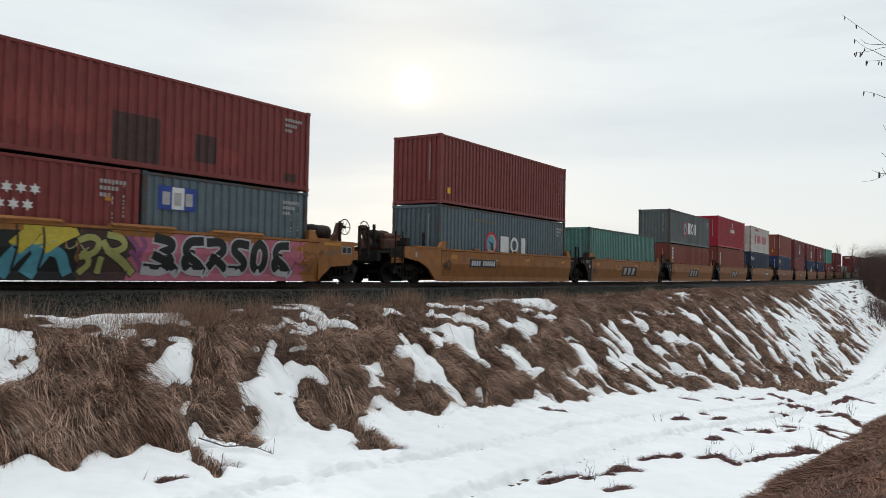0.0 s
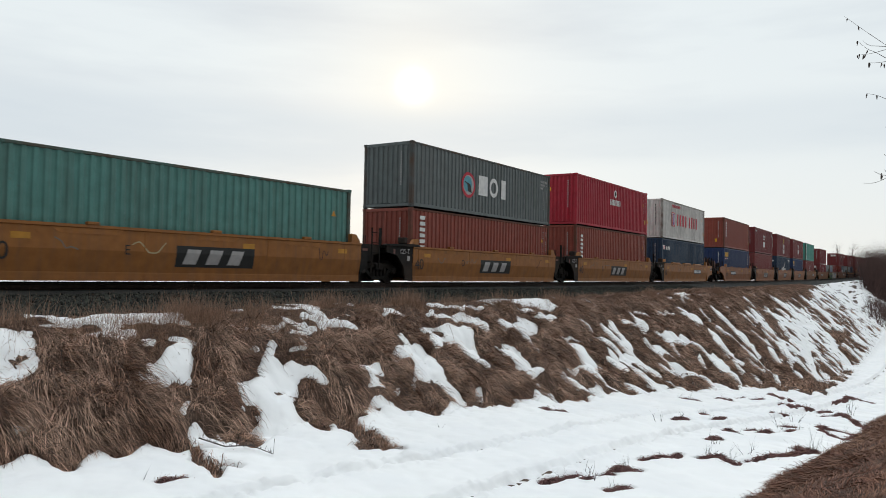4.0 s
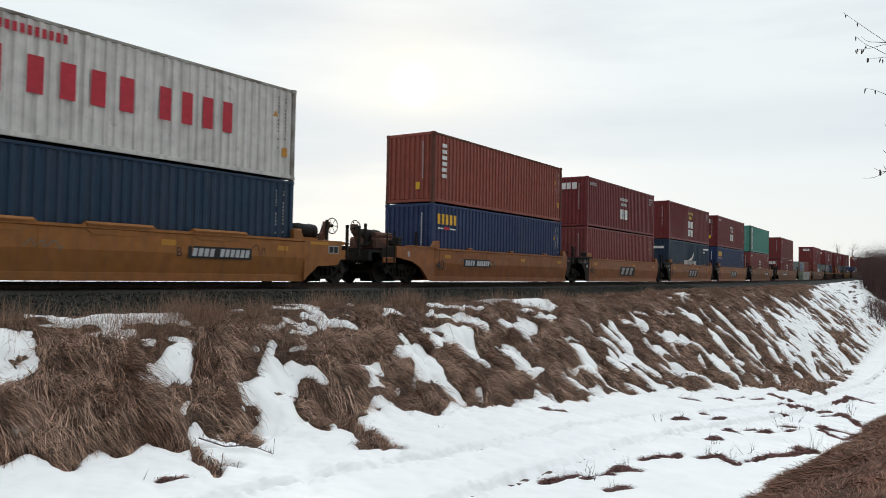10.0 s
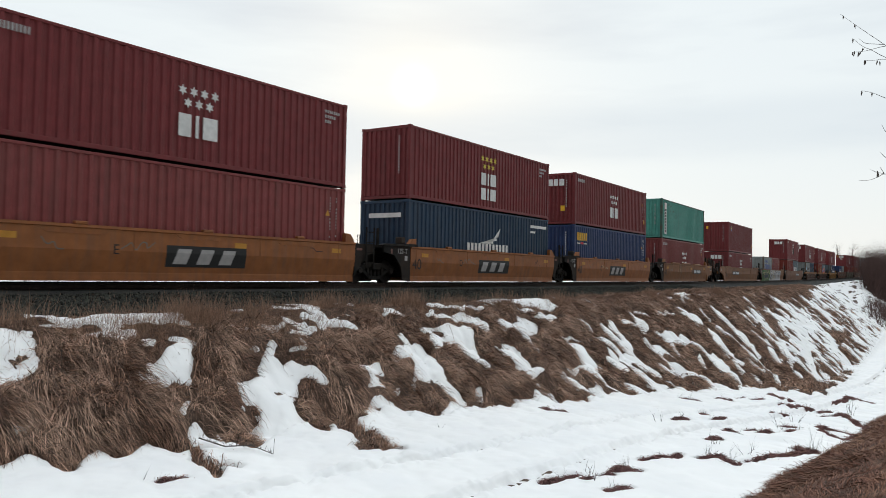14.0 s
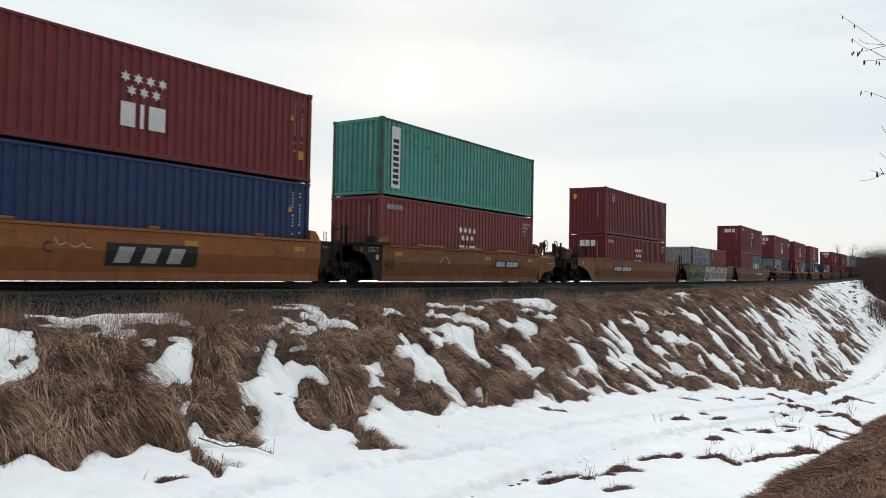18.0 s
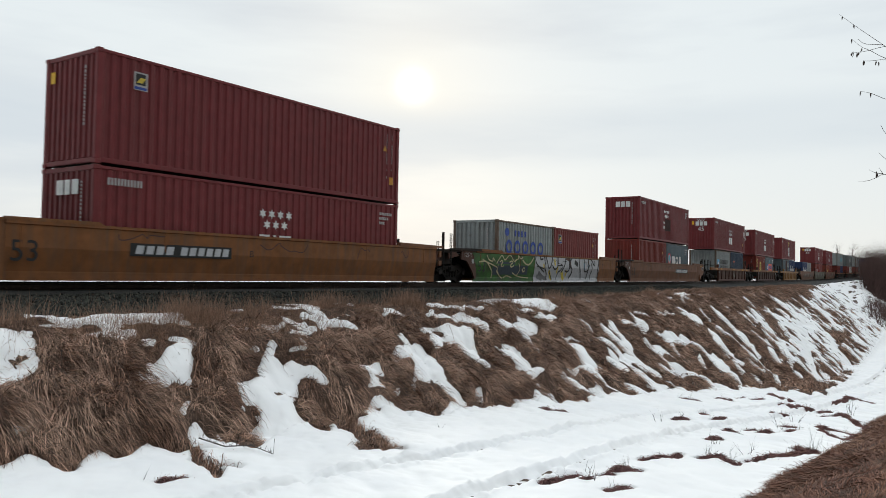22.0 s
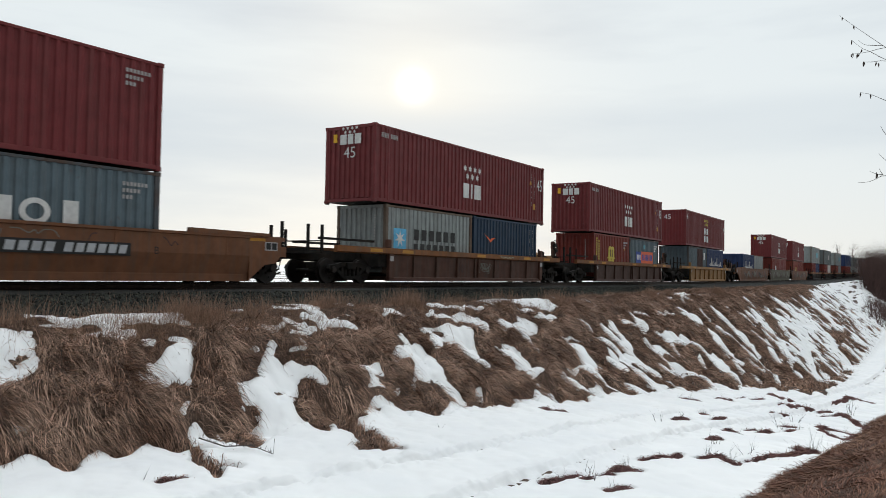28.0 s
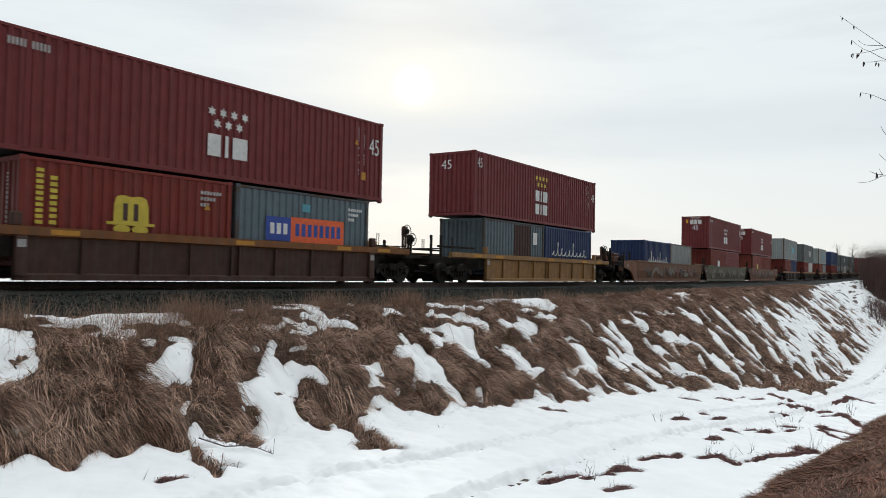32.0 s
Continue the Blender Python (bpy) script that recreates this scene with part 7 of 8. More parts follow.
def ribbed_car(c0, colour, label):
    """A single well car with a heavy top chord and ribbed side sheets."""
    thing = tagged(new("well_car"), label, "rail car", "well cars of the train")
    L, mat = FT40 / 2 + 0.12, WELL[colour]
    chord = WELL["amber"] if colour in ("oxide", "umber", "dark") else mat
    both_sides(thing, "top_chord", ("top_chord",), lambda: Geo().prism([(-1.30, 1.30), (-1.46, 1.30), (-1.46, 1.10), (-1.38, 1.06), (-1.30, 1.06)], -L - 2.9, L + 2.1, "x"), chord)
    both_sides(thing, "side_sheet", ("side_sheet",), lambda: Geo().prism([(-1.30, 1.06), (-1.37, 1.06), (-1.34, 0.24), (-1.42, 0.20), (-1.42, 0.07), (-1.22, 0.07), (-1.27, 0.24)], -L, L, "x"), mat)
    rib = cached(("side_rib",), lambda: Geo().prism([(-1.34, 1.07), (-1.44, 1.07), (-1.43, 0.24), (-1.34, 0.24)], -0.035, 0.035, "x"))
    for k in (-3, -2, -1, -0.09, 0.09, 1, 2, 3):
        part("side_rib", rib, mat, thing, at=(k * L / 4, 0, 0))
    post = cached(("side_post",), lambda: Geo().cbox(-0.14, 0.14, -1.46, -1.30, 0.16, 1.09, 0.02))
    for x in (-L + 0.1, L - 0.1):
        part("side_post", post, mat, thing, at=(x, 0, 0))
        plate(thing, x - 0.10, x + 0.10, 0.82, 1.0, "dull", "data_panel", y=-1.46)
    for x in (-L - 0.8, -L + 1.1, 0.3, L - 1.6, L + 0.55):
        plate(thing, x - 0.35, x + 0.35, 1.13, 1.25, "amber", "reflector", y=-1.46)
    part("well_floor", cached(("ribbed_floor",), lambda: Geo().box(-L + 0.1, L - 0.1, -1.22, 1.22, 0.27, 0.33)), STEEL, thing)
    for s in (-1, 1):
        e = s * L
        far = 4.3 if s < 0 else 3.1
        part("end_platform", Geo().box(min(e, e + s * far), max(e, e + s * far), -0.45, 0.45, 0.80, 1.10).box(min(e + s * (far - 1.2), e + s * far), max(e + s * (far - 1.2), e + s * far), -1.3, 1.3, 0.98, 1.10).box(min(e, e + s * 0.5), max(e, e + s * 0.5), -1.3, 1.3, 0.6, 1.10), STEEL, thing)
        part("corner_bracket", Geo().cbox(e - 0.12, e + 0.12, -1.44, -1.26, 1.30, 1.62, 0.03), mat, thing)
        coupler(thing, e + s * far, s)
        part("crosswalk", Geo().tube([(e + s * (far - 0.9), -1.2, 1.42), (e + s * (far - 0.9), 1.2, 1.42)], 0.025, 6).box(e + s * (far - 0.75) - 0.3, e + s * (far - 0.75) + 0.3, -1.1, 1.1, 1.14, 1.18), STEEL, thing)
    handrail(thing, -L - 4.0, 1.0, 1.95, -1.15)
    handrail(thing, -L - 3.5, 1.0, 1.95, -1.3)
    handrail(thing, -L - 3.1, 1.1, 1.85, 0.8)
    handrail(thing, -L - 2.75, 1.3, 1.9, -1.3, 0.13)
    part("deck_rail", Geo().box(-L - 3.4, -L - 0.5, -1.10, -1.02, 1.48, 1.56), STEEL, thing)
    part("deck_rail", Geo().box(-L - 2.6, -L - 0.2, 0.9, 0.98, 1.40, 1.48), STEEL, thing)
    part("air_tank", Geo().tube([(L + 0.35, -0.6, 1.42), (L + 0.42, -0.6, 1.42), (L + 1.0, -0.6, 1.42), (L + 1.07, -0.6, 1.42)], [0.10, 0.17, 0.17, 0.10], 12), WELL["tan"], thing, smooth=True)
    for bx, bz, by, bm in ((L + 2.65, 2.02, -0.9, BRAKE), (L + 3.38, 1.74, -0.62, STEEL)):
        w = part("brake_wheel", Geo().ring((bx, by, bz), 0.25, 0.017, "y").tube([(bx, by - 0.05, bz), (bx, by + 0.15, bz)], 0.10, 10), STEEL, thing)
        for k in range(3):
            a = math.pi * (k / 3 + 0.1)
            part("spoke", Geo().tube([(bx - 0.25 * math.cos(a), by, bz - 0.25 * math.sin(a)), (bx + 0.25 * math.cos(a), by, bz + 0.25 * math.sin(a))], 0.011, 4), STEEL, w)
        part("brake_housing", Geo().cbox(bx - 0.13, bx + 0.13, by + 0.04, by + 0.22, bz - 0.22, bz + 0.20, 0.05), bm, thing)
        for px in (bx - 0.085, bx + 0.085):
            part("brake_post", Geo().cbox(px - 0.035, px + 0.035, by + 0.1, by + 0.18, 1.08, bz - 0.15, 0.01), bm, thing)
    part("end_railing", Geo().tube([(L + 0.2, -1.1, 1.38), (L + 1.9, -1.1, 1.38), (L + 1.95, -1.1, 1.30)], 0.035, 6), STEEL, thing)
    part("end_railing", Geo().tube([(L + 0.3, 0.9, 1.40), (L + 2.0, 0.9, 1.40)], 0.03, 6), STEEL, thing)
    handrail(thing, L + 1.25, 1.3, 1.62, -0.9)
    handrail(thing, L + 2.25, 1.45, 2.05, -1.0, 0.14)
    handrail(thing, L + 3.52, 1.3, 1.75, -1.0, 0.13)
    handrail(thing, L + 2.98, 1.35, 2.0, 0.9, 0.14)
    part("deck_box", Geo().cbox(L + 1.15, L + 1.75, -1.2, -0.6, 1.10, 1.38, 0.03), WELL["tan"], thing)
    MOVERS.append((thing, c0 + FT40 / 2, 0.0))
    return thing


YELLOW_L = "yellow ochre well car unit of a double-stack train"
first = well_unit(5.16, 40, "yellow", "yellow ochre well car covered in sprayed graffiti shapes", right="free")
sprayed_field(first, -5.9, -1.75, 1.33, "black", 0.002, 0.08, 1)
sprayed_field(first, -1.75, -0.15, 1.33, "patch", 0.003, 0.10, 2)
sprayed_field(first, -0.35, 5.75, 1.33, "pink", 0.004, 0.22, 3)
# upright forms, blue-green below and yellow above
for x0, x1, lean in ((-5.6, -5.2, 0.1), (-4.9, -4.5, 0.05), (-4.15, -3.7, -0.05), (-3.45, -3.05, 0.22), (-2.85, -2.45, 0.12)):
    spray(first, [(x0, 0.30), ((x0 + x1) / 2, 0.62), (x1 - 0.1 + lean, 0.95)], 0.36, 0.006, "teal", name="sprayed_shape")
    spray(first, [((x0 + x1) / 2 + lean * 0.6, 0.90), (x1 - 0.1 + lean, 1.08), (x1 + lean, 1.24)], 0.38, 0.009, "gold", name="sprayed_shape")
for path in (((-2.5, 0.82), (-2.2, 1.05), (-1.85, 1.22)), ((-2.95, 1.24), (-2.4, 1.26), (-2.0, 1.24))):
    spray(first, path, 0.22, 0.012, "gold", name="sprayed_shape")
for path in (((-2.5, 0.80), (-2.15, 0.70), (-2.05, 0.40), (-2.0, 0.30)), ((-2.75, 0.75), (-2.35, 0.85))):
    spray(first, path, 0.26, 0.012, "teal", name="sprayed_shape")
for path in (((-3.9, 1.3), (-3.95, 0.9), (-4.1, 0.3)), ((-3.2, 1.3), (-3.15, 0.9), (-3.25, 0.3)), ((-2.6, 1.28), (-2.55, 0.9), (-2.65, 0.3)), ((-2.35, 0.6), (-2.3, 0.3))):
    spray(first, path, 0.05, 0.016, "black")
# olive forms on a dark ground
for path, w in ((((-1.7, 1.05), (-1.45, 1.15), (-1.2, 1.05), (-1.3, 0.75), (-1.65, 0.65)), 0.16), (((-1.6, 0.75), (-1.4, 0.5), (-1.65, 0.28)), 0.15), (((-0.95, 1.2), (-0.6, 1.15), (-0.5, 0.9), (-0.95, 0.75), (-1.1, 1.0)), 0.17), (((-0.95, 0.8), (-0.55, 0.55), (-0.3, 0.3)), 0.20), (((-1.15, 0.6), (-1.2, 0.3)), 0.16)):
    spray(first, path, w + 0.06, 0.007, "black", name="sprayed_outline")
    spray(first, path, w, 0.012, "lime", name="sprayed_shape")
for path in (((-0.55, 1.3), (-0.2, 1.0), (-0.1, 0.7)), ((-0.35, 0.8), (-0.05, 0.5), (0.0, 0.3)), ((-0.1, 1.25), (0.1, 0.95), (-0.15, 0.8))):
    spray(first, path, 0.13, 0.010, "mauve", name="sprayed_shape")
# black block forms with a pale rim on pink
for k, (form, x0, x1) in enumerate((("hook", 0.12, 0.92), ("comb", 1.18, 1.80), ("fork", 2.0, 2.62), ("bend", 2.82, 3.42), ("loop", 3.62, 4.18), ("comb", 4.42, 5.02))):
    fat_form(first, form, x0, x1, 0.30, 1.24, 0.24, "black", "pale", 0.010 + 0.010 * (k % 2))
    if form in ("hook", "fork", "comb"):
        fat_form(first, "foot", x0 - 0.05, x1 + 0.12, 0.28, 1.24, 0.22, "black", "pale", 0.013 + 0.010 * (k % 2))
for k, (x, z, ink) in enumerate(((5.0, 0.55, "pink"), (5.6, 0.75, "rustred"), (6.3, 0.8, "haze"), (5.2, 0.3, "dusk"), (6.9, 0.9, "haze"), (4.6, 0.9, "pink"))):
    scrawl(first, x, z, 1.0, 0.42, 70 + k, ink, 6, y=FACE - 0.012)
bogie(18.94), bogie(3.5)
for i, c in enumerate((24.9, 40.5, 56.2, 71.8, 87.55)):
    well_unit(c, 40, "yellow", YELLOW_L, "free" if i == 0 else "joint", "free" if i == 4 else "joint", {0: -2.85, 4: 3.14}.get(i, "plate"), "40", "AEDCB"[i])
    bogie(c - (1.9 if i == 0 else 1.75))
bogie(87.55 + FT40 + 1.6)
for i, c in enumerate((107.45, 123.15, 139.0, 154.55, 170.4)):
    well_unit(c, 40, "amber" if i == 4 else "ochre", "orange-brown well car unit of a double-stack train", "free" if i == 0 else "joint", "free" if i == 4 else "joint", {0: -2.85, 4: 3.14}.get(i, "plate"), "40", "AEDCB"[i])
    bogie(c - (1.9 if i == 0 else 1.75))
bogie(170.4 + FT40 + 1.6)
for i, c in enumerate((192.35, 212.1, 231.6)):
    u = well_unit(c, 53, "amber" if i < 2 else "brown", "long weathered brown-orange well car unit" if i != 1 else "long well car unit covered in green and silver sprayed shapes", "free" if i == 0 else "joint", "free" if i == 2 else "joint", {0: -3.55, 2: 3.55}.get(i), "53")
    if i == 1:
        sprayed_field(u, -8.45, -2.55, 1.33, "green", 0.002, 0.16, 5)
        sprayed_field(u, -2.6, 5.7, 1.335, "silver", 0.003, 0.05, 6)
        for k, (ink, w, path) in enumerate(GREEN_LINES):
            spray(u, path, w, 0.006 + 0.0015 * k, ink)
        for k, (ink, w, path) in enumerate(SILVER_LINES):
            spray(u, path, w * (1.0 if ink != "black" else 1.5), 0.006 + (0.0 if ink != "black" else 0.006) + 0.0004 * k, ink, 1)
    bogie(c - (4.0 if i == 0 else 3.6))
scrawl(u, 0.6, 0.55, 1.5, 0.70, 401, "haze", 7)
scrawl(u, 2.2, 1.08, 1.1, 0.18, 402, "haze", 9)
bogie(231.6 + FT40 + 3.3)
for c, col, lab in ((253.5, "oxide", "rusty brown ribbed well car with an orange top chord"), (273.15, "umber", "dark brown ribbed well car with an orange top chord"), (293.5, "tan", "tan-orange ribbed well car")):
    car = ribbed_car(c, col, lab)
    if c < 260:
        writing(car, "40", -1.25, 0.60, 0.36, "patch", y=-1.376)
        for k in range(7):
            scrawl(car, 0.30 + 0.02 * k, 0.42 + 0.02 * k, 0.85, 0.42, 300 + k, "haze", 7, y=-1.372 - 0.0008 * k)
        for k in range(3):
            scrawl(car, 2.0, 1.12, 1.3, 0.12, 320 + k, ("haze", "rustred", "cream")[k], 9, y=-1.46)
    bogie(c - 1.85), bogie(c + FT40 + 1.65)
for i, c in enumerate((315.3, 334.0, 353.7)):
    u = well_unit(c, 53, ("brown", "olive", "brown")[i], "long well car unit with scrawled graffiti", "free" if i == 0 else "joint", "free" if i == 2 else "joint")
    graffiti(u, -6.5, 7.5, 0.32, 1.25, None, 10, (("patch", "haze", "rustred"), ("haze", "patch", "haze"), ("patch", "rustred", "haze"))[i], "haze", 40 + i, fat=0.22)
    bogie(c - (4.0 if i == 0 else 3.6))
bogie(353.7 + FT40 + 3.3)
for c in (378.15, 399.95, 423.25, 446.75, 468.75, 489.75, 510.75, 531.75):
    ribbed_car(c, "dark", "dark grimy ribbed well car far down the train")
    bogie(c - 1.85), bogie(c + FT40 + 1.65)

# ---- track ----
track = tagged(new("railway_track"), "single railway track on dark wooden ties", "track", kind="structure")


def rail_mesh(side):
    prof = [(-0.075, -0.175), (0.075, -0.175), (0.07, -0.155), (0.012, -0.135), (0.012, -0.045), (0.036, -0.035), (0.036, -0.004), (-0.036, -0.004), (-0.036, -0.035), (-0.012, -0.045), (-0.012, -0.135), (-0.07, -0.155)]
    xs = steps((-420, 0, 20), (0, 120, 3), (120, 260, 8), (260, 900, 40))
    g, n = Geo(), len(prof)
    for x in xs:
        g.v += [(x, float(track_y(x)) + side * 0.7525 + p, float(track_z(x)) + q) for p, q in prof]
    for i in range(len(xs) - 1):
        g.f += [(i * n + k, i * n + (k + 1) % n, (i + 1) * n + (k + 1) % n, (i + 1) * n + k) for k in range(n)]
    return g


def head_mesh(side):
    xs = steps((-420, 0, 20), (0, 120, 3), (120, 260, 8), (260, 900, 40))
    g = Geo()
    for x in xs:
        y, z = float(track_y(x)) + side * 0.7525, float(track_z(x))
        g.v += [(x, y - 0.033, z - 0.004), (x, y - 0.028, z), (x, y + 0.028, z), (x, y + 0.033, z - 0.004)]
    for i in range(len(xs) - 1):
        g.f += [(i * 4 + k, i * 4 + k + 1, (i + 1) * 4 + k + 1, (i + 1) * 4 + k) for k in range(3)]
    return g


for s in (-1, 1):
    r = part("rail", rail_mesh(s), RAIL, track)
    part("rail_head", head_mesh(s), RAILTOP, r)

# ---- plants ----


def fast_mesh(name, verts, faces, mat):
    """A mesh from arrays of vertices and equal-sided faces."""
    me = bpy.data.meshes.new(name)
    k = faces.shape[1]
    me.vertices.add(len(verts))
    me.vertices.foreach_set("co", verts.astype(np.float32).ravel())
    me.loops.add(faces.size)
    me.loops.foreach_set("vertex_index", faces.astype(np.int32).ravel())
    me.polygons.add(len(faces))
    me.polygons.foreach_set("loop_start", np.arange(0, faces.size, k, dtype=np.int32))
    me.polygons.foreach_set("loop_total", np.full(len(faces), k, dtype=np.int32))
    me.update()
    me.validate()
    me.materials.append(mat)
    return new(name, me)


def blades(name, root, way, length, width, droop, mat):
    """Curved grass blades: roots, first directions, lengths, widths; each bends over towards the ground."""
    n = len(root)
    way = way / np.linalg.norm(way, axis=1, keepdims=True)
    side = np.cross(way, np.array((0, 0, 1.0))) + 1e-4
    turn = RNG.uniform(-1.2, 1.2, (n, 1))
    side = side / np.linalg.norm(side, axis=1, keepdims=True)
    up = np.cross(side, way)
    side = side * np.cos(turn) + up * np.sin(turn)
    pts = []
    for s, w in ((0.0, 1.0), (0.4, 0.9), (0.75, 0.6), (1.0, 0.12)):
        p = root + way * (length * s)[:, None] - np.array((0, 0, 1.0)) * (droop * length * s * s)[:, None]
        pts += [p - side * (width * w / 2)[:, None], p + side * (width * w / 2)[:, None]]
    v = np.stack(pts, 1).reshape(-1, 3)
    q = np.array([(0, 1, 3, 2), (2, 3, 5, 4), (4, 5, 7, 6)])
    f = (np.arange(n)[:, None, None] * 8 + q[None]).reshape(-1, 4)
    return fast_mesh(name, v, f, mat)


RNG = np.random.default_rng(7)


def scatter(n, x0, x1, u0, u1, power=1.0):
    """Places on the plan, denser towards x0."""
    x = x0 + (x1 - x0) * RNG.random(n) ** power
    u = u0 + (u1 - u0) * RNG.random(n)
    return x, u


# long dead grass hanging down the bank, in tufts that share a lean
def tufts(n, x0, x1, u0, u1, power, per):
    tx, tu = scatter(n, x0, x1, u0, u1, power)
    x = np.repeat(tx, per) + 0.10 * RNG.normal(size=n * per) * np.repeat(np.clip(0.8 + tx / 50, 1, 2), per)
    u = np.repeat(tu, per) + 0.10 * RNG.normal(size=n * per)
    return x, u, np.repeat(RNG.normal(size=n), per), np.repeat(RNG.normal(size=n), per)


x, u, lean, lift = tufts(23500, 3.0, 110.0, 3.4, 13.5, 1.9, 19)
ok = (snow_depth(x, u) < np.where(RNG.random(len(x)) < 0.04, 0.08, -0.01)) & (u < np.interp(x, *FOOT) + np.where(x < 16, 2.6, 1.6)) & (u + 0.5 * fractal(x * 0.7, u * 0.9, 115, 3) > np.interp(x, (10, 22, 32, 50), (5.55, 5.45, 4.7, 3.4)))
x, u, lean, lift = x[ok], u[ok], lean[ok], lift[ok]
n = len(x)
root = np.stack([x, track_y(x) - u, turf(x, u) - 0.01], -1)
# the blades fall away from the tops of the tussocks
fall_x = (turf(x - 0.2, u) - turf(x + 0.2, u)) / 0.4
fall_y = (turf(x, u + 0.2) - turf(x, u - 0.2)) / 0.4
way = np.stack([1.25 * fall_x + 0.25 * lean + 0.20 * RNG.normal(size=n), 1.1 * fall_y - 0.15 + 0.20 * RNG.normal(size=n), 0.40 + 0.25 * lift + 0.22 * RNG.normal(size=n)], -1)
size = np.clip(1.0 + x / 45, 1.1, 2.4)
long = RNG.uniform(0.26, 0.80, n) * (1 + 0.15 * lift)
# where the tips would lie on snow the grass is short
unit = way / np.linalg.norm(way, axis=1, keepdims=True)
for k in (0.45, 0.95):
    tx, ty = x + unit[:, 0] * long * k, track_y(x) - u + unit[:, 1] * long * k
    on = (snow_depth(tx, track_y(tx) - ty) > 0.03) & (RNG.random(n) < 0.93)
    long = np.where(on, long * np.where(u > np.interp(x, *FOOT) - 0.5, 0.68, 0.38), long)
blades("dead_grass", root, way, long, RNG.uniform(0.004, 0.013, n) * size, RNG.uniform(0.65, 1.05, n), GRASS)
tagged(bpy.data.objects["dead_grass"], "long matted brown dead grass hanging down a railway bank", "grass", kind="stuff")

# short thatch over the crest and between the tufts
x, u = scatter(120000, 3.0, 60.0, 4.2, 7.2, 2.2)
ok = (snow_depth(x, u) < np.where(RNG.random(len(x)) < np.where(u < 5.6, 0.34, 0.06), 0.25, 0.0)) & (u + 0.4 * fractal(x * 0.9, u, 119, 3) > np.interp(x, (9, 14), (4.55, 4.25))) & (u < np.interp(x, *FOOT))
x, u = x[ok], u[ok]
n = len(x)
root = np.stack([x, track_y(x) - u, turf(x, u) - 0.01], -1)
way = np.stack([RNG.normal(size=n), RNG.normal(size=n) - 0.4, 0.45 + 0.3 * RNG.normal(size=n)], -1)
blades("thatch", root, way, RNG.uniform(0.08, 0.32, n), RNG.uniform(0.004, 0.010, n) * np.clip(1.0 + x / 45, 1.1, 2.2), RNG.uniform(0.3, 0.9, n), GRASS)
tagged(bpy.data.objects["thatch"], "short tangled dead grass along the crest", "grass", kind="stuff")

# upright stalks along the crest
x, u, lean, lift = tufts(4200, 3.0, 100.0, 4.1, 5.9, 1.7, 8)
ok = (fractal(x * 0.62, u * 0.7, 113, 3) + 0.25 * (u - 4.8) > np.where(RNG.random(len(x)) < 0.12, -0.4, 0.20)) & (snow_depth(x, u) < np.where(RNG.random(len(x)) < 0.35, 0.2, 0.0))
x, u, lean = x[ok], u[ok], lean[ok]
spread = len(x)
for cx, cu, k in ((10.1, 5.2, 420), (10.5, 5.4, 260), (14.95, 4.75, 420), (18.4, 5.0, 380), (18.1, 4.7, 240), (6.65, 5.1, 160), (8.5, 5.4, 200), (28.3, 5.3, 420), (15.9, 5.3, 180), (23.5, 5.2, 260), (11.8, 5.3, 180), (40.0, 5.2, 500), (54.0, 5.4, 700), (75.0, 5.4, 900), (7.6, 5.55, 110), (8.7, 5.7, 90), (9.4, 5.45, 120), (12.4, 5.75, 90), (13.9, 5.5, 100), (20.2, 5.6, 140)):
    wide = 0.22 + cx * 0.012
    k = int(1.8 * k)
    x, u, lean = np.append(x, cx + wide * RNG.normal(size=k)), np.append(u, cu + 0.22 * RNG.normal(size=k)), np.append(lean, RNG.normal(size=k))
n = len(x)
root = np.stack([x, track_y(x) - u, turf(x, u) - 0.02], -1)
way = np.stack([0.25 * lean + 0.28 * RNG.normal(size=n), 0.32 * RNG.normal(size=n), np.ones(n)], -1)
blades("dry_stalks", root, way, np.where(np.arange(n) < spread, RNG.uniform(0.15, 0.5, n), RNG.uniform(0.25, 0.78, n)), RNG.uniform(0.003, 0.0065, n) * np.clip(0.8 + x / 60, 0.8, 2), RNG.uniform(0.0, 0.45, n), STRAW)
tagged(bpy.data.objects["dry_stalks"], "upright straw-coloured dry stalks along the ballast edge", "grass", kind="stuff")

# the near bank and mats of stalks that poke out of the snowy lane
x = 5.0 + 40 * RNG.random(300000) ** 1.5
y = 0.1 + 4.0 * RNG.random(300000)
u = track_y(x) - y
ok = (snow_depth(x, u) < 0.01) & (x > 1.8 * y) & (x < 14.5 * y)
x, u = x[ok], u[ok]
y = track_y(x) - u
n = len(x)
root = np.stack([x, y, turf(x, u)], -1)
swirl = 2.2 * fractal(x * 0.9, y * 0.9, 131, 3)
# tufts stand up along the edge of the snow
fringe = np.clip((y - np.interp(x, *NEAR_EDGE) + 0.45) / 0.4, 0, 1) * (fractal(x * 2.1, y * 2.1, 137, 3) > -0.1)
way = np.stack([np.cos(swirl) + 0.35 * RNG.normal(size=n), np.sin(swirl) + 0.35 * RNG.normal(size=n), 0.32 + 0.28 * RNG.normal(size=n) + 0.8 * fringe], -1)
blades("near_bank_grass", root, way, RNG.uniform(0.10, 0.36, n), RNG.uniform(0.005, 0.012, n), RNG.uniform(0.4, 0.9, n), NEARGRASS)
tagged(bpy.data.objects["near_bank_grass"], "flattened brown dead grass on the near slope", "grass", kind="stuff")

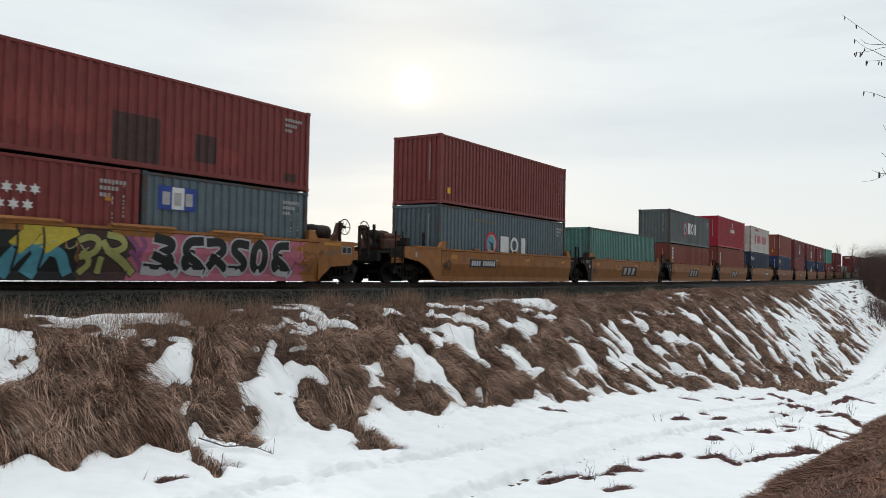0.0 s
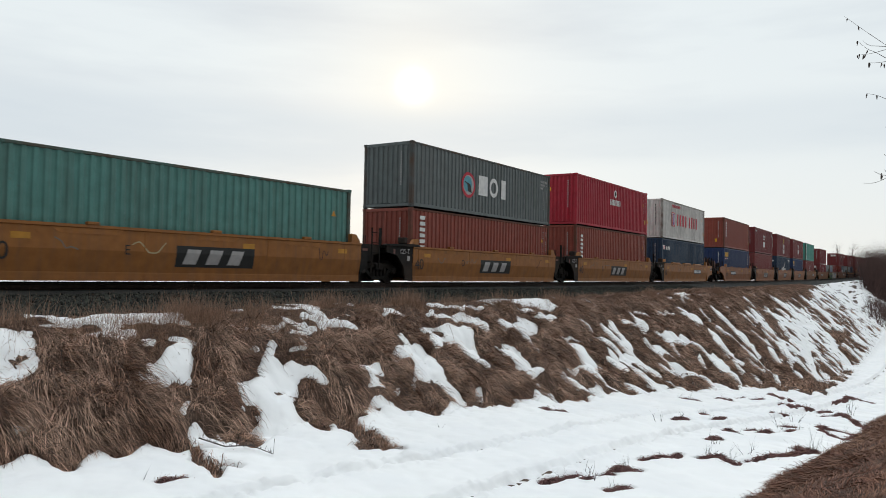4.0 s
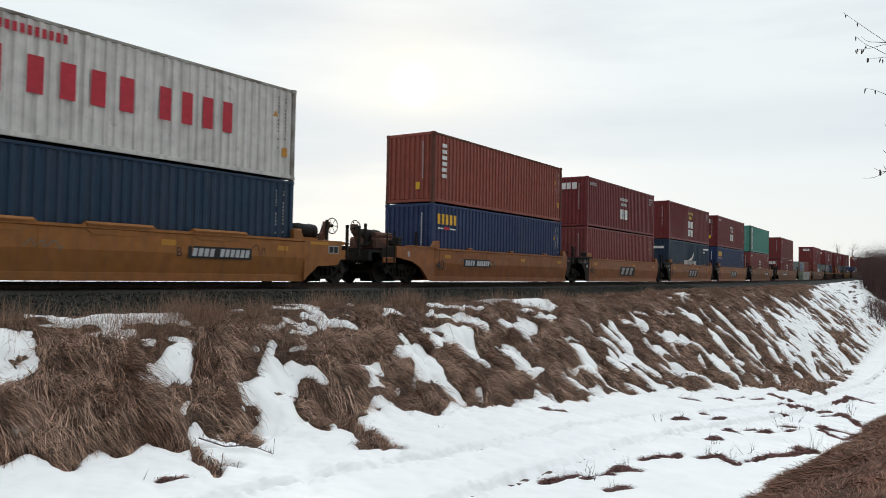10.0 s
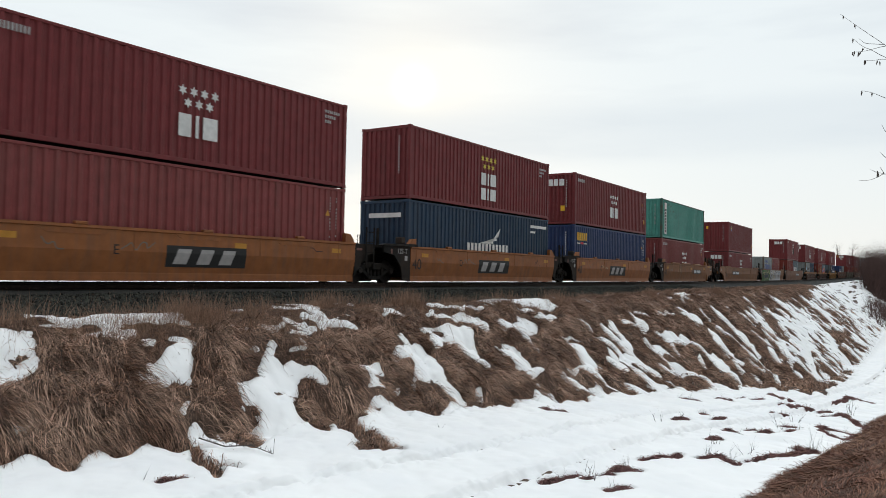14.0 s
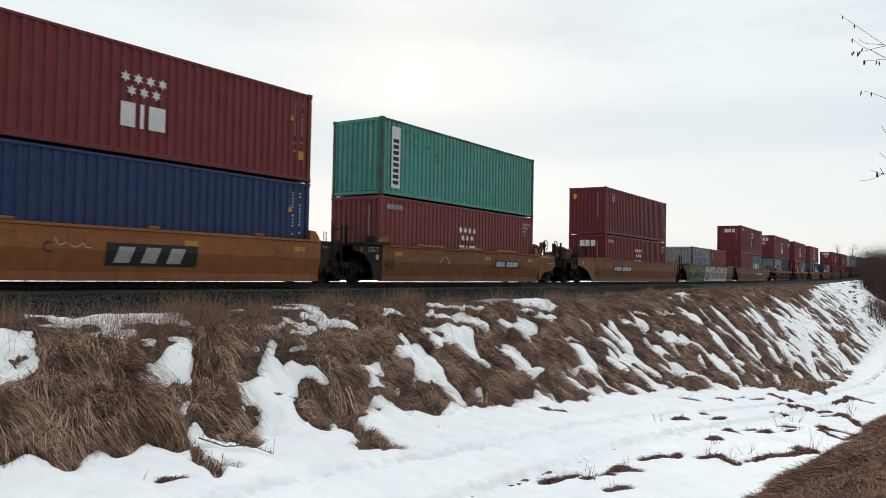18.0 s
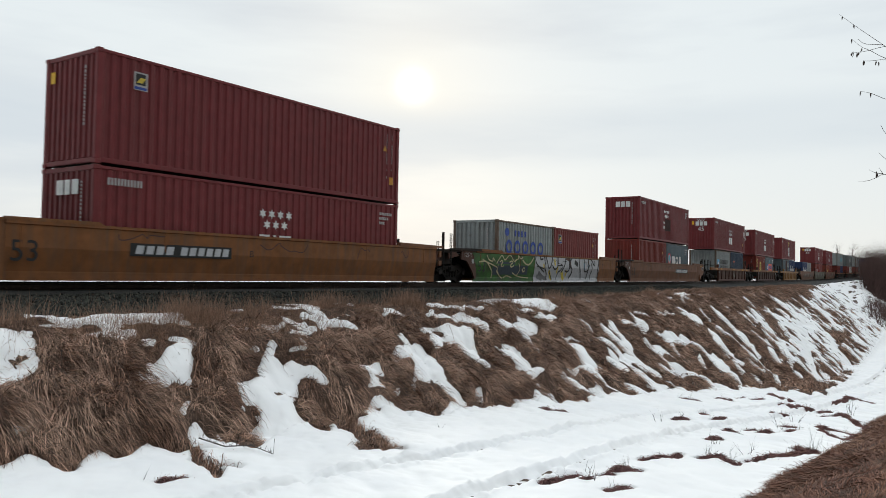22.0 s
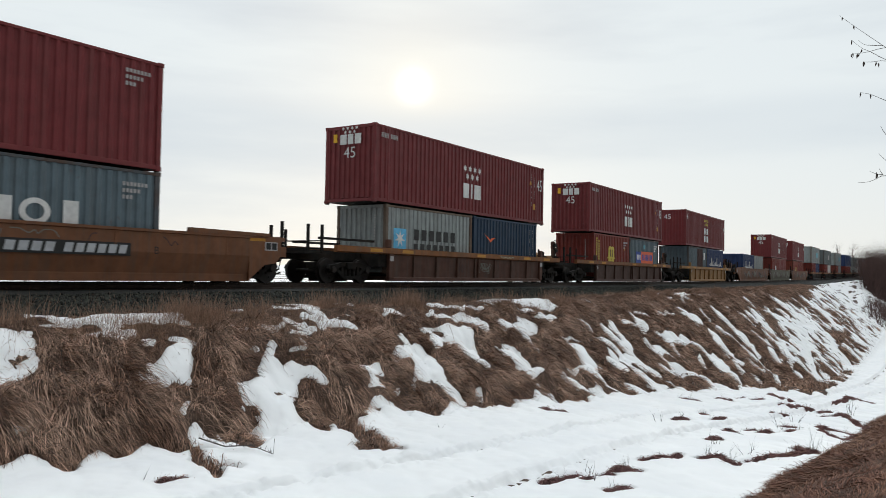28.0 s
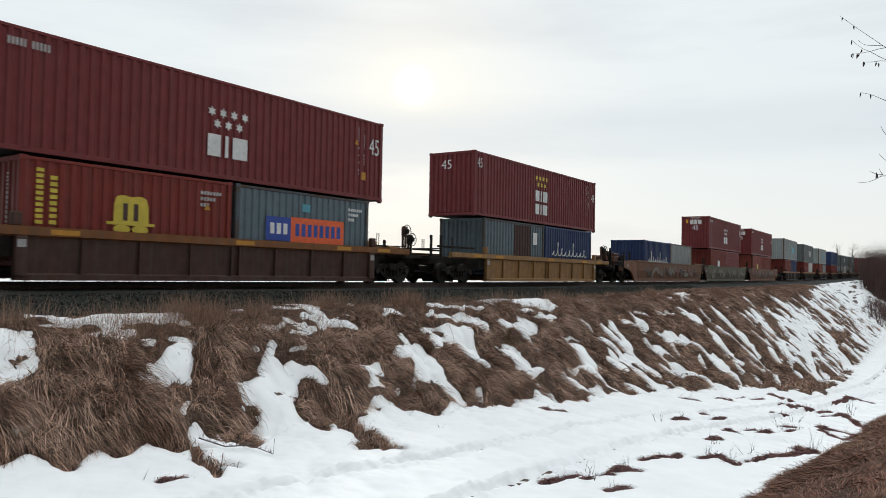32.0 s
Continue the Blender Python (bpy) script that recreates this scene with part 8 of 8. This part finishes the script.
# stalks on the mats in the lane
x, u = np.zeros(0), np.zeros(0)
for x0, u0, x1, u1, w in MATS:
    w = min(w, 0.17 if x0 < 20 else 0.11)
    k = int(2300 * (0.2 + math.hypot(x1 - x0, u1 - u0)) * min(w / 0.12, 1.5))
    s = RNG.random(k)
    x = np.append(x, x0 + s * (x1 - x0) + 0.34 * w * RNG.normal(size=k))
    u = np.append(u, u0 + s * (u1 - u0) + 0.34 * w * RNG.normal(size=k))
n = len(x)
root = np.stack([x, track_y(x) - u, turf(x, u) + RNG.uniform(0.0, 0.05, n)], -1)
way = np.stack([0.8 * RNG.normal(size=n), 0.8 * RNG.normal(size=n), 0.18 + 0.22 * RNG.normal(size=n)], -1)
blades("fallen_stalks", root, way, RNG.uniform(0.05, 0.20, n), RNG.uniform(0.006, 0.014, n), RNG.uniform(0.4, 0.9, n), STALK)
tagged(bpy.data.objects["fallen_stalks"], "dark mats of flattened weed stalks poking out of snow", "weed stalks", kind="stuff")

# stubble in the snowy field behind the track
x = 5 + 415 * RNG.random(60000) ** 1.5
u = -4.5 - 80 * RNG.random(60000) ** 1.4
ok = fractal(x * 0.09, u * 0.13, 117, 4) > np.where(u > -22, -0.35, 0.05)
x, u = x[ok], u[ok]
n = len(x)
root = np.stack([x, track_y(x) - u, turf(x, u)], -1)
way = np.stack([0.3 * RNG.normal(size=n), 0.3 * RNG.normal(size=n), np.ones(n)], -1)
blades("stubble", root, way, RNG.uniform(0.15, 0.5, n), RNG.uniform(0.03, 0.09, n), RNG.uniform(0, 0.4, n), STALK)
tagged(bpy.data.objects["stubble"], "dark stubble in the snowy field behind the railway", "stubble", kind="stuff")

# ballast stones; none within 1.72 m, where the near-black bed stands in for shade
oct_v = np.array([(1, 0, 0), (-1, 0, 0), (0, 1, 0), (0, -1, 0), (0, 0, 1), (0, 0, -1)], float)
oct_f = np.array([(0, 2, 4), (2, 1, 4), (1, 3, 4), (3, 0, 4), (2, 0, 5), (1, 2, 5), (3, 1, 5), (0, 3, 5)])
x, u = scatter(42000, 4.0, 60.0, 1.72, 4.6, 1.8)
n = len(x)
c = np.stack([x, track_y(x) - u, ballast_z(x, u) + 0.005], -1)
r = RNG.uniform(0.022, 0.07, (n, 1, 1)) * RNG.uniform(0.65, 1.3, (n, 6, 1))
a = RNG.uniform(0, 6.28, n)
rot = np.stack([np.stack([np.cos(a), -np.sin(a), 0 * a], -1), np.stack([np.sin(a), np.cos(a), 0 * a], -1), np.stack([0 * a, 0.3 * np.sin(a), 0.8 + 0 * a], -1)], 1)
v = np.einsum("nij,nkj->nki", rot, oct_v[None] * r) + c[:, None, :]
f = (np.arange(n)[:, None, None] * 6 + oct_f[None]).reshape(-1, 3)
fast_mesh("ballast_stones", v.reshape(-1, 3), f, STONE)
tagged(bpy.data.objects["ballast_stones"], "loose dark grey crushed stones beside the rails", "stones", kind="stuff")


def twigs(g, p, d, length, radius, depth, rng, spread=0.6, split=3, up=0.15):
    """A branch that forks: adds round bars to g."""
    pts, rad = [Vector(p)], [radius]
    d = Vector(d).normalized()
    for k in range(3):
        d = (d + Vector((rng.gauss(0, 0.13), rng.gauss(0, 0.13), rng.gauss(up * 0.4, 0.10)))).normalized()
        pts.append(pts[-1] + d * length / 3)
        rad.append(radius * (1 - 0.22 * (k + 1)))
    g.tube(pts, rad, 4 if depth < 2 else 6)
    if depth:
        for k in range(split):
            i = rng.choice((1, 2, 3, 3))
            side = Vector((rng.gauss(0, 1), rng.gauss(0, 1), rng.gauss(0.3, 0.6))).normalized()
            twigs(g, pts[i], (d + side * spread).normalized(), length * rng.uniform(0.5, 0.78), rad[i] * 0.62, depth - 1, rng, spread, split, up)


def bush(x, y, z, height, stems, depth, rng, radius=0.03):
    g = Geo()
    for k in range(stems):
        a = rng.uniform(0, 6.28)
        twigs(g, (x + rng.gauss(0, 0.25), y + rng.gauss(0, 0.25), z), (0.35 * math.cos(a), 0.35 * math.sin(a), 1), height * rng.uniform(0.4, 0.55), radius, depth, rng, 0.55, 3)
    return g


# leafless thicket beside the lane, far down the bank
rng = random.Random(3)
kinds = []
for k in range(3):
    kinds.append(fix(bush(0, 0, 0, 5.0, 7, 3, rng, 0.045).mesh("twigs")))
for k in range(190):
    X = rng.uniform(180, 250)
    Yc = X / rng.uniform(9.35, 13.2)
    U = float(track_y(X)) - Yc
    s = rng.uniform(1.85, 2.45) * (1.0 if Yc * 10.6 < X else 0.75)
    ob = part("bush", kinds[k % 3], FARBARK)
    ob.matrix_basis = pose(X, Yc, float(ground_z(X, U)) - 0.05, 0, 0, rng.uniform(0, 360)) @ Matrix.Diagonal((s, s, s, 1))
    tagged(ob, "leafless grey-brown shrub in a thicket by the bank", "bush", "thicket beside the lane")

for k in range(64):
    X = rng.uniform(112, 160)
    Yc = X / rng.uniform(9.7, 13.5)
    ob = part("bush", kinds[k % 3], FARBARK)
    s = rng.uniform(0.3, 0.62)
    ob.matrix_basis = pose(X, Yc, float(ground_z(X, float(track_y(X)) - Yc)) - 0.05, 0, 0, rng.uniform(0, 360)) @ Matrix.Diagonal((s * 1.4, s * 1.4, s, 1))
    tagged(ob, "low leafless brown shrub at the edge of a thicket", "bush", "thicket beside the lane")

# bare trees on the skyline behind the train
for X, Yc, hgt in ((520, 70.7, 23), (528, 63.2, 23), (560, 63, 13), (600, 20, 12), (640, 24, 14)):
    rng = random.Random(X)
    tree = tagged(new("tree"), "tall leafless tree on the skyline", "tree", "skyline trees")
    tree.matrix_basis = pose(X, Yc, float(track_z(X)) - 2)
    g = Geo()
    g.tube([(0, 0, 0), (0.1, 0.1, hgt * 0.4), (0.0, 0.2, hgt * 0.75)], [0.4, 0.32, 0.16], 6)
    part("trunk", g, FARBARK, tree)
    g = Geo()
    for k in range(20):
        a, zz = rng.uniform(0, 6.28), hgt * rng.uniform(0.35, 0.78)
        twigs(g, (0.05, 0.1, zz), (0.8 * math.cos(a), 0.8 * math.sin(a), 0.9), hgt * 0.13, 0.10, 2, rng, 0.7, 3)
    part("branches", g, FARBARK, tree)

# a young tree beside the lane: thin twigs with a few dry pods, placed to fit the camera's view in one plane 9 m ahead
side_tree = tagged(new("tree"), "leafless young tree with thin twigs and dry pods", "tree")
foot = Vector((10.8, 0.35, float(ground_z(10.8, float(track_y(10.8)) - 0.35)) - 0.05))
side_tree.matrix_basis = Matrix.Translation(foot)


VIEW_PLANE_AT, VIEW_RIGHT, VIEW_UP = Vector((7.3476, 5.1883, 0.7062)), Vector((0.5761, -0.8171, 0.0201)), Vector((-0.0394, -0.0032, 0.9992))


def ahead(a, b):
    """A point of the plane facing the camera, a metres right and b up in its view, taken from the tree's foot."""
    return VIEW_PLANE_AT + VIEW_RIGHT * a + VIEW_UP * b - foot


part("trunk", Geo().tube([(0, 0, 0), (0.05, 0.02, 1.6), (0.02, 0.06, 3.4), (0.1, 0.02, 5.2)], [0.09, 0.075, 0.05, 0.015], 8), BARK, side_tree)
# each twig from its tip inwards: metres right and up in the camera's view
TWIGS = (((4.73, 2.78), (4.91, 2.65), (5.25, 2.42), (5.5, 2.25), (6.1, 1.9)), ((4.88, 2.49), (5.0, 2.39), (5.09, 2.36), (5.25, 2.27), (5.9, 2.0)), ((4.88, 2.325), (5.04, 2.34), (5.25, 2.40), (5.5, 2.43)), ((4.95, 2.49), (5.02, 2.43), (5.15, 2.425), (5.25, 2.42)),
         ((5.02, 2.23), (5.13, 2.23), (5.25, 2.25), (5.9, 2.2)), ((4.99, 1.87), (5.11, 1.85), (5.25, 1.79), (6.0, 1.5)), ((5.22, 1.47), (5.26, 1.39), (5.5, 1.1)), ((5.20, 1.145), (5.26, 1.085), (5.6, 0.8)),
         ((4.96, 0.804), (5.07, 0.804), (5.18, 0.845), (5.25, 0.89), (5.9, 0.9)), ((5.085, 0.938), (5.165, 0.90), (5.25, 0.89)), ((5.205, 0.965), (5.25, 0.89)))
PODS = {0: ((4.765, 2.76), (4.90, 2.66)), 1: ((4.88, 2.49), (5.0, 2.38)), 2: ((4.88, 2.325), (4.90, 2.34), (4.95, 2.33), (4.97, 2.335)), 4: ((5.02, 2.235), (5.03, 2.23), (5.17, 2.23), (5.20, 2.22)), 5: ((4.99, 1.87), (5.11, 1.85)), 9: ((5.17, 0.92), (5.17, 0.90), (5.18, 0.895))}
SWAYING = []
rng = random.Random(12)
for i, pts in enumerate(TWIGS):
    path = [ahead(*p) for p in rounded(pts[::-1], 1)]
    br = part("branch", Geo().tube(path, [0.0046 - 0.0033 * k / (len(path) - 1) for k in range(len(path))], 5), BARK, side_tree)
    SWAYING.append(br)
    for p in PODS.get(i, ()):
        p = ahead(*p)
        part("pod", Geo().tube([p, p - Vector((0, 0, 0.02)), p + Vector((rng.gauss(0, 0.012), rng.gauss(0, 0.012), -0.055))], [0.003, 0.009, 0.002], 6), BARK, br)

# single dry weeds standing in the snow: x, u, height
for wx, wu, wh, stems in ((6.2, 9.76, 0.26, 2), (6.55, 9.85, 0.12, 5), (12.85, 10.0, 0.2, 3), (18.0, 12.8, 0.42, 4), (15.6, 14.75, 0.40, 5), (16.45, 16.42, 0.9, 18), (14.3, 15.0, 0.3, 6), (11.2, 14.0, 0.35, 4), (14.8, 15.6, 0.4, 4), (26.0, 16.1, 0.8, 6), (20.0, 15.2, 0.5, 4), (52.0, 12.6, 0.9, 4), (22.0, 15.2, 0.5, 5)):
    rng = random.Random(int(wx * 100))
    ob = tagged(new("weed"), "dry leafless weed standing in the snow", "weed", "dry weeds in the lane")
    ob.matrix_basis = pose(wx, float(track_y(wx)) - wu, float(snow_z(wx, wu)))
    for k in range(stems):
        g = Geo()
        twigs(g, (rng.gauss(0, 0.05), rng.gauss(0, 0.05), -0.05), (rng.gauss(0.1, 0.4), rng.gauss(0, 0.4), 1), wh * rng.uniform(0.4, 0.65), 0.005, 1, rng, 0.5, 2)
        part("stem", g, BARK, ob)

for x0, u0, x1, u1, w in MATS:
    rng = random.Random(int(x0 * 100 + u0))
    f = rng.random()
    wx, wu, wh = x0 + f * (x1 - x0), u0 + f * (u1 - u0), rng.uniform(0.12, 0.36)
    ob = tagged(new("weed"), "dry leafless weed standing in the snow", "weed", "dry weeds in the lane")
    ob.matrix_basis = pose(wx, float(track_y(wx)) - wu, float(turf(wx, wu)))
    for k in range(rng.choice((2, 3, 4))):
        g = Geo()
        twigs(g, (rng.gauss(0, 0.08), rng.gauss(0, 0.08), -0.05), (rng.gauss(0.1, 0.7), rng.gauss(0, 0.7), 1), wh * rng.uniform(0.5, 0.8), 0.005, 1, rng, 0.7, 3)
        part("stem", g, BARK, ob)

# a bent dead stalk with a fringe of seed heads, lying over the foot of the bank
rng = random.Random(4)
g = Geo()
line = [Vector((8.2, float(track_y(8.2)) - 8.25, 0.08)), Vector((8.18, float(track_y(8.2)) - 8.95, 0.07)), Vector((8.38, float(track_y(8.4)) - 9.35, 0.07)), Vector((8.56, float(track_y(8.6)) - 9.68, 0.02))]
line = [Vector((p.x, p.y, p.z + float(snow_z(p.x, float(track_y(p.x)) - p.y)))) for p in line]
line.append(line[-1] + Vector((0.02, 0, 0.24)))
g.tube(line, [0.012, 0.011, 0.009, 0.008, 0.005], 5)
for k in range(60):
    i = rng.randrange(0, 3)
    p = line[i].lerp(line[i + 1], rng.random())
    g.tube([p, p + Vector((rng.gauss(0, 0.03), rng.gauss(0, 0.03), rng.uniform(0.02, 0.10)))], [0.004, 0.002], 3)
tagged(part("fallen_stalk", g, BARK), "bent dead weed stalk with a fringe of seed heads", "weed")

# ties: those near the camera one by one, the rest as one
tie = cached(("tie",), lambda: Geo().cbox(-0.115, 0.115, -1.3, 1.3, -0.36, -0.178, 0.012))
for k in range(150):
    X = 0.0 + 0.52 * k
    part("tie", tie, TIE, track, at=on_track(X))
g = Geo()
for k in range(-500, 1400):
    X = 0.52 * k
    if not 0 <= k < 150 and -60 < X < 500:
        y, z = float(track_y(X)), float(track_z(X))
        g.box(X - 0.115, X + 0.115, y - 1.3, y + 1.3, z - 0.36, z - 0.178)
tagged(part("far_ties", g, TIE, track), kind="stuff")


def motions():
    """The whole train rolls by; its wheels turn."""
    times = [2.0 * k for k in range(17)]
    for thing, c, lift in MOVERS:
        walk(thing, [(s, on_track(c - run(s), lift)) for s in times])
    # the twigs stir in the wind
    sway = ((0, 0.0, 0.0), (1.5, 0.015, 0.0), (3.0, 0.02, -0.012), (4.5, 0.03, -0.025), (6.0, 0.035, -0.05), (6.5, 0.06, 0.0), (7.2, 0.03, 0.008), (9, 0.0, 0.008), (10, 0.012, 0.028), (12, -0.01, 0.008), (16, -0.02, 0.005), (21, -0.03, 0.002), (26, -0.03, -0.01), (32, -0.03, -0.012))
    for i, b in enumerate(SWAYING):
        k = 1.0 + 0.15 * (i % 3)
        walk(b, [(s, pose(a * k * 0.577, -a * k * 0.816, z * k)) for s, a, z in sway])
    turn = [k / 15.0 for k in range(481)]
    for w, x, c in WHEELSETS:
        walk(w, [(s, pose(x, 0, 0.42, 0, -math.degrees(run(s) / 0.42), 0)) for s in turn])


motions()
